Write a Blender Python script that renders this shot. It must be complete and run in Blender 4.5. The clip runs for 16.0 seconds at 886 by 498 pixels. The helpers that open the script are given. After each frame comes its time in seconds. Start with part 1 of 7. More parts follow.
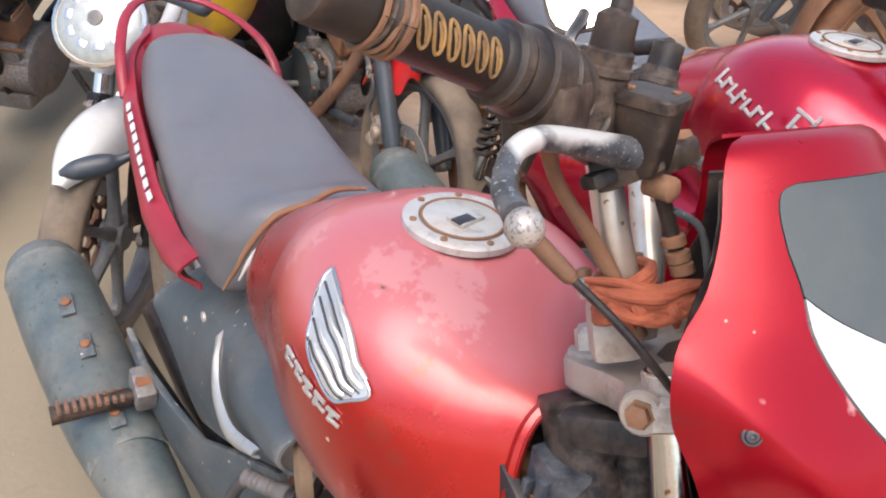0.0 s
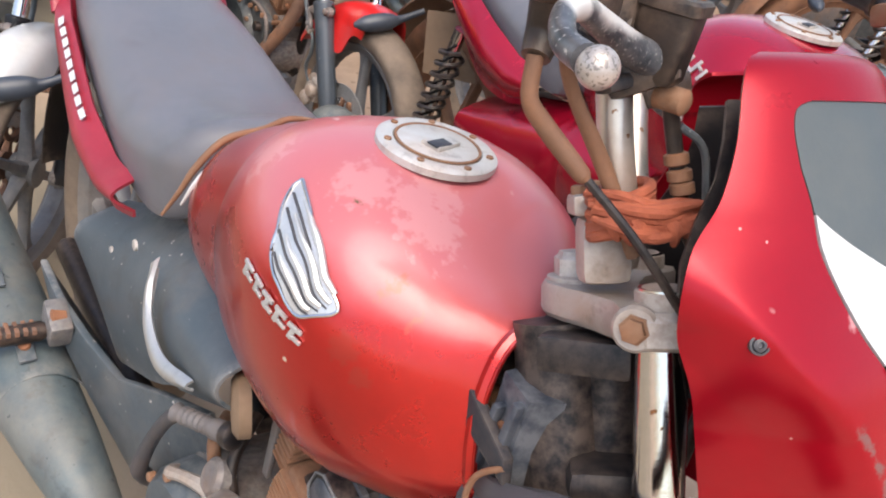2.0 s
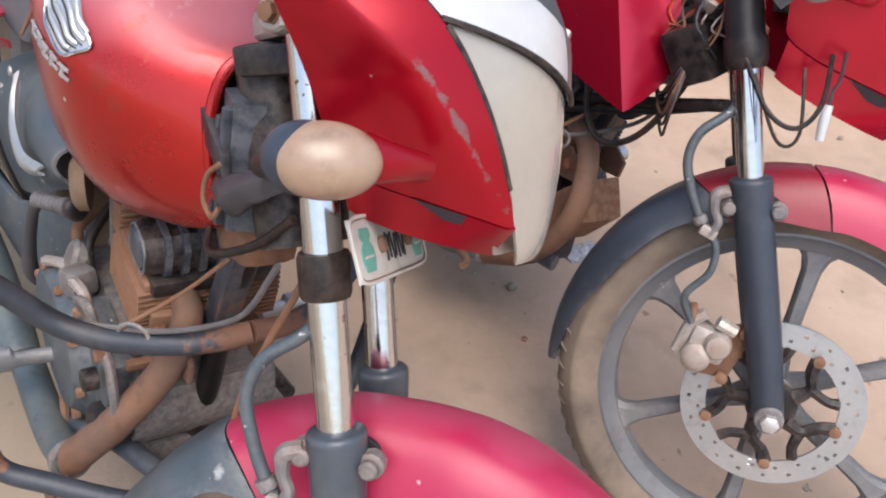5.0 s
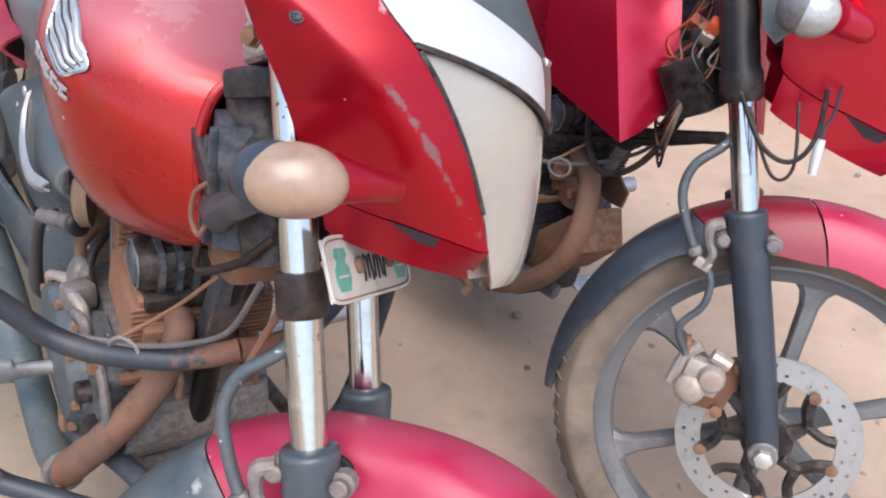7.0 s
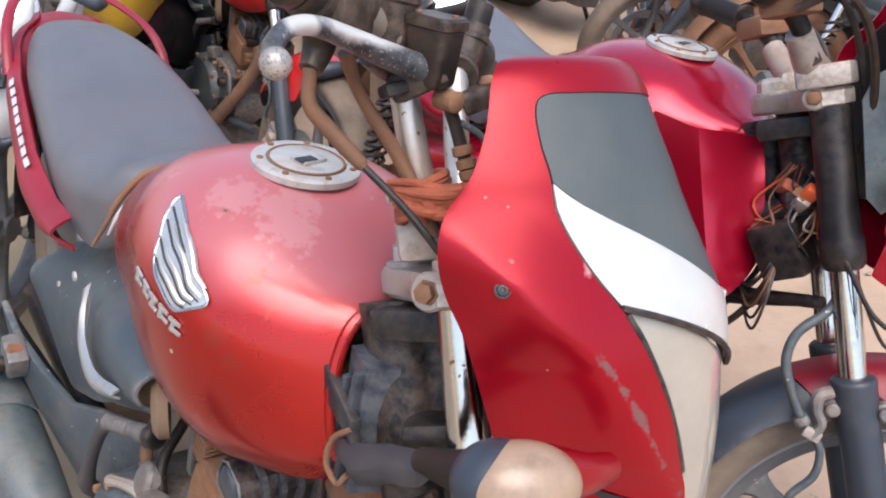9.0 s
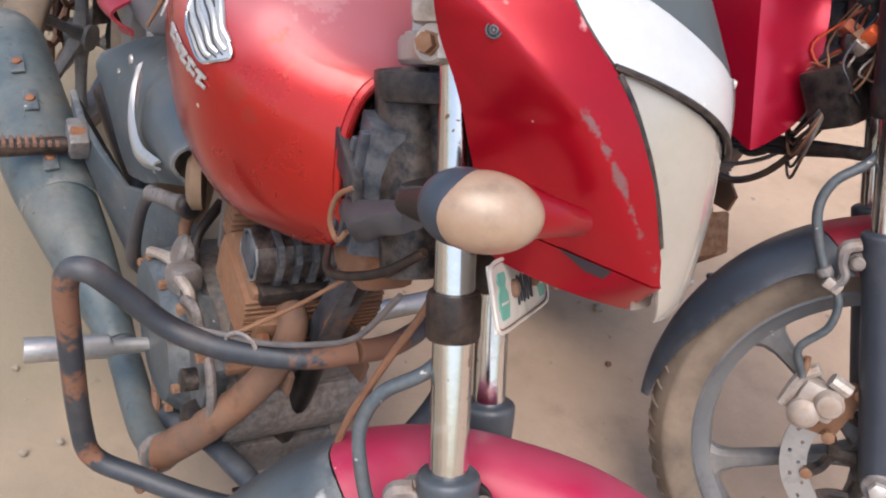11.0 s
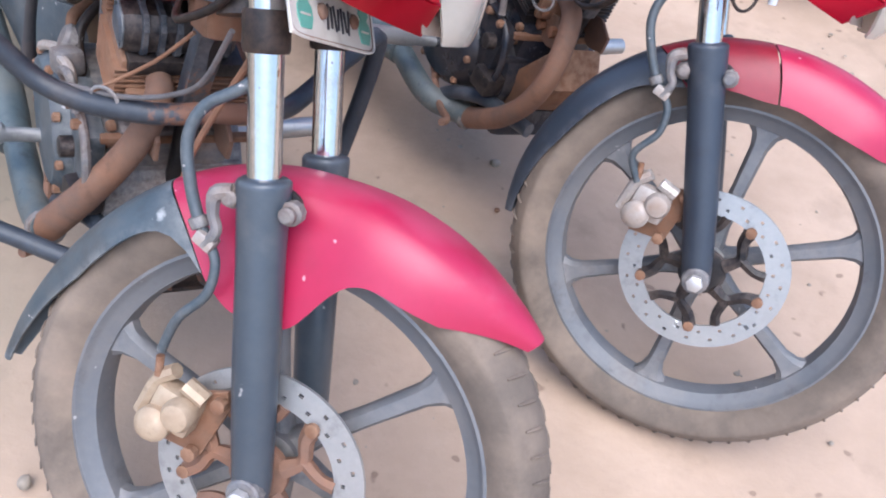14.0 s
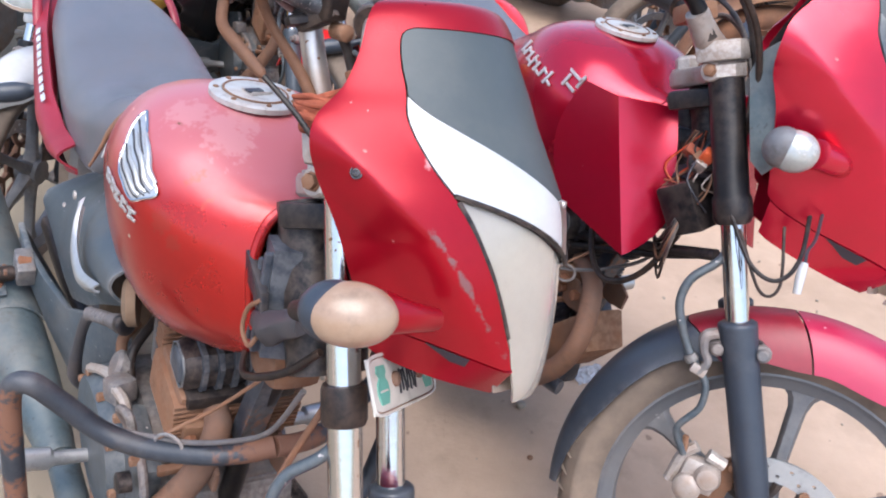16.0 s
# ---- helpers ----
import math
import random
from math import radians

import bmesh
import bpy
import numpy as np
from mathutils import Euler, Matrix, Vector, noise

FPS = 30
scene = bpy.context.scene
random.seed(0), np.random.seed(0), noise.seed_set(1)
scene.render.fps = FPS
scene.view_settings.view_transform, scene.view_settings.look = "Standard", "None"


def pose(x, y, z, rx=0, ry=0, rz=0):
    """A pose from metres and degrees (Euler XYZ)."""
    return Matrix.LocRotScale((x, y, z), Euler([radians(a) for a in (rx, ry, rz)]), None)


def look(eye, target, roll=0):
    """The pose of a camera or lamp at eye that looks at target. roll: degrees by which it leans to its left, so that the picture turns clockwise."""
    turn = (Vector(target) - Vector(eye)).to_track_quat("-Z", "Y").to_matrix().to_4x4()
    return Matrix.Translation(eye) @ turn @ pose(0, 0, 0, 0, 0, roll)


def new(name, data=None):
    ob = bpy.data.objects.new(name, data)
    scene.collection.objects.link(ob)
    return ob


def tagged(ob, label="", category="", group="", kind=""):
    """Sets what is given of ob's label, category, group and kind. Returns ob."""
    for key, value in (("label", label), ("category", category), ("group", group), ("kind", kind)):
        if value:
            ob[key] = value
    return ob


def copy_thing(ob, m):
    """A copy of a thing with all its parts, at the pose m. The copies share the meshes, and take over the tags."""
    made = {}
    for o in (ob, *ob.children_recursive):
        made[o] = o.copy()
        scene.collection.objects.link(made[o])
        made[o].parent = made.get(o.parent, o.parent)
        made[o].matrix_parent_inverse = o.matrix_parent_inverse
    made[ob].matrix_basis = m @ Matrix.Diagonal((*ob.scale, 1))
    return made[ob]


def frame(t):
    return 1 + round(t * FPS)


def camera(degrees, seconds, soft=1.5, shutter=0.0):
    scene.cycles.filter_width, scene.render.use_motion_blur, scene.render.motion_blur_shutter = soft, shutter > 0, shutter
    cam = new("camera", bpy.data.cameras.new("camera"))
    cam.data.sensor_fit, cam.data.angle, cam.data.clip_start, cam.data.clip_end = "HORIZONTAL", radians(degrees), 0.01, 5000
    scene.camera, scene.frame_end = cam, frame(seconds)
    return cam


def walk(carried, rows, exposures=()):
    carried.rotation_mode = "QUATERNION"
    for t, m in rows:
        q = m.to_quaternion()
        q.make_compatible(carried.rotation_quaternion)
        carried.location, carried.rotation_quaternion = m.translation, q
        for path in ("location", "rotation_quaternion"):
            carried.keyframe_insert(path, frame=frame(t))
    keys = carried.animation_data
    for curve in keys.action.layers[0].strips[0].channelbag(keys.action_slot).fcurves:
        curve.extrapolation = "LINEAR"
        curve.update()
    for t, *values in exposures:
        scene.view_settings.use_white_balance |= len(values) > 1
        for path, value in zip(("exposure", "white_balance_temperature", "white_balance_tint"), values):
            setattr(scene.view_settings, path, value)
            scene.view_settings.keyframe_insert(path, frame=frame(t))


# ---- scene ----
cam = camera(56.20, 16.0, soft=2.0)
PATH = [
    (0, (0.0971, 0.0979, 1.2583), (0.0648, 1.7397, 0.1166), -0.35),
    (0.5, (0.0902, 0.1237, 1.2538), (0.0527, 1.7649, 0.1114), -0.50),
    (1, (0.0972, 0.1226, 1.2418), (0.1755, 1.7621, 0.0990), 2.38),
    (1.5, (0.0890, 0.1166, 1.2425), (0.2809, 1.7768, 0.1439), 5.17),
    (2, (0.0457, 0.0879, 1.1956), (0.2395, 1.7147, 0.0485), 8.32),
    (2.5, (-0.0002, 0.1334, 1.2215), (0.3178, 1.8031, 0.1675), 8.21),
    (3, (-0.0179, 0.1420, 1.2498), (0.3786, 1.8208, 0.2376), 4.92),
    (3.5, (0.0151, 0.0940, 1.2279), (0.4465, 1.7371, 0.1723), 5.59),
    (4, (0.0742, 0.0226, 1.1838), (0.5223, 1.6559, 0.1202), 8.23),
    (4.5, (0.1646, -0.0677, 1.1584), (0.3858, 1.4834, -0.0847), 5.15),
    (5, (0.3035, -0.1405, 1.1477), (0.4285, 1.4161, -0.1019), 5.01),
    (5.2, (0.3629, -0.1748, 1.1424), (0.4591, 1.3801, -0.1118), 4.10),
    (7.3, (0.3349, -0.1374, 1.1581), (0.3883, 1.4869, -0.0076), 4.93),
    (7.5, (0.3018, -0.1036, 1.1726), (0.3596, 1.5574, 0.0602), 4.77),
    (8, (0.2431, -0.0504, 1.2181), (0.3710, 1.6420, 0.1600), 3.87),
    (8.2, (0.2179, -0.0274, 1.2246), (0.4056, 1.6836, 0.2061), 4.94),
    (10.3, (0.1578, -0.0234, 1.2192), (0.2454, 1.5755, 0.0210), 2.89),
    (10.5, (0.1718, -0.0470, 1.1946), (0.2424, 1.5345, -0.0276), 4.60),
    (11, (0.2399, -0.0937, 1.1586), (0.2277, 1.4423, -0.1223), 6.92),
    (11.5, (0.3432, -0.1409, 1.1442), (0.1568, 1.3299, -0.1982), 5.04),
    (12, (0.4306, -0.1810, 1.1069), (0.2297, 1.2588, -0.2667), 8.98),
    (12.5, (0.4594, -0.1892, 1.0916), (0.2482, 1.2257, -0.3060), 8.97),
    (13, (0.4606, -0.2129, 1.0807), (0.2110, 1.1419, -0.3692), 8.39),
    (13.5, (0.4350, -0.2426, 1.0795), (0.3461, 1.1625, -0.3410), 11.62),
    (14, (0.4076, -0.2838, 1.0964), (0.4871, 1.1683, -0.2765), 11.43),
    (14.5, (0.3776, -0.3041, 1.1220), (0.4524, 1.2402, -0.1467), 9.86),
    (15, (0.3611, -0.2962, 1.1538), (0.3966, 1.3076, -0.0406), 9.19),
    (15.5, (0.3364, -0.2563, 1.1959), (0.3474, 1.3938, 0.0659), 7.24),
    (16, (0.3058, -0.2030, 1.2400), (0.3670, 1.4949, 0.1848), 6.06),
]

walk(cam, [(t, look(eye, target, roll)) for t, eye, target, roll in PATH],
     exposures=[(0, 1.14, 6750, 10), (3.0, 1.26, 6850, 10), (4.0, 0.86, 6650, 10), (5.0, 0.92, 6350, 10), (8.0, 1.02, 6150, 10), (10.5, 0.88, 6850, 10), (11.5, 1.02, 6000, 10), (12.5, 1.13, 5700, 10), (14.0, 1.18, 5600, 10), (15.2, 1.22, 5700, 10), (16.0, 1.15, 5950, 10)])

# ---- light ----
world = bpy.data.worlds.new("sky_world")
scene.world = world
world.use_nodes = True
wn = world.node_tree
sky = wn.nodes.new("ShaderNodeTexSky")
sky.sky_type = "NISHITA"
sky.sun_disc = False
sky.sun_elevation, sky.sun_rotation = radians(64), radians(176)
sky.air_density, sky.dust_density, sky.ozone_density = 1.0, 3.0, 1.0
wn.links.new(sky.outputs[0], wn.nodes["Background"].inputs[0])
wn.nodes["Background"].inputs[1].default_value = 0.15
SUN_EL, SUN_AZ = radians(64), radians(176)
sun_data = bpy.data.lights.new("sun", "SUN")
sun_data.energy, sun_data.angle, sun_data.color = 1.45, radians(60), (1.0, 0.95, 0.88)
sun = new("sun", sun_data)
to_sun = Vector((math.sin(SUN_AZ) * math.cos(SUN_EL), math.cos(SUN_AZ) * math.cos(SUN_EL), math.sin(SUN_EL)))
sun.matrix_world = look(to_sun * 30, (0, 0, 0))

# ---- materials ----
def material(name, colour, rough=0.5, metal=0.0, second=None, scale=18.0, amount=0.35, dust=0.0, dust_colour=(0.36, 0.25, 0.16), grain=0.0, grain_scale=300.0, coat=0.0, speck=None, speck_at=0.66, trans=0.0, grime=0.0, shine=0.5, wear=None, coat_rough=0.2):
    """A surface with broad stains, fine grain, dust that lies in patches and pale chips."""
    m = bpy.data.materials.new(name)
    m.use_nodes = True
    nt = m.node_tree
    n, l = nt.nodes, nt.links
    b = n["Principled BSDF"]
    tc = n.new("ShaderNodeTexCoord")

    def noise_node(sc, detail=5.0):
        t = n.new("ShaderNodeTexNoise")
        t.inputs["Scale"].default_value, t.inputs["Detail"].default_value, t.inputs["Roughness"].default_value = sc, detail + 2, 0.66
        l.new(tc.outputs["Object"], t.inputs["Vector"])
        return t

    def ramp(src, a, z):
        r = n.new("ShaderNodeMapRange")
        r.inputs["From Min"].default_value, r.inputs["From Max"].default_value = a, z
        l.new(src, r.inputs["Value"])
        return r.outputs[0]

    def mixed(fac, a, c):
        x = n.new("ShaderNodeMix")
        x.data_type = "RGBA"
        if isinstance(fac, float):
            x.inputs["Factor"].default_value = fac
        else:
            l.new(fac, x.inputs["Factor"])
        for socket, v in ((x.inputs["A"], a), (x.inputs["B"], c)):
            if isinstance(v, tuple):
                socket.default_value = (*v[:3], 1)
            else:
                l.new(v, socket)
        return x.outputs["Result"]

    def times(src, k):
        x = n.new("ShaderNodeMath")
        x.operation = "MULTIPLY"
        x.inputs[1].default_value = k
        l.new(src, x.inputs[0])
        return x.outputs[0]

    second = second or tuple(c * (1 - amount) for c in colour)
    col = mixed(ramp(noise_node(scale).outputs[0], 0.35, 0.68), colour, second)
    fine = noise_node(scale * 9, 3.0)
    col = mixed(times(ramp(fine.outputs[0], 0.3, 0.8), 0.3), col, tuple(c * 0.7 for c in colour))
    rgh = None
    if grime:
        g0 = times(ramp(noise_node(scale * 1.7, 8.0).outputs[0], 0.55, 0.66), grime)
        col = mixed(g0, col, tuple(c * 0.35 + 0.02 * w for c, w in zip(colour, (1.0, 0.7, 0.5))))
    if dust:
        d = times(ramp(noise_node(scale * 0.45, 7.0).outputs[0], 0.62 - dust * 0.4, 0.75), min(1.0, 0.35 + dust * 0.6))
        col = mixed(d, col, dust_colour)
        x = n.new("ShaderNodeMix")
        l.new(d, x.inputs[0])
        x.inputs[2].default_value, x.inputs[3].default_value = rough, min(1.0, rough + 0.4)
        rgh = x.outputs[0]
        if metal:
            y = n.new("ShaderNodeMix")
            l.new(d, y.inputs[0])
            y.inputs[2].default_value, y.inputs[3].default_value = metal, 0.0
            l.new(y.outputs[0], b.inputs["Metallic"])
    if speck:
        v = n.new("ShaderNodeTexNoise")
        v.inputs["Scale"].default_value, v.inputs["Detail"].default_value = scale * 5.5, 2.0
        l.new(tc.outputs["Object"], v.inputs["Vector"])
        col = mixed(ramp(v.outputs[0], speck_at, speck_at + 0.03), col, speck)
    if wear:
        geo = n.new("ShaderNodeNewGeometry")
        brk = n.new("ShaderNodeMath")
        brk.operation = "MULTIPLY"
        l.new(ramp(geo.outputs["Pointiness"], 0.53, 0.62), brk.inputs[0])
        l.new(ramp(noise_node(scale * 4, 6.0).outputs[0], 0.38, 0.6), brk.inputs[1])
        col = mixed(times(brk.outputs[0], 0.5), col, wear)
    l.new(col, b.inputs["Base Color"])
    if rgh is None:
        rgh = ramp(noise_node(scale * 2.2).outputs[0], 0.2, 0.8)
        r2 = n.new("ShaderNodeMapRange")
        r2.inputs["To Min"].default_value, r2.inputs["To Max"].default_value = rough * 0.8, min(1.0, rough * 1.25)
        l.new(rgh, r2.inputs["Value"])
        rgh = r2.outputs[0]
        b.inputs["Metallic"].default_value = metal
    l.new(rgh, b.inputs["Roughness"])
    b.inputs["Coat Weight"].default_value = coat
    b.inputs["Specular IOR Level"].default_value = shine
    b.inputs["Coat Roughness"].default_value = coat_rough
    b.inputs["Transmission Weight"].default_value = trans
    if grain or not trans:
        grain = grain or 0.06
        g = noise_node(grain_scale, 4.0)
        bp = n.new("ShaderNodeBump")
        bp.inputs["Strength"].default_value, bp.inputs["Distance"].default_value = grain, 0.002
        l.new(g.outputs[0], bp.inputs["Height"])
        l.new(bp.outputs[0], b.inputs["Normal"])
    return m


def marked(m, marks, colour, rough=None, noise_scale=60.0, ragged=0.9, matt=False):
    """Lays ragged patches of one colour on a material, as stains, scrapes, painted shade or sheen: marks are centres
    and half-widths in the object's own metres.
    """
    nt = m.node_tree
    n, l = nt.nodes, nt.links
    b = n["Principled BSDF"]
    tc = n.new("ShaderNodeTexCoord")
    nz = n.new("ShaderNodeTexNoise")
    nz.inputs["Scale"].default_value, nz.inputs["Detail"].default_value = noise_scale, 6.0
    l.new(tc.outputs["Object"], nz.inputs["Vector"])
    jag = n.new("ShaderNodeMath")
    jag.operation = "MULTIPLY_ADD"
    jag.inputs[1].default_value, jag.inputs[2].default_value = ragged * 2, -ragged
    l.new(nz.outputs[0], jag.inputs[0])
    total = None
    for centre, half in marks:
        s = n.new("ShaderNodeVectorMath")
        s.operation = "SUBTRACT"
        s.inputs[1].default_value = centre
        l.new(tc.outputs["Object"], s.inputs[0])
        d = n.new("ShaderNodeVectorMath")
        d.operation = "DIVIDE"
        d.inputs[1].default_value = half
        l.new(s.outputs[0], d.inputs[0])
        e = n.new("ShaderNodeVectorMath")
        e.operation = "LENGTH"
        l.new(d.outputs[0], e.inputs[0])
        f = n.new("ShaderNodeMath")
        f.operation = "SUBTRACT"
        f.inputs[0].default_value = 1.0
        l.new(e.outputs["Value"], f.inputs[1])
        if total is None:
            total = f.outputs[0]
        else:
            g = n.new("ShaderNodeMath")
            g.operation = "MAXIMUM"
            l.new(total, g.inputs[0])
            l.new(f.outputs[0], g.inputs[1])
            total = g.outputs[0]
    h = n.new("ShaderNodeMath")
    h.operation = "ADD"
    l.new(total, h.inputs[0])
    l.new(jag.outputs[0], h.inputs[1])
    r = n.new("ShaderNodeMapRange")
    r.inputs["From Min"].default_value, r.inputs["From Max"].default_value = 0.0, 0.35
    l.new(h.outputs[0], r.inputs["Value"])
    strength = n.new("ShaderNodeMath")
    strength.operation = "MULTIPLY"
    strength.inputs[1].default_value = colour[3] if len(colour) > 3 else 1.0
    l.new(r.outputs[0], strength.inputs[0])
    x = n.new("ShaderNodeMix")
    x.data_type = "RGBA"
    l.new(strength.outputs[0], x.inputs["Factor"])
    l.new(b.inputs["Base Color"].links[0].from_socket, x.inputs["A"])
    x.inputs["B"].default_value = (*colour[:3], 1)
    l.new(x.outputs["Result"], b.inputs["Base Color"])
    if rough is not None:
        y = n.new("ShaderNodeMix")
        l.new(strength.outputs[0], y.inputs[0])
        l.new(b.inputs["Roughness"].links[0].from_socket, y.inputs[2])
        y.inputs[3].default_value = rough
        l.new(y.outputs[0], b.inputs["Roughness"])
    if matt:
        z = n.new("ShaderNodeMix")
        l.new(strength.outputs[0], z.inputs[0])
        z.inputs[2].default_value, z.inputs[3].default_value = b.inputs["Metallic"].default_value, 0.0
        l.new(z.outputs[0], b.inputs["Metallic"])
    return m


def scraped(m, line, radius, colour):
    """A ragged scrape along a broken line, given in the object's own metres."""
    nt = m.node_tree
    n, l = nt.nodes, nt.links
    b = n["Principled BSDF"]
    tc = n.new("ShaderNodeTexCoord")

    def vm(op, a, c):
        x = n.new("ShaderNodeVectorMath")
        x.operation = op
        for s, v in ((x.inputs[0], a), (x.inputs[1], c)):
            if isinstance(v, tuple):
                s.default_value = v
            else:
                l.new(v, s)
        return x

    def sm(op, a, c, clamp=False):
        x = n.new("ShaderNodeMath")
        x.operation, x.use_clamp = op, clamp
        for s, v in ((x.inputs[0], a), (x.inputs[1], c)):
            if isinstance(v, float):
                s.default_value = v
            else:
                l.new(v, s)
        return x.outputs[0]
    near = None
    for p, q in zip(line, line[1:]):
        d = tuple(y - x for x, y in zip(p, q))
        rel = vm("SUBTRACT", tc.outputs["Object"], p).outputs[0]
        along = sm("DIVIDE", vm("DOT_PRODUCT", rel, d).outputs["Value"], sum(x * x for x in d), True)
        foot = n.new("ShaderNodeVectorMath")
        foot.operation = "SCALE"
        foot.inputs[0].default_value = d
        l.new(along, foot.inputs["Scale"])
        dist = n.new("ShaderNodeVectorMath")
        dist.operation = "LENGTH"
        l.new(vm("SUBTRACT", rel, foot.outputs[0]).outputs[0], dist.inputs[0])
        near = dist.outputs["Value"] if near is None else sm("MINIMUM", near, dist.outputs["Value"])
    nz = n.new("ShaderNodeTexNoise")
    nz.inputs["Scale"].default_value, nz.inputs["Detail"].default_value, nz.inputs["Roughness"].default_value = 48.0, 9.0, 0.75
    l.new(tc.outputs["Object"], nz.inputs["Vector"])
    reach = sm("MULTIPLY", sm("SUBTRACT", nz.outputs[0], 0.34), radius * 6.5)
    r = n.new("ShaderNodeMapRange")
    r.inputs["From Min"].default_value, r.inputs["From Max"].default_value = 0.0, radius * 0.7
    r.inputs["To Max"].default_value = colour[3]
    l.new(sm("SUBTRACT", reach, near), r.inputs["Value"])
    x = n.new("ShaderNodeMix")
    x.data_type = "RGBA"
    l.new(r.outputs[0], x.inputs["Factor"])
    l.new(b.inputs["Base Color"].links[0].from_socket, x.inputs["A"])
    x.inputs["B"].default_value = (*colour[:3], 1)
    l.new(x.outputs["Result"], b.inputs["Base Color"])


RED = material("faded_red_paint", (0.52, 0.022, 0.018), 0.28, 0.78, (0.47, 0.022, 0.018), 7, coat=0.5, coat_rough=0.12, speck=(0.60, 0.36, 0.32), speck_at=0.745, grime=0.12, shine=0.45)
# Upper tank: dust and a pale sky sheen, both put into the colour.
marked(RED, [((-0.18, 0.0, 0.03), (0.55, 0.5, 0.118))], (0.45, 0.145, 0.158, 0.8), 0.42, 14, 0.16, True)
marked(RED, [((-0.014, -0.06, -0.1534), (0.003, 0.01, 0.004)), ((-0.118, -0.15, -0.137), (0.003, 0.01, 0.003))], (0.75, 0.62, 0.50, 0.9), 0.7, 300, 0.3)
marked(RED, [((-0.075, -0.12, -0.10), (0.012, 0.03, 0.016)), ((-0.06, -0.11, -0.118), (0.008, 0.03, 0.012))], (0.33, 0.06, 0.04, 0.35), 0.5, 160, 0.8)
marked(RED, [((-0.15, -0.085, 0.0), (0.045, 0.035, 0.03)), ((-0.105, -0.055, -0.012), (0.06, 0.035, 0.03)), ((-0.12, -0.02, 0.0), (0.04, 0.04, 0.02)), ((-0.255, -0.11, -0.03), (0.03, 0.03, 0.03))], (0.44, 0.14, 0.14, 0.3), 0.6, 45, 0.8)
marked(RED, [((-0.15, -0.085, 0.0), (0.03, 0.03, 0.03)), ((-0.105, -0.055, -0.012), (0.045, 0.03, 0.03)), ((-0.125, -0.03, 0.0), (0.03, 0.02, 0.03)), ((-0.255, -0.11, -0.03), (0.022, 0.03, 0.03))], (0.56, 0.30, 0.30, 0.36), 0.65, 110, 1.3)
marked(RED, [((-0.140, -0.096, -0.021), (0.009, 0.006, 0.008))], (0.08, 0.075, 0.03, 0.9), 0.9, 300, 0.6)
marked(RED, [((-0.176, -0.118, -0.032), (0.006, 0.008, 0.006))], (0.30, 0.24, 0.16, 0.8), 0.9, 300, 0.6)
marked(RED, [((-0.074, -0.080, -0.055), (0.007, 0.03, 0.014)), ((-0.05, -0.075, -0.075), (0.004, 0.02, 0.016))], (0.34, 0.08, 0.045, 0.6), 0.5, 200, 0.7)
marked(RED, [((-0.302, 0.0, -0.1), (0.005, 0.2, 0.14))], (0.30, 0.10, 0.08, 0.6), 0.7, 120, 0.5)
SHELL = material("crimson_fairing_paint", (0.33, 0.002, 0.012), 0.30, 0.45, (0.29, 0.002, 0.011), 6, coat=0.25, coat_rough=0.2, speck=(0.55, 0.30, 0.28), speck_at=0.785, shine=0.3)
scraped(SHELL, [(0.110, -0.150, -0.045), (0.125, -0.145, -0.061), (0.138, -0.136, -0.085), (0.148, -0.122, -0.11), (0.157, -0.107, -0.135), (0.165, -0.09, -0.158), (0.172, -0.082, -0.175)], 0.0032, (0.19, 0.13, 0.13, 0.75))
marked(SHELL, [((0.114, -0.134, 0.003), (0.004, 0.012, 0.011))], (0.60, 0.30, 0.30, 0.75), 0.6, 180, 0.6)
marked(SHELL, [((0.052, -0.15, 0.055), (0.001, 0.02, 0.001)), ((0.066, -0.15, 0.048), (0.0008, 0.02, 0.001)), ((0.085, -0.15, -0.06), (0.001, 0.02, 0.001))], (0.62, 0.32, 0.30, 0.8), 0.6, 300, 0.3)
CRIMSON = material("crimson_paint", (0.50, 0.005, 0.032), 0.24, 0.6, (0.45, 0.005, 0.027), 6, coat=0.6, coat_rough=0.15, speck=(0.6, 0.4, 0.36), speck_at=0.785, shine=0.45)
FENDER_RED = material("sun_bleached_crimson_paint", (0.39, 0.013, 0.058), 0.38, 0.05, (0.35, 0.020, 0.062), 6, dust=0.32, dust_colour=(0.46, 0.17, 0.21), coat=0.12, speck=(0.75, 0.5, 0.52), speck_at=0.72, grime=0.12, shine=0.45)
marked(FENDER_RED, [((0.06, 0.0, -0.325), (0.22, 0.075, 0.062)), ((0.20, 0.0, -0.375), (0.10, 0.06, 0.045))], (0.40, 0.06, 0.11, 0.7), 0.6, 20, 0.35)
marked(FENDER_RED, [((0.147, -0.056, -0.361), (0.006, 0.012, 0.005)), ((0.136, -0.071, -0.348), (0.003, 0.012, 0.003)), ((0.162, -0.091, -0.391), (0.004, 0.012, 0.005)), ((0.269, -0.075, -0.421), (0.006, 0.02, 0.013)), ((-0.091, -0.076, -0.376), (0.011, 0.02, 0.009)), ((0.11, -0.03, -0.34), (0.003, 0.01, 0.003)), ((0.2, -0.04, -0.385), (0.004, 0.01, 0.003))], (0.78, 0.55, 0.57, 0.8), 0.6, 300, 0.9)
WINE = material("wine_red_plastic", (0.27, 0.015, 0.03), 0.4, 0, None, 9, dust=0.2, dust_colour=(0.34, 0.11, 0.11))
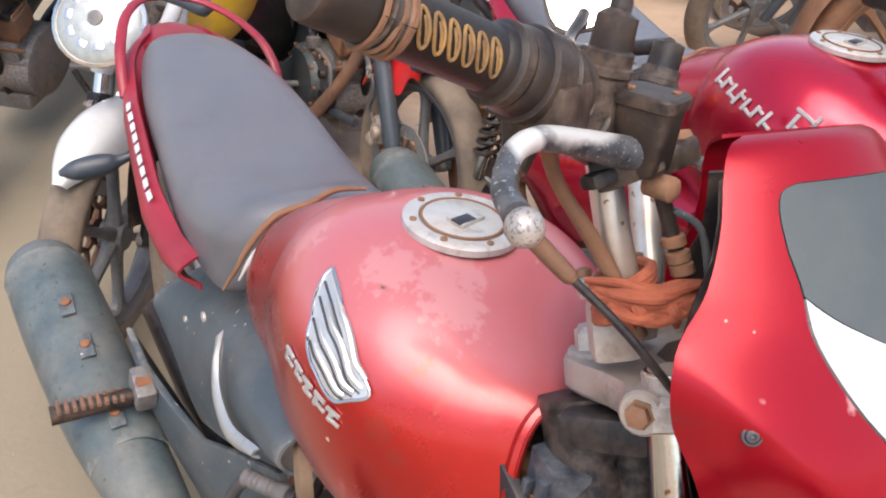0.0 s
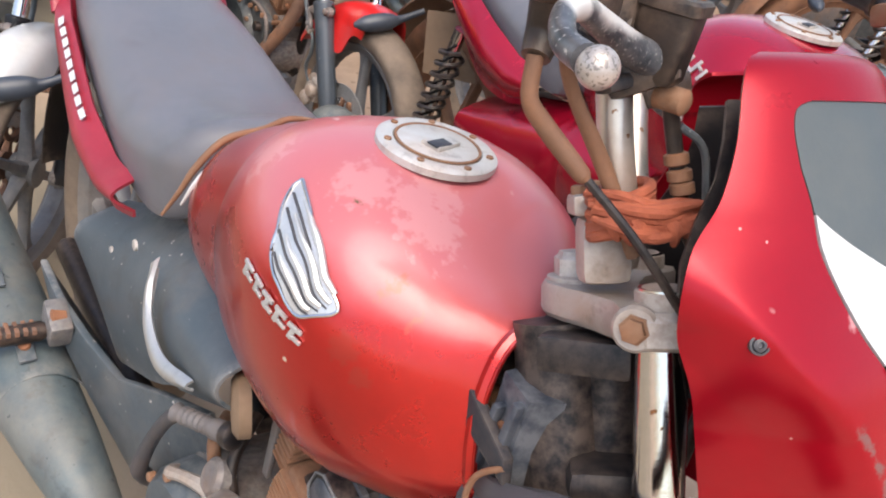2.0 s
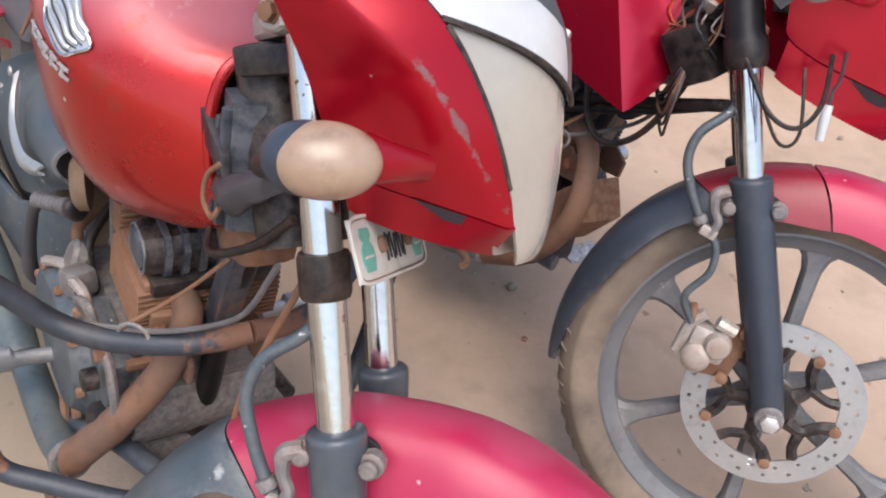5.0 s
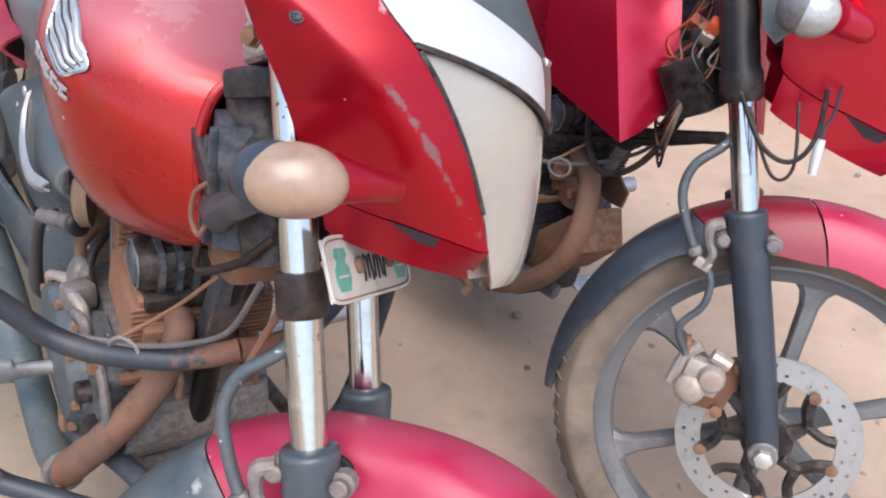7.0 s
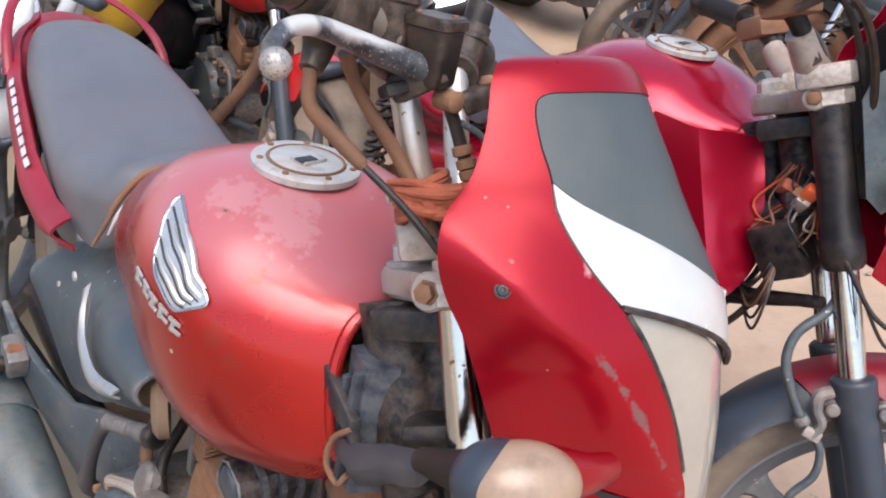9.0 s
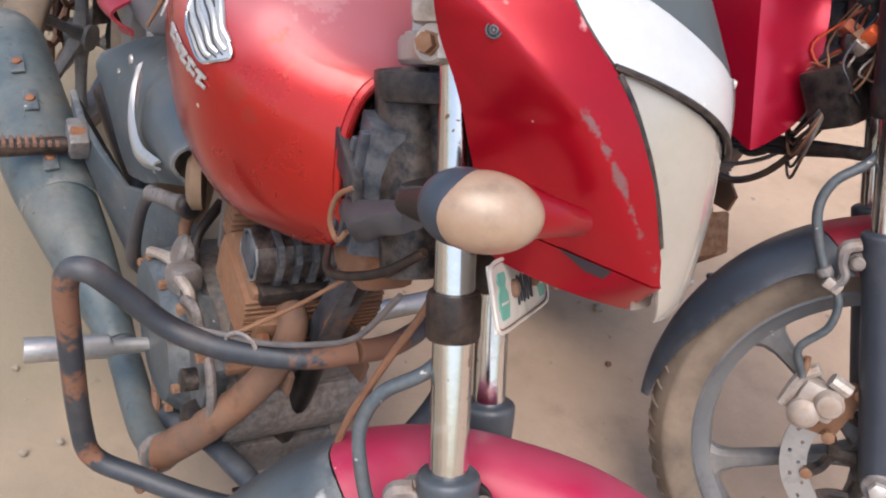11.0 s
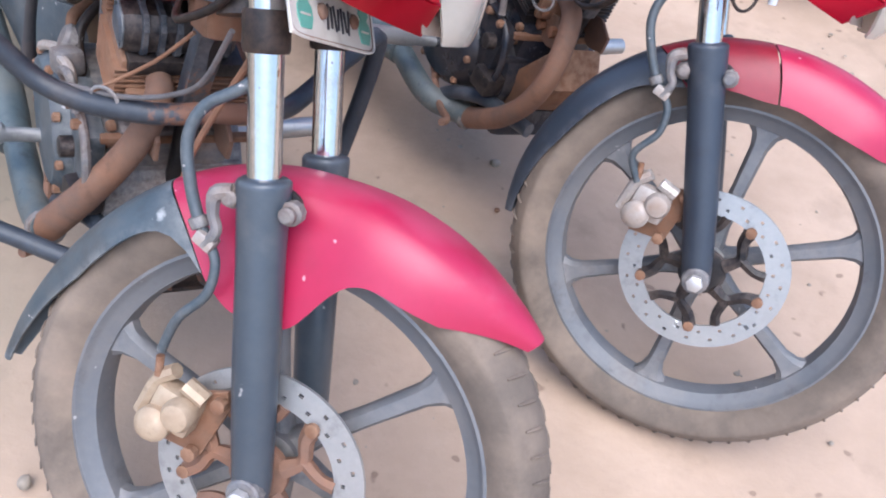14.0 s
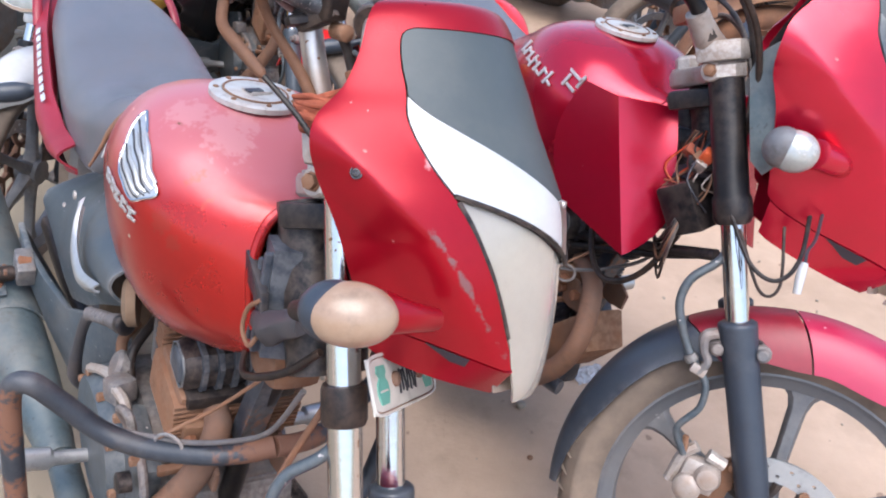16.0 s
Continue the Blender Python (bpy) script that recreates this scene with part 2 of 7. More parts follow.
GUARD = material("chipped_black_tube", (0.020, 0.025, 0.035), 0.46, 0, (0.045, 0.052, 0.064), 14, dust=0.3, dust_colour=(0.17, 0.145, 0.13), grain=0.15, grime=0.5, wear=(0.2, 0.18, 0.17))
marked(GUARD, [((-0.118, -0.262, -0.36), (0.03, 0.03, 0.05)), ((-0.135, -0.25, -0.47), (0.02, 0.03, 0.03)), ((0.02, 0.015, -0.355), (0.06, 0.075, 0.04)), ((0.0, -0.03, -0.62), (0.03, 0.06, 0.03)), ((-0.128, -0.24, -0.59), (0.012, 0.02, 0.02))], (0.24, 0.105, 0.055, 0.75), 0.85, 110, 1.1)
BLACK = material("dusty_black_paint", (0.007, 0.007, 0.009), 0.42, 0, (0.014, 0.012, 0.012), 18, dust=0.12, dust_colour=(0.07, 0.045, 0.031), grime=0.4, wear=(0.15, 0.11, 0.09), shine=0.3)
BLUEBLACK = material("blue_black_plastic", (0.026, 0.034, 0.050), 0.40, 0, (0.042, 0.050, 0.064), 12, dust=0.18, dust_colour=(0.17, 0.16, 0.16), grain=0.1, grime=0.3, wear=(0.20, 0.20, 0.21))
COVER = material("dark_cover_plastic", (0.016, 0.020, 0.030), 0.25, 0, (0.022, 0.023, 0.030), 6, dust=0.12, dust_colour=(0.09, 0.06, 0.045), grain=0.05, wear=(0.14, 0.11, 0.09), shine=0.35)
GREYRUBBER = material("grey_rubber", (0.045, 0.044, 0.050), 0.5, 0, (0.06, 0.055, 0.06), 20, dust=0.25, dust_colour=(0.17, 0.12, 0.10), grain=0.15)
GREY = material("dusty_grey_plastic", (0.048, 0.064, 0.076), 0.42, 0, (0.074, 0.086, 0.096), 14, dust=0.24, dust_colour=(0.18, 0.155, 0.13), grain=0.1, speck=(0.5, 0.45, 0.42), speck_at=0.72, grime=0.45, wear=(0.34, 0.32, 0.30))
marked(GREY, [((-0.099, -0.091, -0.402), (0.007, 0.03, 0.010))], (0.40, 0.40, 0.39, 0.7), 0.6, 200, 0.4)
SEAT = material("grey_vinyl", (0.108, 0.112, 0.128), 0.32, 0, (0.13, 0.124, 0.136), 9, dust=0.28, dust_colour=(0.155, 0.125, 0.115), grain=0.25, grain_scale=900, grime=0.2)
TAN = material("dusty_brown_mudflap", (0.20, 0.13, 0.08), 0.8, 0, None, 10, dust=0.4, dust_colour=(0.33, 0.22, 0.14), grain=0.2)
CLEAR = material("clear_lamp_lens", (0.30, 0.32, 0.31), 0.2, 0.3, (0.46, 0.47, 0.45), 40, dust=0.1, coat=0.8, grain=1.0, grain_scale=45)
HOUSING = material("dusty_switchgear_plastic", (0.015, 0.013, 0.013), 0.40, 0, (0.032, 0.021, 0.016), 22, dust=0.22, dust_colour=(0.10, 0.055, 0.035), grain=0.2, grime=0.5, wear=(0.24, 0.17, 0.13), shine=0.3)
RUBBER = material("dusty_rubber", (0.010, 0.009, 0.009), 0.45, 0, (0.022, 0.015, 0.012), 18, dust=0.18, dust_colour=(0.08, 0.046, 0.03), grain=0.2, grime=0.5, wear=(0.17, 0.10, 0.07), shine=0.3)
TYRE = material("dusty_tyre", (0.17, 0.13, 0.10), 0.9, 0, (0.105, 0.083, 0.066), 14, dust=0.4, dust_colour=(0.33, 0.245, 0.18), grain=0.3, grain_scale=200, grime=0.35)
RIM = material("grey_cast_wheel", (0.13, 0.135, 0.145), 0.55, 0.2, (0.17, 0.165, 0.165), 10, dust=0.3, dust_colour=(0.27, 0.22, 0.18), speck=(0.4, 0.38, 0.36), speck_at=0.74, grime=0.5, wear=(0.34, 0.31, 0.29))
CHROME = material("chrome", (0.66, 0.655, 0.65), 0.1, 1.0, (0.66, 0.62, 0.58), 16, 0.1, dust=0.14, dust_colour=(0.42, 0.31, 0.24), speck=(0.30, 0.17, 0.10), speck_at=0.70)
DULLCHROME = material("dust_dulled_chrome", (0.62, 0.58, 0.54), 0.3, 0.8, (0.46, 0.38, 0.32), 22, dust=0.35, dust_colour=(0.42, 0.29, 0.21), speck=(0.26, 0.14, 0.08), speck_at=0.68)
STEEL = material("brushed_steel", (0.40, 0.40, 0.40), 0.38, 0.7, (0.46, 0.45, 0.44), 14, dust=0.2, dust_colour=(0.30, 0.25, 0.21), grime=0.35)
SILVER = material("worn_silver_alloy", (0.52, 0.50, 0.48), 0.45, 0.5, (0.40, 0.34, 0.30), 22, dust=0.35, dust_colour=(0.36, 0.25, 0.18), grain=0.15, grime=0.6, wear=(0.7, 0.68, 0.66))
CASTING = material("dirty_cast_alloy", (0.38, 0.335, 0.30), 0.48, 0.3, (0.29, 0.215, 0.17), 32, dust=0.4, dust_colour=(0.33, 0.21, 0.14), grain=0.2, grime=0.6, wear=(0.66, 0.62, 0.58))
BADGE = material("silver_badge_plastic", (0.56, 0.57, 0.58), 0.28, 0.6, (0.46, 0.46, 0.46), 40, dust=0.12, dust_colour=(0.42, 0.34, 0.3))
FILLER = material("dusty_filler_metal", (0.54, 0.53, 0.51), 0.42, 0.4, (0.46, 0.42, 0.39), 34, dust=0.3, dust_colour=(0.48, 0.36, 0.29), grime=0.5)
WORN = material("black_paint_worn_to_metal", (0.045, 0.05, 0.06), 0.36, 0.3, (0.16, 0.16, 0.17), 80, speck=(0.45, 0.43, 0.41), speck_at=0.63)
marked(WORN, [((-0.010, -0.165, 0.156), (0.05, 0.085, 0.0125)), ((-0.044, -0.235, 0.150), (0.012, 0.03, 0.014))], (0.66, 0.64, 0.62), 0.34, 60, 0.3)
BALL = material("speckled_bare_metal", (0.50, 0.45, 0.42), 0.38, 0.5, (0.26, 0.23, 0.21), 110, speck=(0.20, 0.175, 0.16), speck_at=0.56)
ALLOY = material("grimy_engine_alloy", (0.15, 0.15, 0.16), 0.55, 0.2, (0.085, 0.068, 0.058), 26, dust=0.42, dust_colour=(0.30, 0.17, 0.10), grain=0.3, grime=0.7, wear=(0.48, 0.45, 0.42))
KICK = material("dusty_grey_rubber", (0.15, 0.14, 0.14), 0.6, 0.1, (0.10, 0.085, 0.08), 26, dust=0.35, dust_colour=(0.25, 0.17, 0.12), grain=0.2, grime=0.5)
BROWN = material("mud_caked_metal", (0.22, 0.098, 0.048), 0.85, 0, (0.11, 0.055, 0.033), 18, dust=0.35, dust_colour=(0.30, 0.155, 0.085), grain=0.4, grime=0.7, wear=(0.36, 0.22, 0.14))
RUST = material("rusty_header_pipe", (0.24, 0.115, 0.066), 0.8, 0.1, (0.14, 0.09, 0.068), 15, dust=0.4, dust_colour=(0.30, 0.175, 0.115), grain=0.35, grime=0.6)
RUSTSPOT = material("rust", (0.26, 0.11, 0.055), 0.9, 0, None, 40, grain=0.4)
LEG = material("blue_grey_fork_paint", (0.050, 0.062, 0.078), 0.32, 0.1, (0.072, 0.082, 0.094), 12, dust=0.2, dust_colour=(0.20, 0.18, 0.165), grain=0.08, speck=(0.3, 0.29, 0.28), speck_at=0.74, wear=(0.28, 0.27, 0.27))
SLEEVE = material("mud_brown_cable_sleeve", (0.21, 0.095, 0.048), 0.7, 0, (0.12, 0.06, 0.035), 34, dust=0.35, dust_colour=(0.20, 0.115, 0.07), grain=0.25)
GOLD = material("gold_anodised_caliper", (0.47, 0.36, 0.25), 0.5, 0.3, (0.34, 0.24, 0.16), 30, dust=0.35, grain=0.2, grime=0.5)
MUFFLER = material("blue_grey_heat_shield", (0.060, 0.084, 0.096), 0.45, 0.1, (0.12, 0.14, 0.14), 15, dust=0.42, dust_colour=(0.23, 0.19, 0.145), grain=0.12, speck=(0.05, 0.06, 0.065), speck_at=0.69, grime=0.6, wear=(0.30, 0.27, 0.24))
PANE = material("black_smoked_panel", (0.055, 0.068, 0.072), 0.45, 0, (0.07, 0.08, 0.08), 8, dust=0.15, dust_colour=(0.13, 0.13, 0.12), speck=(0.3, 0.3, 0.3), speck_at=0.76)
WHITE = material("white_silver_plastic", (0.57, 0.565, 0.56), 0.26, 0.1, (0.47, 0.465, 0.455), 7, dust=0.12, dust_colour=(0.5, 0.44, 0.37), coat=0.3)
LENS = material("dusty_headlight_lens", (0.66, 0.61, 0.53), 0.12, 0, (0.72, 0.66, 0.57), 5, dust=0.16, dust_colour=(0.55, 0.45, 0.34), coat=0.9, trans=0.55, grime=0.25)
AMBER = material("dusty_indicator_lens", (0.42, 0.29, 0.20), 0.28, 0, (0.30, 0.18, 0.11), 22, dust=0.35, dust_colour=(0.40, 0.29, 0.21), coat=0.5, trans=0.15, grime=0.4)
CLOTH = material("rust_orange_cloth", (0.40, 0.105, 0.052), 0.95, 0, (0.24, 0.06, 0.032), 60, grain=0.8, grain_scale=600)
PLATE = material("plate_white", (0.66, 0.62, 0.55), 0.5, 0, None, 12, 0.15, dust=0.25, grime=0.3)
GREEN = material("plate_green", (0.16, 0.44, 0.34), 0.5, 0, None, 20)
DARKINK = material("dark_ink", (0.03, 0.03, 0.04), 0.5, 0, None, 30)
GOLDINK = material("worn_gold_lettering", (0.34, 0.19, 0.065), 0.6, 0, (0.12, 0.07, 0.035), 90)
ORANGE = material("orange_plug", (0.7, 0.11, 0.03), 0.5, 0, None, 30)
YELLOW = material("yellow_paint", (0.75, 0.45, 0.04), 0.35, 0, None, 8, coat=0.3, dust=0.15)
BRIGHT_RED = material("bright_red_paint", (0.68, 0.02, 0.02), 0.3, 0, None, 6, coat=0.4)
SLATE = material("slate_blue_paint", (0.075, 0.105, 0.125), 0.35, 0.1, (0.10, 0.125, 0.14), 9, dust=0.25, dust_colour=(0.24, 0.20, 0.17), coat=0.2, grime=0.3)
BLUE = material("navy_paint", (0.02, 0.03, 0.09), 0.3, 0, None, 8, coat=0.4, dust=0.1)
MIRROR = material("mirror_glass", (0.9, 0.9, 0.9), 0.02, 1.0, (0.88, 0.88, 0.88), 5)
SAND = material("sandy_ground", (0.46, 0.33, 0.24), 0.95, 0, (0.38, 0.27, 0.19), 3.2, dust=0.35, dust_colour=(0.53, 0.40, 0.30), grain=1.0, grain_scale=60, speck=(0.26, 0.18, 0.13), speck_at=0.70, grime=0.24)
# Soft shade on the left, painted into the sand as darker, greyer patches.
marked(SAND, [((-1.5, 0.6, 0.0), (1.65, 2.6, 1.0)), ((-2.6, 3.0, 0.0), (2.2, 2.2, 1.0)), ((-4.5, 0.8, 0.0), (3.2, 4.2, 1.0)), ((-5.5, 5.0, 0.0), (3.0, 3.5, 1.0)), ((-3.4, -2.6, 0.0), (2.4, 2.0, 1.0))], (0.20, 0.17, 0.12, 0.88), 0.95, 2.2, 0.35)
FILM = material("crumpled_clear_plastic", (0.62, 0.63, 0.66), 0.2, 0, (0.50, 0.50, 0.52), 40, dust=0.25, coat=0.5, trans=0.35)
STONE = material("pale_stone", (0.34, 0.28, 0.22), 0.85, 0, None, 30, grain=0.4)


# ---- shape helpers ----
def V(*a):
    return Vector(a)


def spline(points, per=6):
    """Points along a smooth curve through the given ones; each may hold more numbers than three."""
    p = [np.array(q, float) for q in points]
    if len(p) < 3:
        return [tuple(p[0] + (p[-1] - p[0]) * k / per) for k in range(per + 1)]
    p = [2 * p[0] - p[1], *p, 2 * p[-1] - p[-2]]
    out = []
    for a, b, c, d in zip(p, p[1:], p[2:], p[3:]):
        for k in range(per):
            u = k / per
            out.append(tuple(0.5 * (2 * b + (c - a) * u + (2 * a - 5 * b + 4 * c - d) * u * u + (3 * b - a - 3 * c + d) * u ** 3)))
    out.append(tuple(p[-2]))
    return out


def loft(rings, closed=True, caps=True, bm=None):
    bm = bm or bmesh.new()
    rows = [[bm.verts.new(q) for q in r] for r in rings]
    for a, b in zip(rows, rows[1:]):
        k = len(a)
        for i in range(k if closed else k - 1):
            j = (i + 1) % k
            try:
                bm.faces.new((a[i], a[j], b[j], b[i]))
            except ValueError:
                pass
    if caps and closed:
        bm.faces.new(rows[0][::-1])
        bm.faces.new(rows[-1])
    return bm


def tube(points, r, sides=10, per=6, smooth=True, bm=None, caps=True):
    """A round bar along a curve; r is one radius or one for each point."""
    rr = r if isinstance(r, (list, tuple)) else [r] * len(points)
    pr = [(*p, q) for p, q in zip(points, rr)]
    pr = spline(pr, per) if smooth and len(points) > 2 else pr
    pts = [Vector(p[:3]) for p in pr]
    rings = []
    side = None
    for i, p in enumerate(pts):
        d = (pts[min(i + 1, len(pts) - 1)] - pts[max(i - 1, 0)]).normalized()
        if side is None:
            side = d.orthogonal().normalized()
        side = (side - d * side.dot(d)).normalized()
        up = d.cross(side)
        rings.append([p + (side * math.cos(a) + up * math.sin(a)) * pr[i][3] for a in (2 * math.pi * k / sides for k in range(sides))])
    return loft(rings, True, caps, bm)


def turned(profile, centre, axis, sides=28, bm=None, caps=True):
    """A turned shape: profile of (distance along the axis, radius)."""
    ax = Vector(axis).normalized()
    s = ax.orthogonal().normalized()
    t = ax.cross(s)
    c = Vector(centre)
    rings = [[c + ax * h + (s * math.cos(a) + t * math.sin(a)) * max(r, 1e-4) for a in (2 * math.pi * k / sides for k in range(sides))] for h, r in profile]
    return loft(rings, True, caps, bm)


def block(size, centre=(0, 0, 0), turn=(0, 0, 0), bevel=0.004, bm=None, taper=1.0):
    b = bmesh.new()
    bmesh.ops.create_cube(b, size=1.0)
    for v in b.verts:
        k = taper if v.co.z > 0 else 1.0
        v.co = Vector((v.co.x * size[0] * k, v.co.y * size[1] * k, v.co.z * size[2]))
    if bevel:
        bmesh.ops.bevel(b, geom=b.edges[:], offset=min(bevel, min(size) * 0.45), segments=2, affect="EDGES", profile=0.6)
    b.transform(pose(*centre, *turn))
    return join([b], bm)


def join(bms, bm=None):
    bm = bm or bmesh.new()
    for b in bms:
        me = bpy.data.meshes.new("tmp")
        b.to_mesh(me)
        bm.from_mesh(me)
        bpy.data.meshes.remove(me)
        b.free()
    return bm


def slab(outline, depth, frame_m=None, bevel=0.0, bm=None):
    """A flat plate: outline in x, z, thickness along y."""
    b = bmesh.new()
    f = [b.verts.new((x, -depth / 2, z)) for x, z in outline]
    g = [b.verts.new((x, depth / 2, z)) for x, z in outline]
    b.faces.new(f)
    b.faces.new(g[::-1])
    k = len(f)
    for i in range(k):
        j = (i + 1) % k
        b.faces.new((f[i], g[i], g[j], f[j]))
    bmesh.ops.recalc_face_normals(b, faces=b.faces[:])
    if bevel:
        bmesh.ops.bevel(b, geom=[e for e in b.edges if abs((e.verts[0].co - e.verts[1].co).y) < 1e-6], offset=bevel, segments=2, affect="EDGES", profile=0.6)
    if frame_m:
        b.transform(frame_m)
    return join([b], bm)


def sheet(fn, nu, nv, thick, u0=0.0, u1=1.0, v0=0.0, v1=1.0, flip=False):
    """A curved sheet with thickness from a function of two numbers."""
    g = [[Vector(fn(u0 + (u1 - u0) * i / nu, v0 + (v1 - v0) * j / nv)) for i in range(nu + 1)] for j in range(nv + 1)]
    nrm = [[None] * (nu + 1) for _ in range(nv + 1)]
    for j in range(nv + 1):
        for i in range(nu + 1):
            a = g[j][min(i + 1, nu)] - g[j][max(i - 1, 0)]
            b = g[min(j + 1, nv)][i] - g[max(j - 1, 0)][i]
            c = a.cross(b)
            nrm[j][i] = c.normalized() if c.length > 1e-12 else Vector((0, 0, 1))
    k = -thick if flip else thick
    bm = bmesh.new()
    a = [[bm.verts.new(p) for p in r] for r in g]
    b = [[bm.verts.new(p - q * k) for p, q in zip(r, s)] for r, s in zip(g, nrm)]
    for j in range(nv):
        for i in range(nu):
            bm.faces.new((a[j][i], a[j][i + 1], a[j + 1][i + 1], a[j + 1][i]))
            bm.faces.new((b[j][i], b[j + 1][i], b[j + 1][i + 1], b[j][i + 1]))
    edge = [(0, i) for i in range(nu)] + [(j, nu) for j in range(nv)] + [(nv, i) for i in range(nu, 0, -1)] + [(j, 0) for j in range(nv, 0, -1)]
    for q in range(len(edge)):
        (j, i), (m, n) = edge[q], edge[(q + 1) % len(edge)]
        bm.faces.new((a[j][i], b[j][i], b[m][n], a[m][n]))
    bmesh.ops.recalc_face_normals(bm, faces=bm.faces[:])
    return bm


WHERE = {}


def thing(name, m, label, category, group="", kind=""):
    ob = new(name)
    ob.empty_display_size = 0.1
    ob.matrix_world = m
    WHERE[ob.name] = m.copy()
    return tagged(ob, label, category, group, kind)


def part(name, bm, mat, parent, label="", at=None, sharp=38):
    """One mesh under a thing or a part; its vertices are given in the frame at."""
    me = bpy.data.meshes.new(name)
    bmesh.ops.recalc_face_normals(bm, faces=bm.faces[:])
    bm.to_mesh(me)
    bm.free()
    me.materials.append(mat)
    me.polygons.foreach_set("use_smooth", [True] * len(me.polygons))
    me.set_sharp_from_angle(angle=radians(sharp))
    ob = new(name, me)
    m = at if at is not None else WHERE[parent.name]
    ob.parent = parent
    ob.matrix_basis = WHERE[parent.name].inverted() @ m
    WHERE[ob.name] = m.copy()
    return tagged(ob, label)


def alone(name, bm, mat, m, label, category, group="", kind=""):
    """A thing of one mesh."""
    me = bpy.data.meshes.new(name)
    bmesh.ops.recalc_face_normals(bm, faces=bm.faces[:])
    bm.to_mesh(me)
    bm.free()
    me.materials.append(mat)
    me.polygons.foreach_set("use_smooth", [True] * len(me.polygons))
    me.set_sharp_from_angle(angle=radians(38))
    ob = new(name, me)
    ob.matrix_world = m
    WHERE[ob.name] = m.copy()
    return tagged(ob, label, category, group, kind)


def axes(origin, ahead, up):
    z = Vector(up).normalized()
    x = Vector(ahead)
    x = (x - z * x.dot(z)).normalized()
    y = z.cross(x)
    return Matrix(((x.x, y.x, z.x, origin[0]), (x.y, y.y, z.y, origin[1]), (x.z, y.z, z.z, origin[2]), (0, 0, 0, 1)))

# ---- ground ----
def ground():
    bm = bmesh.new()
    ticks = sorted({-150, -60, -25, -12, *[x * 0.25 for x in range(-24, 25)], 12, 25, 60, 150})
    rows = []
    for y in ticks:
        row = []
        for x in ticks:
            z = 0.0
            if abs(x) < 6.1 and abs(y) < 6.1:
                z = 0.018 * noise.noise(Vector((x * 0.7, y * 0.7, 0))) + 0.006 * noise.noise(Vector((x * 3, y * 3, 2)))
            row.append(bm.verts.new((x, y, z - 0.008)))
        rows.append(row)
    for a, b in zip(rows, rows[1:]):
        for i in range(len(a) - 1):
            bm.faces.new((a[i], a[i + 1], b[i + 1], b[i]))
    alone("ground", bm, SAND, Matrix.Identity(4), "bare trampled sandy earth with faint tracks, shade painted dark on the left", "ground", kind="structure")


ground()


# ---- motorcycles: shared pieces ----
FORK_Y = (-0.092, 0.066)


def wheel(bike, name, m, c, r=0.289, width=0.088, rim_r=0.226, spokes=6, phase=11, tyre=TYRE, rim=RIM, disc_side=-1, detail=True):
    """A tyre on a cast wheel; the axle runs along y."""
    top = part(name, turned([(-0.03, 0.028), (-0.028, 0.034), (0.0, 0.03), (0.028, 0.034), (0.03, 0.028)], c, (0, 1, 0), 20), rim, bike, at=m)
    w = width / 2
    prof = [(-w * 0.62, rim_r - 0.004), (-w * 0.9, rim_r + 0.014), (-w, rim_r + 0.034), (-w * 0.88, r - 0.017), (-w * 0.62, r - 0.006), (-w * 0.3, r), (0, r + 0.002)]
    prof = spline(prof + [(-a, b) for a, b in prof[-2::-1]], 3)
    n = 72 if detail else 40
    part("tyre", turned(prof, c, (0, 1, 0), n, caps=False), tyre, top, at=m)
    ring = [(-w * 0.66, rim_r + 0.003), (-w * 0.7, rim_r - 0.004), (-w * 0.60, rim_r - 0.008), (-w * 0.54, rim_r - 0.011), (-w * 0.40, rim_r - 0.024), (0, rim_r - 0.027), (w * 0.40, rim_r - 0.024), (w * 0.54, rim_r - 0.011), (w * 0.60, rim_r - 0.008), (w * 0.7, rim_r - 0.004), (w * 0.66, rim_r + 0.003)]
    part("rim", turned(ring, c, (0, 1, 0), n, caps=False), rim, top, at=m)
    for k in range(spokes):
        a = radians(phase + 360 / spokes * k)
        d, t = V(math.cos(a), 0, math.sin(a)), V(-math.sin(a), 0, math.cos(a))
        rings = []
        for q, hw, hy in ((0.026, 0.018, 0.018), (0.06, 0.0125, 0.014), (0.12, 0.0108, 0.012), (rim_r - 0.054, 0.0125, 0.012), (rim_r - 0.036, 0.018, 0.013), (rim_r - 0.024, 0.030, 0.014)):
            o = Vector(c) + d * q
            rings.append([o + t * hw * x + V(0, hy * y, 0) for x, y in ((-1, -0.5), (-0.6, -1), (0.6, -1), (1, -0.5), (1, 0.5), (0.6, 1), (-0.6, 1), (-1, 0.5))])
        part("spoke", loft(rings), rim, top, at=m)
    if detail:
        # tread cuts stand as thin raised ribs round the crown
        tr = bmesh.new()
        for k in range(64):
            a = 2 * math.pi * k / 64
            for s in (-1, 1):
                pts = []
                for q in range(4):
                    yy = s * (0.006 + 0.029 * q / 3)
                    rr = r + 0.0015 - 0.012 * (q / 3) ** 2
                    b = a + (0.075 if s > 0 else 0.03) * (q / 3)
                    pts.append(V(c[0] + math.cos(b) * rr, c[1] + yy, c[2] + math.sin(b) * rr))
                tube(pts, [0.0016, 0.0023, 0.0022, 0.0012], 5, 1, False, tr)
        part("tread", tr, tyre, top, at=m)
    return top


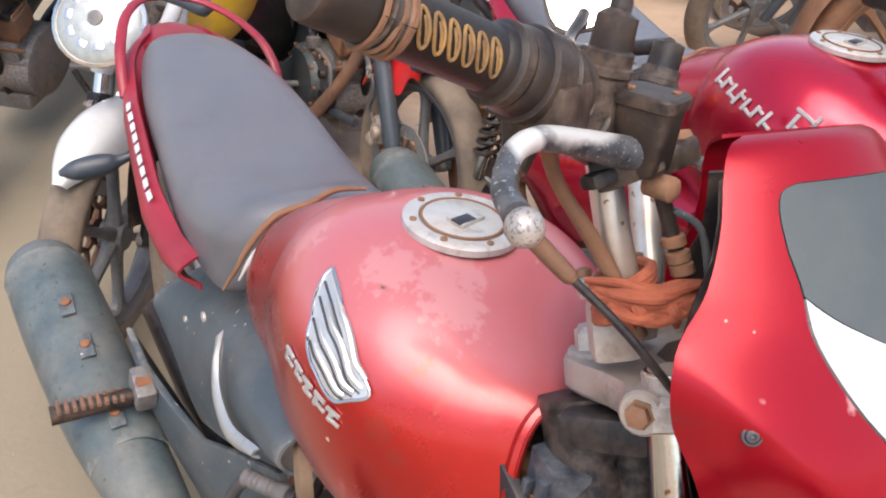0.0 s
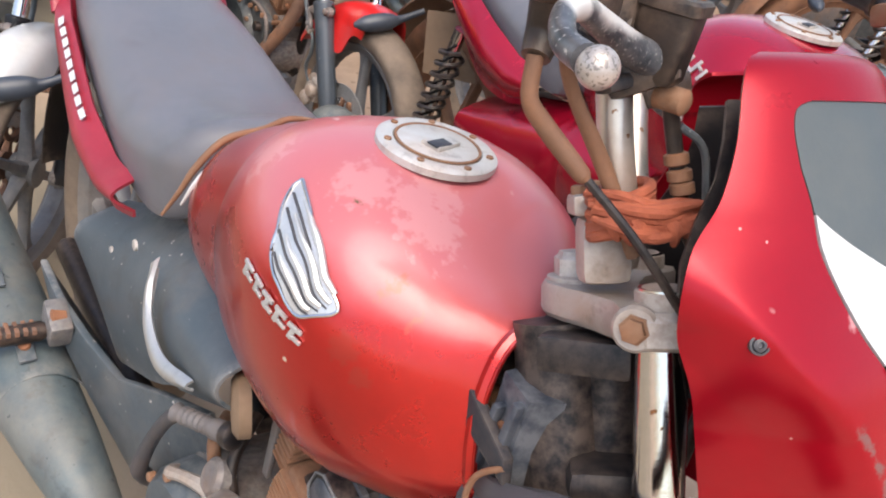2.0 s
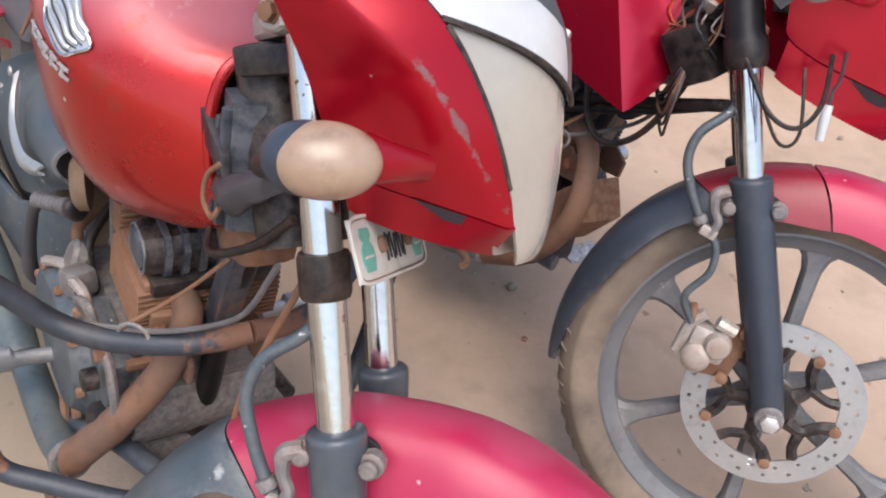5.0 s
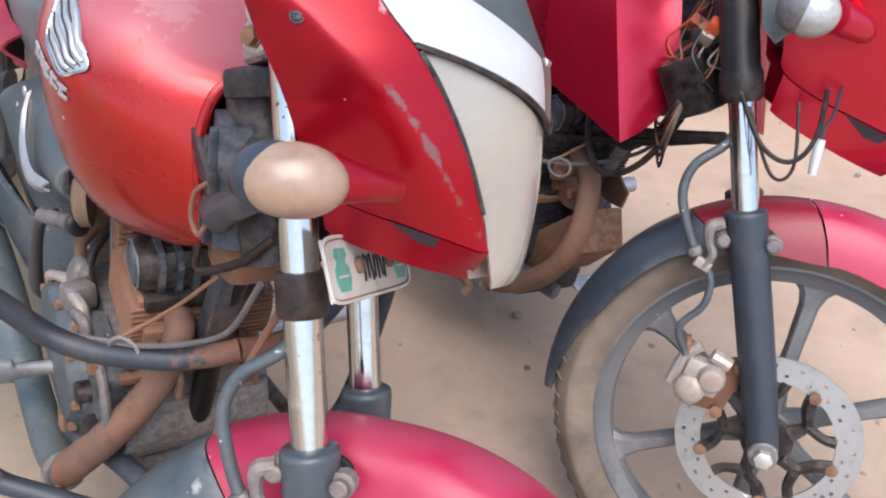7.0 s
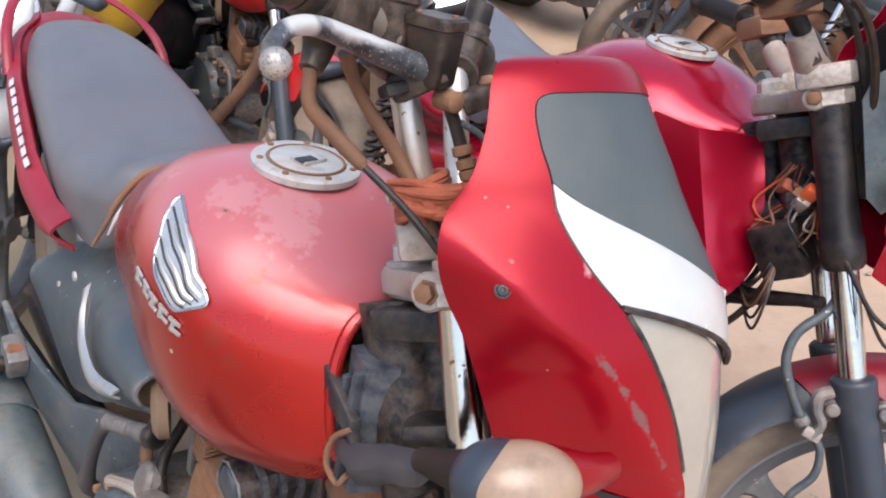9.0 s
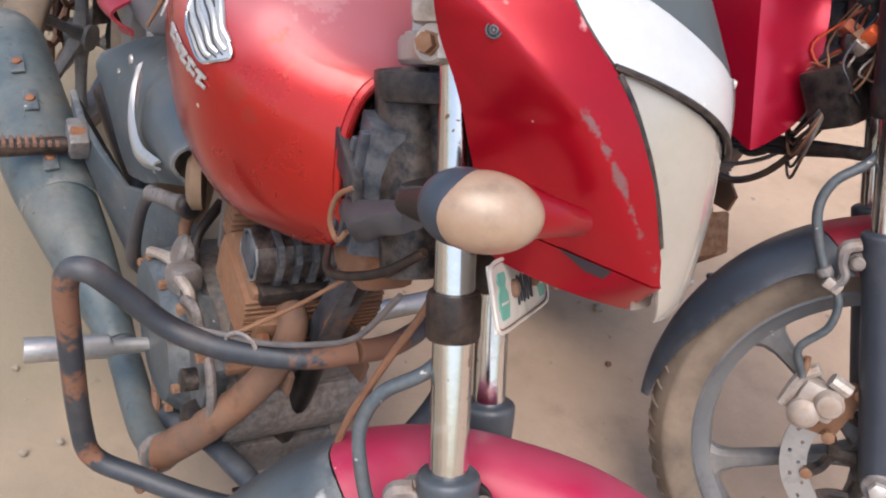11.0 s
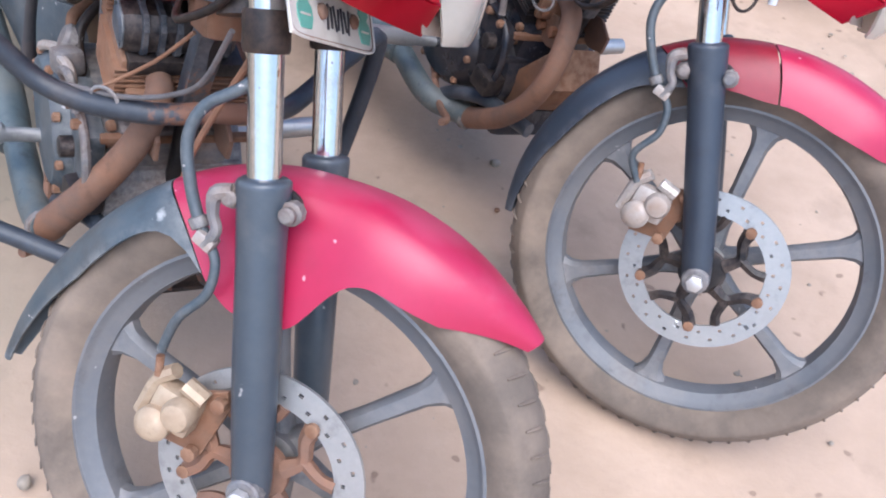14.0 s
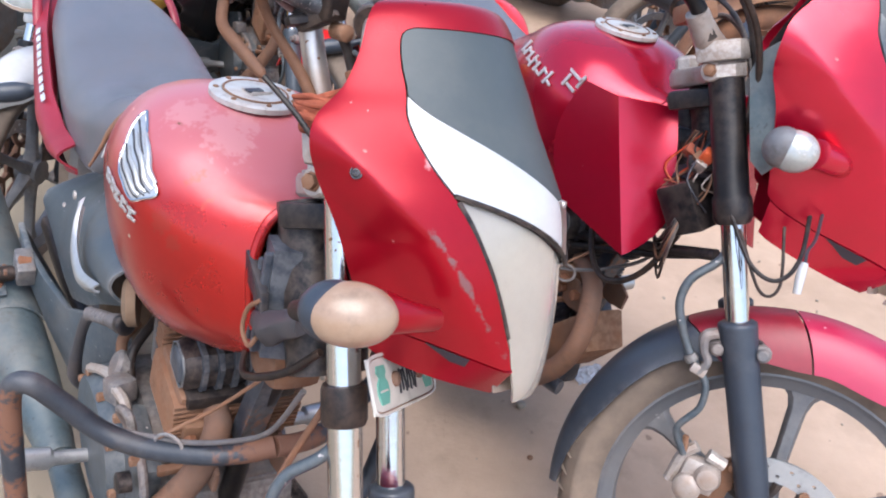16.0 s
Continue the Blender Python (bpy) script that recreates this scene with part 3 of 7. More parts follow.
def brake_disc(bike, m, c, y, r=0.12, inner=0.086, holes=30, arms=5, carrier=BROWN):
    bm = bmesh.new()
    rs = [inner, inner + 0.008, inner + 0.0125, inner + 0.020, inner + 0.0245, r]
    n = holes * 4
    th = 0.0022
    for k in range(n):
        a0, a1 = 2 * math.pi * k / n, 2 * math.pi * (k + 1) / n
        for q in range(5):
            if (q == 1 and k % 6 == 0) or (q == 3 and k % 6 == 3):
                continue
            p = [V(c[0] + math.cos(a) * rr, 0, c[2] + math.sin(a) * rr) for a, rr in ((a0, rs[q]), (a1, rs[q]), (a1, rs[q + 1]), (a0, rs[q + 1]))]
            f = [bm.verts.new(v + V(0, y - th, 0)) for v in p]
            g = [bm.verts.new(v + V(0, y + th, 0)) for v in p]
            bm.faces.new(f)
            bm.faces.new(g[::-1])
            for i in range(4):
                j = (i + 1) % 4
                bm.faces.new((f[i], g[i], g[j], f[j]))
    bmesh.ops.remove_doubles(bm, verts=bm.verts[:], dist=1e-5)
    top = part("brake_disc", bm, STEEL, bike, "drilled steel brake disc with a rusty carrier", at=m)
    part("disc_hub", turned([(-0.006, 0.024), (-0.005, 0.034), (0.005, 0.034), (0.006, 0.024)], (c[0], y + 0.001, c[2]), (0, 1, 0), 20), carrier, top, at=m)
    for k in range(arms):
        car = bmesh.new()
        a = 2 * math.pi * k / arms + 0.3
        pts = [(c[0] + math.cos(a + e) * q, y + 0.001, c[2] + math.sin(a + e) * q) for q, e in ((0.03, 0.0), (0.055, 0.1), (0.07, 0.42), (0.088, 0.5))]
        tube(pts, [0.012, 0.008, 0.009, 0.011], 6, 3, True, car)
        pts = [(c[0] + math.cos(a + e) * q, y + 0.001, c[2] + math.sin(a + e) * q) for q, e in ((0.055, 0.1), (0.07, -0.25), (0.086, -0.32))]
        tube(pts, [0.008, 0.007, 0.008], 6, 3, True, car)
        part("carrier_arm", car, carrier, top, at=m)
    for k in range(arms):
        a = 2 * math.pi * k / arms + 0.8
        part("bolt", turned([(0, 0.008), (-0.006, 0.008), (-0.0075, 0.005)], (c[0] + math.cos(a) * 0.088, y - 0.003, c[2] + math.sin(a) * 0.088), (0, 1, 0), 8), BROWN, top, at=m)


def caliper(bike, m, p, mat, tilt=25):
    """The brake caliper behind the fork leg."""
    q = m @ pose(*p, 0, tilt, 0) @ Matrix.Diagonal((0.86, 1, 0.86, 1))
    top = part("brake_caliper", block((0.062, 0.03, 0.055), bevel=0.012), mat, bike, at=q)
    part("piston_cap", turned([(0, 0.023), (-0.01, 0.023), (-0.016, 0.018), (-0.018, 0.012)], (-0.012, -0.012, -0.022), (0, 1, 0), 20), mat, top, at=q)
    part("piston_cap", turned([(0, 0.021), (-0.01, 0.021), (-0.016, 0.017), (-0.018, 0.01)], (0.012, -0.012, 0.008), (0, 1, 0), 20), mat, top, at=q)
    part("pin_boss", tube([(-0.04, 0, -0.03), (-0.036, 0, 0.02), (-0.02, 0, 0.045)], 0.010, 8), mat, top, at=q)
    part("pin_boss", tube([(0.0, -0.005, 0.04), (0.03, -0.004, 0.034)], 0.011, 8), mat, top, at=q)
    part("bleed_screw", tube([(-0.036, -0.006, 0.03), (-0.044, -0.006, 0.055)], 0.005, 8), BROWN, top, at=q)
    part("carrier_bracket", slab([(-0.01, -0.06), (0.05, -0.05), (0.058, 0.03), (0.045, 0.05), (0.0, 0.02)], 0.008, pose(0, 0.012, 0), 0.002), BROWN, top, at=q)
    part("bolt", turned([(0, 0.010), (-0.010, 0.010), (-0.012, 0.007)], (0.046, 0.004, 0.036), (0, 1, 0), 8), BROWN, top, at=q)
    part("bolt", turned([(0, 0.010), (-0.010, 0.010), (-0.012, 0.007)], (0.04, 0.004, -0.046), (0, 1, 0), 8), BROWN, top, at=q)


def fork(bike, m, wc, upper=CHROME, cover_to=-0.0, lower=None, collar=True, cover_mat=BLACK):
    for i, y in enumerate(FORK_Y):
        x = 0.022
        ax = x + (wc[0] - x) * 0.6
        leg = part("fork_leg", tube([(ax, y, wc[2] - 0.012), (ax, y, wc[2] + 0.01), ((ax * 3 + x) / 4, y, -0.56), ((x * 3 + ax) / 4, y, -0.42), (x, y, -0.365), (x, y, -0.352), (x, y, -0.348)], [0.018, 0.021, 0.0235, 0.0242, 0.0262, 0.0262, 0.022], 20, 3), lower or LEG, bike, at=m)
        part("fork_tube", tube([(x, y, -0.352), (x, y, 0.012)], 0.0165, 18, 2), CHROME, leg, at=m)
        if cover_to < -0.01:
            part("fork_cover", tube([(x, y, cover_to - 0.004), (x, y, cover_to + 0.004), (x, y, cover_to + 0.03), (x, y, cover_to + 0.036), (x, y, -0.01)], [0.022, 0.026, 0.026, 0.023, 0.023], 16, 2, False), cover_mat, leg, at=m)
        elif collar:
            part("rubber_collar", tube([(x, y, -0.234), (x, y, -0.23), (x, y, -0.2), (x, y, -0.196)], [0.0205, 0.022, 0.022, 0.0205], 16, 2, False), RUBBER, leg, at=m)
        part("axle_clamp", turned([(-0.012, 0.017), (-0.010, 0.019), (0.012, 0.019)], (ax, y - 0.012, wc[2]), (0, 1, 0), 14), ALLOY, leg, at=m)
        if i == 0:
            part("axle_nut", turned([(0, 0.012), (-0.010, 0.012), (-0.012, 0.009)], (ax, y - 0.026, wc[2]), (0, 1, 0), 6), SILVER, leg, at=m)
    # clamps
    flat = [(-0.055, 0.002), (-0.053, -0.016), (-0.042, -0.034), (-0.022, -0.058), (-0.008, -0.082), (-0.005, -0.104), (0.010, -0.117), (0.034, -0.116), (0.048, -0.100), (0.047, -0.080), (0.024, -0.045), (0.014, -0.012), (0.022, 0.022), (0.047, 0.052), (0.050, 0.075), (0.032, 0.092), (0.006, 0.088), (-0.010, 0.062), (-0.036, 0.032), (-0.050, 0.018)]
    top = part("top_clamp", loft([[(x * k, (y + 0.012) * k - 0.012, z) for x, y in flat] for z, k in ((-0.024, 0.93), (-0.020, 1.0), (-0.005, 1.0), (0.0, 0.95))]), CASTING, bike, "worn silver alloy top clamp", at=m)
    part("stem_washer", turned([(0, 0.021), (0.003, 0.021), (0.004, 0.018)], (-0.030, 0.0, 0), (0, 0, 1), 20), CASTING, top, at=m)
    part("stem_nut", turned([(0.003, 0.0165), (0.016, 0.0165), (0.0185, 0.0135), (0.021, 0.0125), (0.0215, 0.006)], (-0.030, 0.0, 0), (0, 0, 1), 6), CASTING, top, at=m)
    for y in FORK_Y:
        boss = part("pinch_boss", turned([(-0.012, 0.0145), (0.022, 0.0145), (0.0245, 0.0125)], (0.009, y + 0.002, -0.011), (-0.25, -0.97, 0.05), 18), CASTING, top, at=m)
        part("clamp_bolt", turned([(0.024, 0.0095), (0.0265, 0.0095), (0.0268, 0.0075), (0.033, 0.0075), (0.034, 0.0055)], (0.009, y + 0.002, -0.011), (-0.25, -0.97, 0.05), 6), BROWN, boss, at=m)
        part("fork_cap", turned([(0, 0.018), (0.01, 0.018), (0.013, 0.012)], (0.022, y, 0.0), (0, 0, 1), 16), CASTING, top, at=m)
    part("lower_clamp", block((0.05, 0.12, 0.028), (-0.01, -0.013, -0.13), bevel=0.012), BLACK, bike, at=m)
    part("switch_block", block((0.066, 0.052, 0.026), (-0.018, -0.040, -0.042), (0, 0, -18), bevel=0.006), BLACK, bike, "black bracket under the clamp", at=m)
    part("steering_stem", tube([(-0.004, -0.012, -0.02), (-0.004, -0.012, -0.2)], 0.024, 14), BLACK, bike, at=m)


def front_fender(bike, m, wc, main=FENDER_RED, tail=GREY, split=96, o={}):
    """The mudguard: a bowed shell round the wheel, coloured ahead and grey behind; angles from straight ahead."""
    y0 = wc[1]
    start = o.get("fender_from", 26)

    def fn(u, v, a0, a1):
        s = 2 * v - 1
        a0 -= 6 * s * s if a0 > 60 else 0
        a1 -= 6 * s * s if a1 < 140 else 0
        a = radians(a0 + (a1 - a0) * u)
        deg = math.degrees(a)
        s = 2 * v - 1
        w = 0.062
        r = 0.314 + 0.008 * math.exp(-((deg - 92) / 38) ** 2) + o.get("nose", 0.008) * max(0.0, (80 - deg) / 45)
        if deg < 55:
            w = 0.012 + 0.05 * math.sin(max(0.0, min(1.0, (deg - start) / 26)) * math.pi / 2)
        if deg > 125:
            k = min(1.0, (deg - 125) / (o.get("tail_end", 161) - 125))
            w = 0.062 - 0.054 * k ** 1.2
            r += o.get("flick", 0.0) * k * k
        drop = 0.030 + 0.03 * math.exp(-((deg - 58) / 22) ** 2)
        drop += o.get("skirt", 0.085) * (1 / (1 + math.exp(-(deg - 72) / 3.0))) * (1 / (1 + math.exp((deg - 106) / 2.5)))
        drop *= min(1.0, w / 0.05)
        rr = r - drop * abs(s) ** 3.2 - 0.006 * s * s
        yy = y0 + w * (s * 1.25 - 0.25 * s ** 3)
        return (wc[0] + math.cos(a) * rr, yy, wc[2] + math.sin(a) * rr)

    mid = o.get("fender_mid")
    first = 78 if mid else split
    f = part("front_fender", sheet(lambda u, v: fn(u, v, start, first), 40, 20, 0.003), main, bike, "front fender with small white scuffs", at=m)
    if mid:
        part("fender_middle", sheet(lambda u, v: fn(u, v, first + 0.6, split), 14, 20, 0.003), mid, f, "faded wine-red middle section", at=m)
    part("fender_tail", sheet(lambda u, v: fn(u, v, split + 0.4, o.get("tail_end", 161)), 26, 20, 0.003), tail, f, "dark plastic rear section", at=m)
    return f


def handlebar(bike, m, o, hero=False):
    """The bar rises from its clamps, bends out to the grips; the right one carries brake lever, reservoir and throttle."""
    yc = -0.012
    for s in (-1, 1):
        def L(x, y, z):
            if s < 0:
                return V(x, y, z)
            f, w = V(0.94, -0.342, 0), V(0.342, 0.94, 0)
            v = V(x, y - yc, 0)
            p = f * v.dot(f) - w * v.dot(w)
            return V(p.x, p.y + yc, z)
        holder = part("bar_clamp", block((0.034, 0.03, 0.045), L(0.006, -0.046, 0.022), bevel=0.008), CASTING, bike, "worn alloy bar clamp", at=m)
        part("clamp_cap", block((0.036, 0.028, 0.014), L(0.002, -0.047, 0.052), (0, 0, 0), 0.004), CASTING, holder, at=m)
        for dx in (-0.012, 0.012):
            part("clamp_screw", turned([(0, 0.005), (0.006, 0.005), (0.007, 0.003)], L(0.002 + dx, -0.047, 0.058), (0, 0, 1), 8), BROWN, holder, at=m)
        pts = [L(0.012, -0.02, 0.032), L(0.014, -0.045, 0.034), L(0.013, -0.064, 0.05), L(0.008, -0.074, 0.095), L(0.004, -0.086, 0.145), L(-0.006, -0.105, 0.167), L(-0.03, -0.150, 0.182), L(-0.048, -0.176, 0.189), L(-0.118, -0.253, 0.2185)]
        bar = part("handlebar", tube(pts, 0.0113, 14, 5), DULLCHROME, bike, "rust-speckled chrome handlebar", at=m)
        a, e = L(-0.052, -0.180, 0.190), L(-0.144, -0.282, 0.230)
        d = (e - a).normalized()
        prof = [(-0.004, 0.0195), (-0.002, 0.0225), (0.004, 0.0225), (0.006, 0.0195), (0.010, 0.019), (0.012, 0.0172)]
        prof += [(0.07, 0.0166), (0.074, 0.0182), (0.077, 0.0166), (0.080, 0.0186), (0.084, 0.0168), (0.086, 0.0162), (0.113, 0.0166), (0.117, 0.0158), (0.119, 0.013)]
        g = part("grip", turned(prof, a, d, 24), HOUSING, bike, "worn dusty rubber grip with gold lettering worn away", at=m)
        side = (d.cross(V(0, 0, 1))).normalized()
        up = side.cross(d)
        if hero and s < 0:
            # worn raised lettering on the grip, as plain slanted bars
            f = (V(-0.35, -0.8, 0.1) - d * V(-0.35, -0.8, 0.1).dot(d)).normalized()
            t2 = d.cross(f)

            def on_grip(along, q):
                return a + d * along + (f * math.cos(q) + t2 * math.sin(q)) * 0.0172
            for k in range(6):
                s0 = 0.020 + 0.0092 * k
                loop = [on_grip(s0 + 0.0032 * math.cos(q) + 0.003 * math.sin(q), 0.10 + 0.52 * math.sin(q)) for q in [i * math.pi / 8 for i in range(17)]]
                part("raised_mark", tube(loop, 0.0010, 6, 1), GOLDINK, g, at=m)
                part("raised_mark", tube([on_grip(s0 + 0.003 * q - 0.001, 0.10 + 0.4 * q) for q in (-0.8, 0, 0.8)], 0.0008, 6, 2), GOLDINK, g, at=m)
            rnd = random.Random(8)
            for k in range(7):
                pos, ph = 0.0705 + 0.0026 * k, rnd.uniform(0, 6)
                ring = [on_grip(pos + 0.0022 * math.sin(q + ph), q) + (f * math.cos(q) + t2 * math.sin(q)) * (0.0006 + 0.0008 * math.sin(3 * q + ph)) for q in [i * math.pi / 10 for i in range(21)]]
                part("cord_wrap", tube(ring, 0.0011 + 0.0006 * rnd.random(), 6, 1), (SLEEVE, BROWN, HOUSING)[k % 3], g, at=m)
        sw = part("switch_housing", turned([(-0.056, 0.016), (-0.053, 0.022), (-0.034, 0.0262), (-0.0325, 0.0245), (-0.0305, 0.0262), (-0.016, 0.0262), (-0.0145, 0.0235), (-0.008, 0.0235), (-0.004, 0.022), (-0.003, 0.018)], a, d, 24), HOUSING, bike, "dusty black switch housing", at=m)
        part("cable_boss", tube([a + d * -0.024 + V(-0.004, 0, -0.012), L(-0.045, -0.148, 0.152), L(-0.052, -0.152, 0.136)], [0.014, 0.011, 0.008], 12, 3), HOUSING, sw, at=m)
        part("housing_seam", tube([a + d * -0.031 + (side * math.cos(q) + up * math.sin(q)) * 0.0246 for q in [k * math.pi / 9 for k in range(19)]], 0.0012, 5, 1), BROWN, sw, at=m)
        part("switch_box", block((0.036, 0.03, 0.03), a + d * -0.03 + V(0.004, -0.004, -0.014), (10, 20, 35 * s), 0.006), HOUSING, sw, at=m)
        part("housing_screw", turned([(0, 0.0042), (0.003, 0.0042), (0.004, 0.002)], a + d * -0.022 + V(-0.010, -0.022, -0.004), (-0.4, -0.9, 0), 10), RUSTSPOT, sw, at=m)
        # lever on its perch
        perch = part("lever_perch", block((0.044, 0.03, 0.022), L(0.018, -0.098, 0.132), (12, -15, s * 20), 0.007), HOUSING, bike, "grimy dark lever perch", at=m)
        part("perch_clamp", turned([(-0.012, 0.019), (-0.010, 0.021), (0.010, 0.021), (0.012, 0.019)], L(-0.002, -0.094, 0.156), L(-0.03, -0.132, 0.177) - L(0.002, -0.09, 0.152), 16), HOUSING, perch, at=m)
        lv = [L(0.026, -0.104, 0.136), L(0.006, -0.125, 0.141), L(-0.022, -0.175, 0.148), L(-0.040, -0.213, 0.150), L(-0.052, -0.238, 0.144), L(-0.057, -0.262, 0.130), L(-0.053, -0.284, 0.120)]
        part("lever", tube(lv, [0.0105, 0.0096, 0.0074, 0.0062, 0.0056, 0.0058, 0.0062], 14, 5), WORN if hero else BLACK, perch, "black lever worn to bare metal", at=m)
        bm = bmesh.new()
        bmesh.ops.create_uvsphere(bm, u_segments=18, v_segments=12, radius=0.0080, matrix=Matrix.Translation(L(-0.051, -0.294, 0.116)))
        part("lever_ball", bm, BALL, perch, "speckled metal ball end", at=m)
        part("lever_pivot", turned([(0, 0.009), (0.02, 0.009), (0.024, 0.007)], L(0.026, -0.106, 0.126), (0, 0, 1), 12), BROWN, perch, at=m)
        part("mirror_boss", tube([L(-0.004, -0.098, 0.152), L(0.012, -0.112, 0.198), L(0.0125, -0.112, 0.199), L(0.018, -0.116, 0.216), L(0.019, -0.116, 0.218)], [0.0155, 0.0150, 0.0128, 0.0122, 0.008], 16, 2, False), HOUSING, perch, "dusty black mirror mount", at=m)
        part("stem_collar", turned([(-0.003, 0.0135), (0.0, 0.0165), (0.004, 0.0165), (0.006, 0.0135)], L(0.008, -0.109, 0.186), L(0.018, -0.116, 0.216) - L(-0.004, -0.098, 0.152), 16), HOUSING, perch, at=m)
        part("mirror_stem", tube([L(0.018, -0.116, 0.215), L(0.045, -0.122, 0.30), L(0.06, -0.14, 0.36)] if s < 0 else [L(0.018, -0.116, 0.215), V(0.02, 0.2, 0.24), V(0.045, 0.29, 0.285)], 0.0065, 10), BLACK, perch, at=m)
        if s > 0 and hero:
            q = m @ axes((0.052, 0.31, 0.307), (0.97, 0.02, 0.1), (-0.01, -0.976, 0.215))
            oval = [(0.044 * math.copysign(abs(math.cos(a)) ** 0.55, math.cos(a)), 0.038 * math.copysign(abs(math.sin(a)) ** 0.55, math.sin(a))) for a in (2 * math.pi * i / 32 for i in range(32))]
            mr = part("mirror", loft([[V(x * k, y * k, z) for x, y in oval] for z, k in ((-0.02, 0.6), (-0.012, 0.92), (0.0, 1.06), (0.004, 1.06), (0.0045, 1.0))]), HOUSING, bike, "rounded rear-view mirror", at=q)
            part("mirror_glass", loft([[V(x * 0.98, y * 0.98, z) for x, y in oval] for z in (0.0046, 0.006)]), MIRROR, mr, at=q)
        if s < 0:
            r0, r1 = L(0.024, -0.100, 0.130), L(0.034, -0.115, 0.171)
            h = (r1 - r0).length
            ax = (r1 - r0).normalized()
            u1 = (V(0.8, -0.6, 0) - ax * V(0.8, -0.6, 0).dot(ax)).normalized()
            u2 = ax.cross(u1)

            def box_ring(k, up, w=0.0175, dp=0.0150):
                return [r0 + ax * up + u1 * w * k * math.copysign(abs(math.cos(q)) ** 0.35, math.cos(q)) + u2 * dp * k * math.copysign(abs(math.sin(q)) ** 0.35, math.sin(q)) for q in [i * math.pi / 16 for i in range(32)]]
            res = part("fluid_reservoir", loft([box_ring(0.78, -0.003), box_ring(0.9, 0.0), box_ring(0.96, h * 0.5), box_ring(1.0, h - 0.008)]), HOUSING, perch, "dusty boxy brake fluid reservoir", at=m)
            part("reservoir_lid", loft([box_ring(1.0, h - 0.008), box_ring(1.12, h - 0.007), box_ring(1.12, h - 0.001), box_ring(1.02, h + 0.001)]), HOUSING, res, "flat lid with worn edges", at=m)
            for q in (-1, 1):
                part("lid_screw", turned([(0, 0.0028), (0.0012, 0.0028), (0.0016, 0.0012)], r0 + ax * (h + 0.0008) + u1 * 0.0115 * q + u2 * 0.006 * q, ax, 8), RUSTSPOT, res, at=m)
            part("reservoir_bracket", block((0.05, 0.016, 0.010), L(0.012, -0.100, 0.128), (0, -12, 30), 0.004), BLACK, perch, at=m)
            part("brake_hose", tube([L(0.036, -0.092, 0.118), L(0.041, -0.083, 0.098), L(0.046, -0.077, 0.072), L(0.054, -0.072, 0.033), L(0.068, -0.073, 0.004), L(0.075, -0.06, -0.06), L(0.05, -0.05, -0.14)], 0.0052, 10, 5), HOUSING, perch, at=m)
            for z0 in (0.08, 0.07, 0.062):
                part("hose_fitting", turned([(-0.004, 0.006), (-0.003, 0.0078), (0.003, 0.0078), (0.004, 0.006)], L(0.0445 + (0.08 - z0) * 0.2, -0.079, z0), (-0.15, -0.1, 1), 12), SLEEVE, perch, at=m)
            part("banjo_bolt", turned([(-0.008, 0.008), (0.01, 0.008), (0.012, 0.005)], L(0.036, -0.094, 0.116), (0.6, -0.6, -0.3), 12), BROWN, perch, at=m)
            tc = part("throttle_cable", tube([L(-0.052, -0.152, 0.137), L(-0.055, -0.150, 0.115), L(-0.046, -0.145, 0.100), L(-0.028, -0.142, 0.076), L(-0.024, -0.142, 0.071)], [0.0048, 0.005, 0.0056, 0.0052, 0.003], 10, 6), SLEEVE if hero else HOUSING, bike, "mud-brown throttle cable sleeve", at=m)
            part("bare_cable", tube([L(-0.028, -0.142, 0.076), L(0.0, -0.140, 0.041), L(0.022, -0.138, 0.007), L(0.045, -0.122, -0.03), L(0.06, -0.09, -0.08)], 0.0027, 8, 5), BLACK, tc, at=m)
            part("switch_wire", tube([L(-0.03, -0.125, 0.15), L(-0.025, -0.105, 0.125), L(-0.005, -0.085, 0.085), L(0.005, -0.08, 0.06), L(0.02, -0.07, 0.02)], [0.006, 0.0045, 0.0055, 0.0055, 0.005], 10, 5), SLEEVE, bike, "tape-wrapped cable", at=m)
            part("grey_wire", tube([L(0.045, -0.085, 0.1), L(0.062, -0.078, 0.085), L(0.066, -0.07, 0.05), L(0.07, -0.06, 0.0)], 0.0025, 8, 5), GREY, bike, at=m)


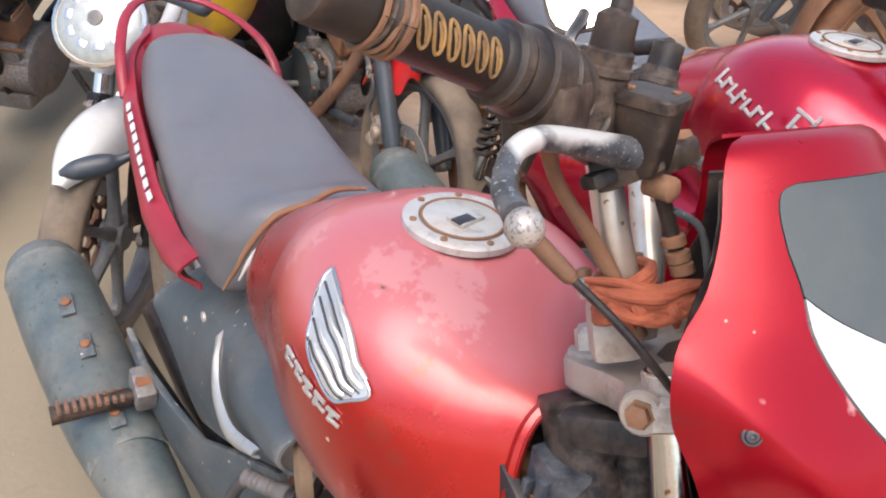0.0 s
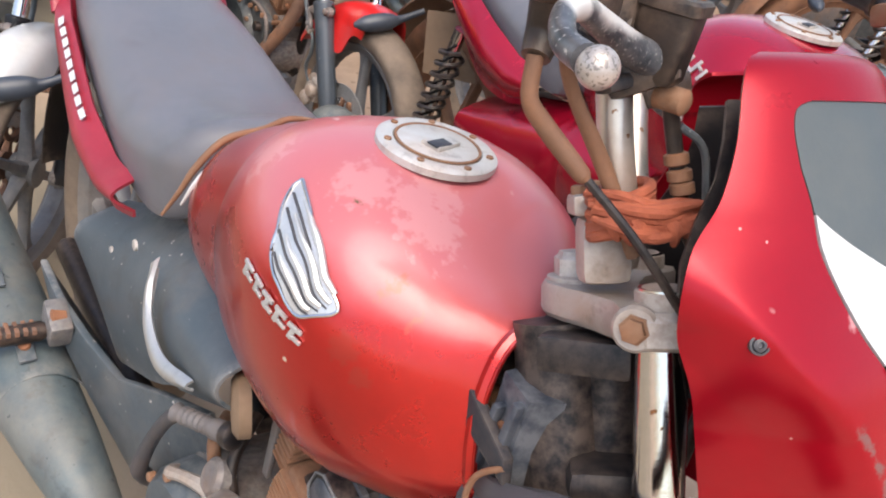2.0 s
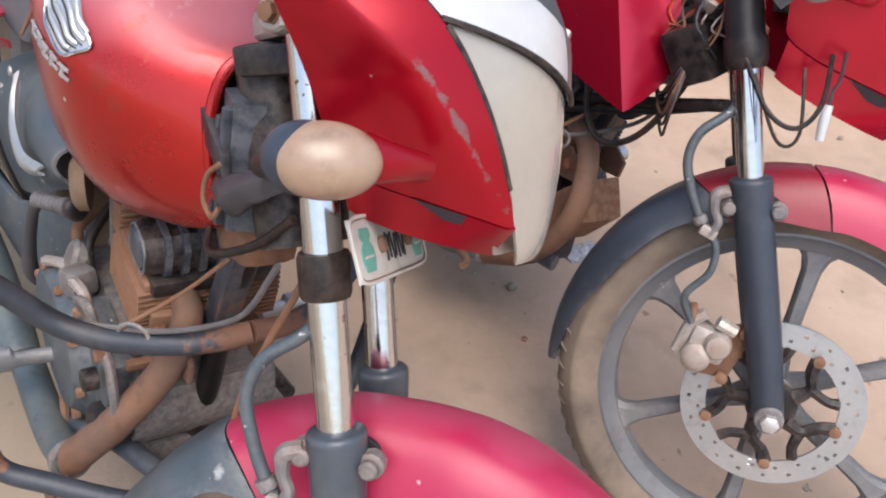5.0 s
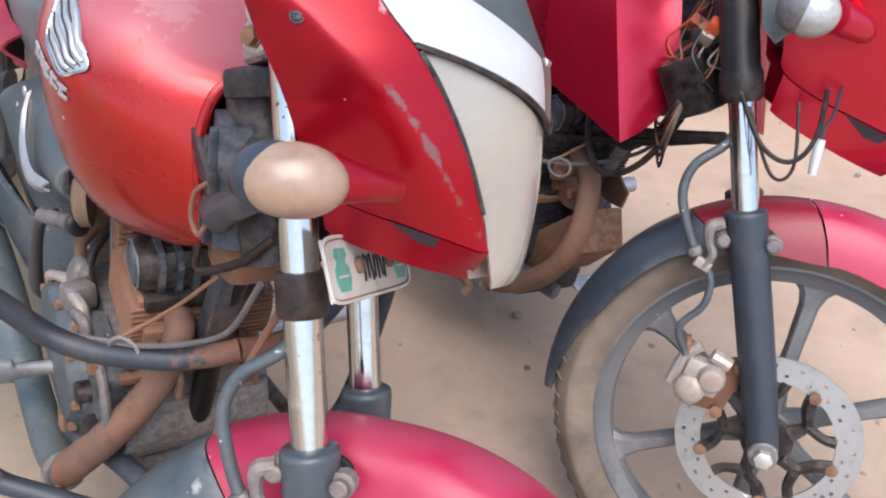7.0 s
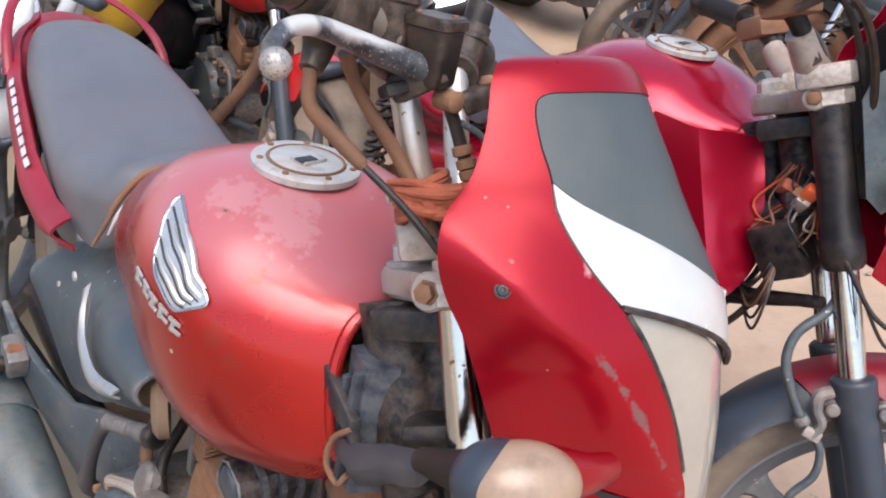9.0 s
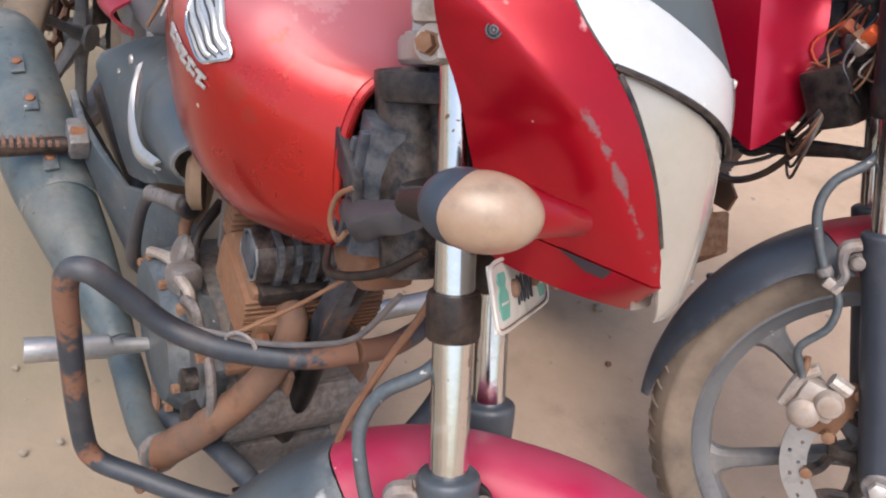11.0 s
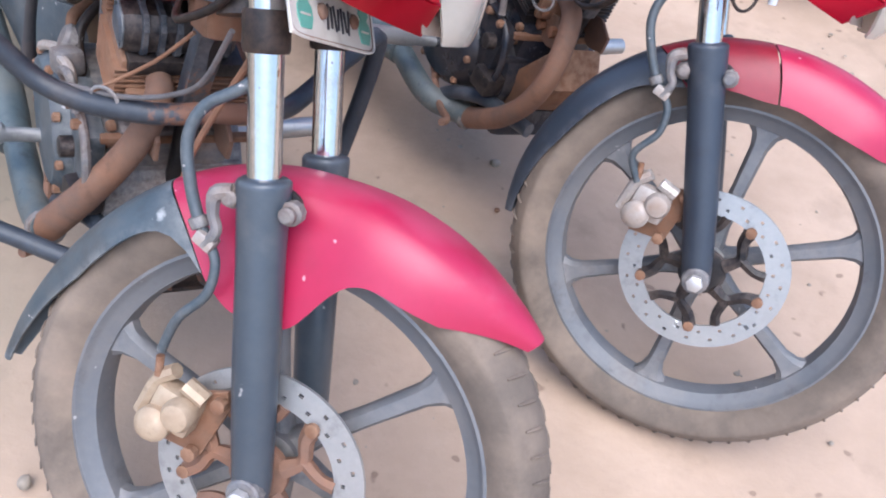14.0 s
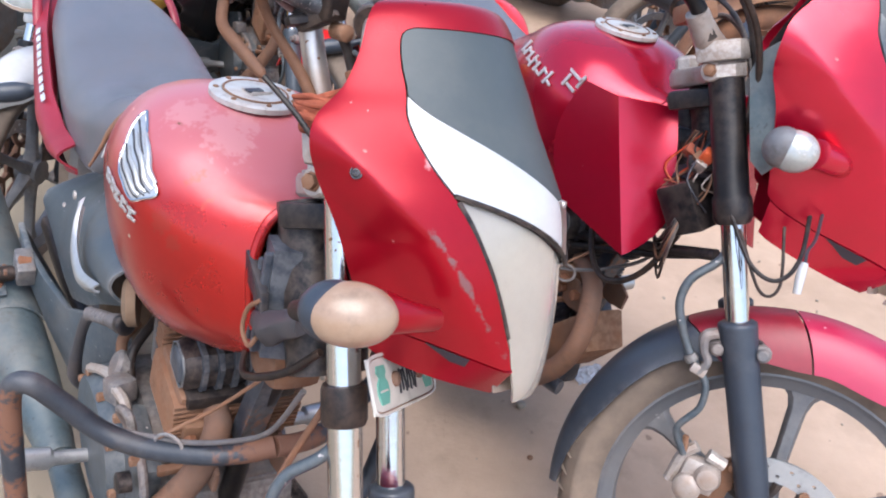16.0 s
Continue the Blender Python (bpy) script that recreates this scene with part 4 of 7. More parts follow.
def fairing(bike, m, red, o):
    """A handlebar fairing: red shell, smoked upper panel, white band, big headlight."""
    P = [(-0.224, 0.135, 0.060, 0.186), (-0.205, 0.110, 0.092, 0.199), (-0.155, 0.052, 0.130, 0.211), (-0.106, 0.042, 0.152, 0.217), (-0.04, 0.032, 0.166, 0.219), (0.0, 0.021, 0.166, 0.208), (0.041, 0.025, 0.155, 0.194), (0.069, 0.043, 0.135, 0.186), (0.10, 0.053, 0.120, 0.176), (0.13, 0.057, 0.108, 0.167), (0.146, 0.062, 0.095, 0.158), (0.152, 0.073, 0.075, 0.148)]
    P = spline(P, 6)
    zs = [p[0] for p in P]

    def sec(z):
        return [float(np.interp(z, zs, [p[k] for p in P])) for k in (1, 2, 3)]

    def shell(s, z, out=0.0):
        xr, w, xf = sec(z)
        c, t = math.cos(radians(s)), math.sin(radians(s))
        return V(xr + (xf - xr + out) * t ** 1.55, -0.012 - (w + out) * math.copysign(abs(c) ** 0.95, c), z)

    def b(z):
        return float(np.interp(z, [-0.224, -0.16, -0.10, -0.03, 0.055, 0.085, 0.1, 0.107, 0.112, 0.116, 0.119, 0.121, 0.123, 0.152], [56, 58, 53, 45, 33, 27, 25, 24.5, 24.6, 25, 26, 28, 32, 32]))

    def zw(u):
        return 0.061 - 0.09 * min(1.0, 2.5 * min(u, 1 - u)) ** 0.9

    def zh(u):
        return -0.024 - 0.066 * min(1.0, 2 * min(u, 1 - u))

    def across(u, z, gap=0.0):
        e = b(z) + gap
        return e + (180 - 2 * e) * u

    def ridge(z):
        """Where the flank breaks into the strip beside the lens."""
        return float(np.interp(z, [-0.19, -0.16, -0.137, -0.10, -0.061, -0.047, -0.009, 0.011, 0.031, 0.051], [0.172, 0.163, 0.152, 0.141, 0.122, 0.110, 0.076, 0.056, 0.037, 0.020]))

    def side(u, v, mirror=False):
        low = -0.117 - 0.063 * min(1.0, u * 1.05) ** 0.9
        z = low + (0.123 - low) * v
        q = u * b(z)
        p = shell(180 - q if mirror else q, z)
        d = ridge(z) - p.x
        fade = min(1.0, max(0.0, (0.051 - z) / 0.05))
        lean = 0.45 * fade * max(0.0, (d * d + 0.0001) ** 0.5 + d) * 0.5 - 0.008 * fade * max(0.0, 1 - abs(d) / 0.055)
        return p + V(0, -lean if mirror else lean, 0)

    top = part("fairing", sheet(lambda u, v: side(u, v), 34, 110, 0.003), red, bike, "glossy red fairing shell, scuffed along one edge", at=m)
    part("fairing_side", sheet(lambda u, v: side(u, v, True), 34, 110, 0.003), red, top, at=m)
    part("fairing_brow", sheet(lambda u, v: shell(180 * u, 0.1225 + 0.0285 * v), 40, 8, 0.003), red, top, at=m)
    def pane(u, v):
        z = zw(u) + 0.001 + (0.1235 - zw(u)) * v
        return shell(across(u, z, 0.8), z, -0.0015)

    part("smoked_panel", sheet(pane, 40, 64, 0.003), PANE, top, "smoked black panel", at=m)

    def band(u, v):
        z = zh(u) + 0.003 + (zw(u) - zh(u) - 0.003) * v
        return shell(across(u, z, 0.5), z, 0.0008)

    wb = part("white_band", sheet(band, 28, 10, 0.003, u1=0.405), o.get("band", WHITE), top, "white trim band", at=m)
    part("silver_band", sheet(band, 20, 10, 0.003, u0=0.407), o.get("band", DULLCHROME), wb, "dulled silver end of the trim band", at=m)

    def lens(u, v):
        z = -0.217 + (zh(u) + 0.215) * v
        return shell(across(u, z, 1.2), z, -0.004)

    part("headlight_lens", sheet(lens, 36, 26, 0.003), o.get("lens", LENS), top, "hazy dust-coated headlight lens", at=m)
    def bowl(u, v):
        p = lens(0.04 + 0.92 * u, 0.05 + 0.9 * v)
        step = 0.006 * (int(v * 6) % 2)
        return p + V(-0.022 - 0.03 * math.sin(math.pi * u) * math.sin(math.pi * v) - step, 0, 0)

    part("lamp_reflector", sheet(bowl, 24, 24, 0.002), DULLCHROME, top, "dull stepped lamp reflector", at=m)
    part("lens_gasket", tube([shell(across(k / 24, zh(k / 24)), zh(k / 24) + 0.001, 0.001) for k in range(25)], 0.0024, 6, 2), BLACK, top, at=m)
    for mir in (0, 1):
        part("lens_edge", tube([shell(180 - b(z) if mir else b(z), z, -0.001) for z in (-0.028, -0.048, -0.07, -0.09, -0.12, -0.15)], 0.0038, 6, 3), BLACK, top, at=m)
    part("chrome_knob", block((0.008, 0.03, 0.012), shell(90, -0.034) + V(-0.003, 0, 0), (0, 20, 0), 0.0035), SILVER, top, at=m)
    if o.get("screw", True):
        part("fairing_screw", turned([(-0.002, 0.0056), (0.001, 0.0056), (0.0014, 0.0044), (0.0004, 0.0040), (0.0018, 0.0034), (0.0024, 0.0018), (0.0012, 0.0012)], V(0.061, -0.1685, -0.003), (0.15, -1, 0.1), 16), GREYRUBBER, top, at=m)
    # chin below the shell with its dark vent
    def chin_fn(u, v, mirror=1):
        hi = side(0.1 + 0.9 * u, 0.0)
        lo = V(0.046 + 0.105 * u, -0.100 + 0.048 * u ** 1.6, -0.160 - 0.048 * u ** 0.8)
        p = hi.lerp(lo, v) + V(0, 0.004 + 0.006 * v, 0)
        return V(p.x, p.y if mirror > 0 else -0.024 - p.y, p.z)

    chin = part("chin_panel", sheet(lambda u, v: chin_fn(u, v), 16, 8, 0.003), red, top, at=m)
    part("chin_panel", sheet(lambda u, v: chin_fn(u, v, -1), 16, 8, 0.003), red, top, at=m)
    c0, c1, c2, c3 = chin_fn(0.44, 0.04), chin_fn(0.70, 0.06), chin_fn(0.70, 0.34), chin_fn(0.60, 0.34)
    vm = loft([[p + V(0.001, -0.006, 0) for p in (c0, c1, c2, c3)], [p + V(0, 0.001, 0) for p in (c0, c1, c2, c3)]])
    part("vent", vm, DARKINK, chin, at=m)
    # inner tray and instrument hood behind
    part("fairing_inner", sheet(lambda u, v: shell(8 + 164 * u, -0.11 + 0.235 * v, -0.055), 24, 10, 0.004), BLACK, top, "black inner panel", at=m)
    for s in (-1, 1):
        k = o.get("indicator", 1.0)
        c = V(0.0, s * 0.196 - 0.012, 0.0) + V(*o.get("indicator_at", (0.068, 0.0, -0.113)))
        c.y += s * o.get("indicator_in", 0.0)
        stem = part("indicator", tube([c + V(0.052, -s * 0.062, -0.012), c + V(0.038, -s * 0.034, -0.006), c + V(0.018, -s * 0.014, 0)], [0.010, 0.013, 0.019 * k], 14), red, bike, "oval indicator on a red stalk", at=m)
        bm = bmesh.new()
        bmesh.ops.create_uvsphere(bm, u_segments=56, v_segments=40, radius=1.0)
        bm.transform(Matrix.Translation(c) @ pose(0, 0, 0, 0, 6, -s * 20) @ Matrix.Diagonal((0.0375 * k / m.to_scale().x, 0.0265 * k, 0.0258 * k, 1)))
        part("indicator_lens", bm, o.get("indicator_lens", AMBER), stem, "dusty clear lens", at=m)
        bm = bmesh.new()
        bmesh.ops.create_uvsphere(bm, u_segments=56, v_segments=40, radius=1.0)
        bm.transform(Matrix.Translation(c + V(-0.013 * k, 0, 0.002)) @ pose(0, 0, 0, 0, 6, -s * 20) @ Matrix.Diagonal((0.029 * k / m.to_scale().x, 0.0255 * k, 0.025 * k, 1)))
        part("indicator_body", bm, o.get("indicator_body", BLUEBLACK), stem, at=m)
        if o.get("boot", True):
            part("indicator_boot", tube([V(-0.004, s * 0.128 - 0.012, -0.121), V(0.018, s * 0.150 - 0.012, -0.119), V(0.044, s * 0.176 - 0.012, -0.115)], [0.009, 0.0125, 0.0165], 14, 5), RUBBER, stem, at=m)
    return top


def number_plate(bike, m):
    right, up = V(0.05, 0.99, -0.11).normalized(), V(-0.2, 0.2, 0.95)
    q = m @ axes(V(0.066, -0.142, -0.215) + right * 0.098 + (up - right * up.dot(right)).normalized() * 0.0275, right.cross(up), up - right * up.dot(right))
    p = part("number_plate", block((0.002, 0.192, 0.050), bevel=0.006), PLATE, bike, "small dusty white plate with green marks", at=q)
    w, h = 0.097, 0.0265
    ring = [(0.0018, w * math.copysign(abs(math.cos(a)) ** 0.25, math.cos(a)), h * math.copysign(abs(math.sin(a)) ** 0.25, math.sin(a))) for a in (2 * math.pi * k / 48 for k in range(49))]
    part("plate_rim", tube(ring, 0.0016, 6, 1, False), PLATE, p, at=q)
    part("plate_rim_groove", tube([(x, y * 0.975, z * 0.93) for x, y, z in ring], 0.0006, 5, 1, False), BROWN, p, at=q)
    for y in (-0.066, 0.074):
        part("green_mark", slab([(-0.010, -0.018), (0.010, -0.018), (0.0155, -0.008), (0.014, 0.001), (0.007, 0.006), (0.013, 0.011), (0.010, 0.017), (-0.010, 0.017), (-0.013, 0.011), (-0.007, 0.006), (-0.014, 0.001), (-0.0155, -0.008)], 0.0012, pose(0.0016, y, 0, 0, 0, 90)), GREEN, p, at=q)
        part("green_mark", block((0.0012, 0.020, 0.002), (0.0022, y, -0.006), bevel=0.0004), PLATE, p, at=q)
    for y in (-0.030, 0.045):
        part("plate_bolt", turned([(0, 0.0075), (0.003, 0.0075), (0.005, 0.005), (0.005, 0.002)], (0.001, y, 0.001), (1, 0, 0), 12), RUST, p, at=q)
    for k in range(7):
        part("plate_bar", block((0.0012, 0.0035, 0.024 - 0.004 * (k % 2)), (0.0018, -0.017 + 0.0082 * k, -0.002), (9 * (k % 3 - 1), 0, 0), 0.0004), DARKINK, p, at=q)
    return p


def tank_half(w, zt, zw, zb):
    wi = min(0.045, w * 0.42)
    return spline([(wi, zb + 0.012), (wi + 0.004 + 0.05 * w, zb), (w * 0.66, zb + 0.012), (w * 0.90, (zb * 0.58 + zw * 0.42)), (w, zw), (w * 0.93, zw + (zt - zw) * 0.45), (w * 0.72, zw + (zt - zw) * 0.80), (w * 0.40, zw + (zt - zw) * 0.965), (0, zt)], 4)


def tank_side(x, z, out=0.0):
    """A place on the tank's right flank."""
    q = [float(np.interp(x, [p[0] for p in TANK], [p[k] for p in TANK])) for k in (1, 2, 3, 4)]
    half = tank_half(q[1], q[0], q[2], q[3])[6:]
    return V(x, -float(np.interp(z, [h[1] for h in half], [h[0] for h in half])) - out - 0.0018, z)


def tank_badge(bike, tk, m, o):
    """A silver wing badge of five feathers and a row of silver marks below it."""
    out = [(-0.1845, -0.0172), (-0.1505, -0.0287), (-0.1223, -0.0447), (-0.1003, -0.0604), (-0.0882, -0.0705), (-0.0871, -0.0773), (-0.0967, -0.0837), (-0.1073, -0.0896), (-0.1197, -0.0867), (-0.1347, -0.0768), (-0.1487, -0.0689), (-0.1591, -0.0593), (-0.1652, -0.0479), (-0.1763, -0.0361), (-0.1846, -0.0231), (-0.1845, -0.0172)]
    seams = ([(-0.1788, -0.0256), (-0.1380, -0.0400), (-0.1080, -0.0610), (-0.0930, -0.0715)], [(-0.1719, -0.0345), (-0.1300, -0.0515), (-0.1040, -0.0700), (-0.0925, -0.0760)],
             [(-0.1629, -0.0479), (-0.1275, -0.0640), (-0.1080, -0.0760), (-0.0960, -0.0800)], [(-0.1532, -0.0615), (-0.1290, -0.0735), (-0.1120, -0.0825), (-0.1010, -0.0850)])
    edge = [tank_side(x, z, 0.0022) for x, z in spline(out, 4)]
    part("badge_edge", tube(edge, 0.0017, 8, 1, False), CHROME, tk, at=m)
    cen = sum(edge, V(0, 0, 0)) / len(edge)
    plate = bmesh.new()
    rings = [[plate.verts.new(tank_side(cen.x + (p.x - cen.x) * k, cen.z + (p.z - cen.z) * k, 0.0022)) for p in edge[:-1]] for k in (1.0, 0.75, 0.5, 0.25)]
    mid = plate.verts.new(tank_side(cen.x, cen.z, 0.0022))
    n = len(rings[0])
    for i in range(n):
        j = (i + 1) % n
        for a, b in zip(rings, rings[1:]):
            plate.faces.new((a[i], a[j], b[j], b[i]))
        plate.faces.new((rings[-1][i], rings[-1][j], mid))
    part("badge_plate", plate, BADGE, tk, "silver wing badge backing", at=m)
    for k, seam in enumerate(seams):
        pts = spline(seam, 6)
        n = len(pts)
        part("badge_groove", tube([tank_side(x, z, 0.0023) for x, z in pts], [0.0014 - 0.0006 * i / n for i in range(n)], 6, 1, False), GREYRUBBER, tk, at=m)
        off = (0.004, 0.0036) if k == 0 else (0.0032, 0.0030)
        part("badge_feather", tube([tank_side(x + off[0], z + off[1], 0.0020) for x, z in pts[1:-2]], [0.0012 + 0.0022 * math.sin(math.pi * (i + 1) / n) for i in range(n - 3)], 8, 1, False), BADGE, tk, "silver badge feather", at=m)
    for k in range(5):
        f = (k + 0.5) / 5
        a, b = V(-0.1835, 0, -0.0880), V(-0.1000, 0, -0.1080)
        c = a.lerp(b, f)
        p, q = tank_side(c.x, c.z, 0.001), tank_side(c.x + 0.01, c.z - 0.0024, 0.001)
        part("silver_mark", block((0.0145, 0.0026, 0.0042), tank_side(c.x, c.z + 0.0045, 0.001), (0, 16, math.degrees(math.atan2(q.y - p.y, 0.01))), 0.0012), BADGE, tk, at=m)
        part("silver_mark", block((0.0050, 0.0026, 0.0135), tank_side(c.x - 0.004 + 0.002 * (k % 3), c.z, 0.001), (0, 22, math.degrees(math.atan2(q.y - p.y, 0.01))), 0.0012), BADGE, tk, at=m)
        part("silver_mark", block((0.0130, 0.0026, 0.0036), tank_side(c.x + 0.001, c.z - 0.0045, 0.001), (0, 16, math.degrees(math.atan2(q.y - p.y, 0.01))), 0.0012), BADGE, tk, at=m)


TANK = [(-0.462, -0.105, 0.100, -0.185, -0.235, 0.0), (-0.42, -0.072, 0.114, -0.178, -0.255, 0.0), (-0.36, -0.040, 0.122, -0.165, -0.262, 0.0), (-0.312, -0.018, 0.128, -0.145, -0.265, 0.0),
        (-0.300, -0.010, 0.136, -0.130, -0.268, 0.0), (-0.25, 0.005, 0.150, -0.110, -0.272, 0.0), (-0.19, 0.008, 0.157, -0.100, -0.274, 0.0), (-0.14, 0.000, 0.154, -0.102, -0.272, 0.0),
        (-0.105, -0.012, 0.145, -0.108, -0.266, 0.0), (-0.075, -0.028, 0.127, -0.116, -0.256, 0.02), (-0.05, -0.040, 0.105, -0.124, -0.245, 0.06), (-0.03, -0.048, 0.082, -0.130, -0.232, 0.10), (-0.018, -0.053, 0.064, -0.134, -0.220, 0.15), (-0.010, -0.057, 0.052, -0.138, -0.208, 0.19)]


def tank(bike, m, paint, o):
    """The fuel tank: a saddle over the frame, widest behind the knees' front, cut away at the steering head."""
    def ring(x, zt, w, zw, zb, shear):
        half = tank_half(w, zt, zw, zb)
        prof = [(-a, b) for a, b in half] + [(a, b) for a, b in half[-2::-1]]
        return [V(x + shear * (zt - z), y, z) for y, z in prof]
    sec = spline(TANK, 4)
    rings = [ring(*q) for q in sec]
    # rolled lip at the front edge
    last = rings[-1]
    mid = V(0.004, 0, -0.135)
    rings.append([p + V(0.004, 0, 0) + (p - mid) * 0.045 for p in last])
    rings.append([p + V(0.007, 0, 0) + (p - mid) * 0.035 for p in last])
    rings.append([p + V(0.004, 0, 0) - (p - mid) * 0.01 for p in last])
    rings.append([p + V(-0.03, 0, 0) - (p - mid) * 0.08 for p in last])
    bm = loft(rings, closed=False, caps=False)
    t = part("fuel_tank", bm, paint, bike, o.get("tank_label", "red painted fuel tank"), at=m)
    part("tank_rim", tube(last[3:-3], [0.0062 * min(1.0, 0.15 + 0.2 * min(i, len(last) - 7 - i)) for i in range(len(last) - 6)], 8, 1, False), paint, t, at=m)
    # filler cap, let into the top
    q = m @ pose(-0.183, 0, 0.0085, 0, 3, 0) @ Matrix.Diagonal((0.92, 0.92, 1, 1))
    cap = part("filler_ring", turned([(-0.004, 0.058), (0.002, 0.058), (0.004, 0.055), (0.004, 0.043), (0.001, 0.041)], (0, 0, 0), (0, 0, 1), 40), FILLER, t, "brushed metal filler cap with bolts", at=q)
    part("filler_cap", turned([(-0.002, 0.041), (0.003, 0.041), (0.005, 0.038), (0.005, 0.001)], (0, 0, 0), (0, 0, 1), 36), FILLER, cap, at=q)
    part("key_flap", block((0.022, 0.034, 0.005), (0.004, 0, 0.0065), (0, 0, 20), 0.002), FILLER, cap, at=q)
    part("cap_groove", turned([(0.004, 0.0418), (0.0056, 0.0412), (0.0056, 0.0392), (0.004, 0.0388)], (0, 0, 0), (0, 0, 1), 36, caps=False), BROWN, cap, at=q)
    part("keyhole", block((0.012, 0.022, 0.002), (0.010, -0.006, 0.0088), (0, 0, 15), 0.0005), DARKINK, cap, at=q)
    for k in range(7):
        a = 2 * math.pi * k / 7
        part("cap_bolt", turned([(0, 0.0036), (0.0015, 0.0036), (0.002, 0.002)], (math.cos(a) * 0.0495, math.sin(a) * 0.0495, 0.004), (0, 0, 1), 8), BROWN, cap, at=q)
    return t


def seat(bike, m, o):
    body = m
    m = m @ pose(-0.35, 0, 0) @ pose(0, 0, 0, 0, 0, 1) @ pose(0.35, 0, 0)
    S = [(-0.45, -0.100, 0.05, -0.16), (-0.462, -0.090, 0.08, -0.185), (-0.49, -0.089, 0.106, -0.21), (-0.53, -0.10, 0.122, -0.225), (-0.61, -0.104, 0.130, -0.215), (-0.69, -0.088, 0.128, -0.19), (-0.78, -0.062, 0.120, -0.165), (-0.89, -0.042, 0.108, -0.14), (-0.99, -0.036, 0.088, -0.115), (-1.05, -0.045, 0.072, -0.10), (-1.075, -0.06, 0.05, -0.09)]
    rings = []
    for x, zt, w, zb in spline(S, 5):
        half = spline([(0, zt), (w * 0.5, zt - 0.004), (w * 0.82, zt - 0.018), (w * 0.98, zt - 0.045), (w, zt - 0.07), (w * 0.93, min(zb, zt - 0.075)), (w * 0.6, min(zb, zt - 0.08) - 0.004)], 3)
        prof = half + [(-a, b) for a, b in half[::-1][:-1]]
        rings.append([V(x, y, z) for y, z in prof])
    s = part("seat", loft(rings), o.get("seat", SEAT), bike, "grey vinyl saddle, slightly dusty", at=m)
    arc = [(-0.449, 0.04, -0.078), (-0.450, 0.0, -0.076), (-0.449, -0.03, -0.088), (-0.450, -0.071, -0.10), (-0.449, -0.100, -0.13), (-0.460, -0.112, -0.165), (-0.474, -0.124, -0.2)]
    part("seat_foam_edge", tube(arc, [0.002, 0.0035, 0.004, 0.0042, 0.004, 0.003, 0.002], 10, 5), BROWN, s, "torn brown foam edge", at=body)
    part("seat_lining", tube([(x + 0.008, y, z - 0.012) for x, y, z in arc[2:6]], [0.0015, 0.003, 0.0034, 0.0015], 8, 5), WHITE, s, at=body)
    part("seat_base", tube([(x + 0.006, y * 0.98, z - 0.026) for x, y, z in arc[1:5]], 0.008, 8, 5), BLACK, s, at=body)
    red = o.get("tail", WINE)
    for sgn in (-1, 1):
        def fn(u, v):
            x = -0.565 - 0.56 * u
            zt, w, zb = [float(np.interp(x, [q[0] for q in S[::-1]], [q[k] for q in S[::-1]])) for k in (1, 2, 3)]
            z1 = zb + 0.022 + 0.02 * u
            hgt = 0.02 + o.get("tail_high", 0.085) * math.sin(math.pi * min(1, u * 1.1 + 0.12)) * (1 - 0.35 * u)
            yy = w - 0.002 + 0.012 * min(1.0, u * 4) + 0.028 * math.sin(math.pi * min(1.0, v * 1.15)) - 0.03 * v * u
            if u > 0.75:
                yy *= 1 - 0.35 * ((u - 0.75) / 0.25) ** 2
            return (x, sgn * yy, z1 - hgt * v)
        tp = part("tail_panel", sheet(fn, 24, 8, 0.004, flip=sgn > 0), red, bike, "wine-red tail panel", at=m)
        if o.get("tail_bars") and sgn < 0:
            # worn white lettering, as plain bars
            for k in range(9):
                u = 0.235 + 0.043 * k
                p, q, w = V(*fn(u, 0.12)), V(*fn(u + 0.02, 0.12)), V(*fn(u, 0.18))
                d, e = (q - p).normalized(), (w - p).normalized()
                nn = d.cross(e)
                nn = nn if nn.y < 0 else -nn
                ring = [p + d * x + e * y + nn * 0.0052 for x, y in ((-0.011, -0.0045), (0.007, -0.0045), (0.009, 0.0045), (-0.009, 0.0045))]
                part("white_mark", loft([ring, [c + nn * 0.0006 for c in ring]]), WHITE, tp, at=m)
    part("tail_top", loft([[V(x, w * math.cos(a), zc + h * math.sin(a)) for a in (2 * math.pi * k / 20 for k in range(20))] for x, w, zc, h in ((-1.05, 0.078, -0.090, 0.045), (-1.10, 0.072, -0.085, 0.042), (-1.15, 0.055, -0.085, 0.034), (-1.18, 0.03, -0.09, 0.02))]), red, bike, at=m)
    rail = o.get("rail", WINE)
    loop = [(-0.94, -0.124, -0.115), (-0.965, -0.122, -0.085), (-1.01, -0.113, -0.052), (-1.08, -0.088, -0.024), (-1.14, -0.05, -0.012), (-1.162, 0.0, -0.010), (-1.14, 0.05, -0.012), (-1.08, 0.088, -0.024), (-1.01, 0.113, -0.045), (-0.96, 0.122, -0.075), (-0.935, 0.124, -0.11)]
    rb = bmesh.new()
    pts = [V(*p) for p in spline(loop, 5)]
    rings = []
    for i, p in enumerate(pts):
        d = (pts[min(i + 1, len(pts) - 1)] - pts[max(i - 1, 0)]).normalized()
        side = d.cross(V(0, 0, 1)).normalized()
        up = side.cross(d)
        rings.append([p + side * 0.0085 * math.cos(a) + up * 0.0055 * math.sin(a) for a in (2 * math.pi * k / 12 for k in range(12))])
    part("grab_rail", loft(rings, bm=rb), rail, bike, "flat wine-red grab rail", at=m)
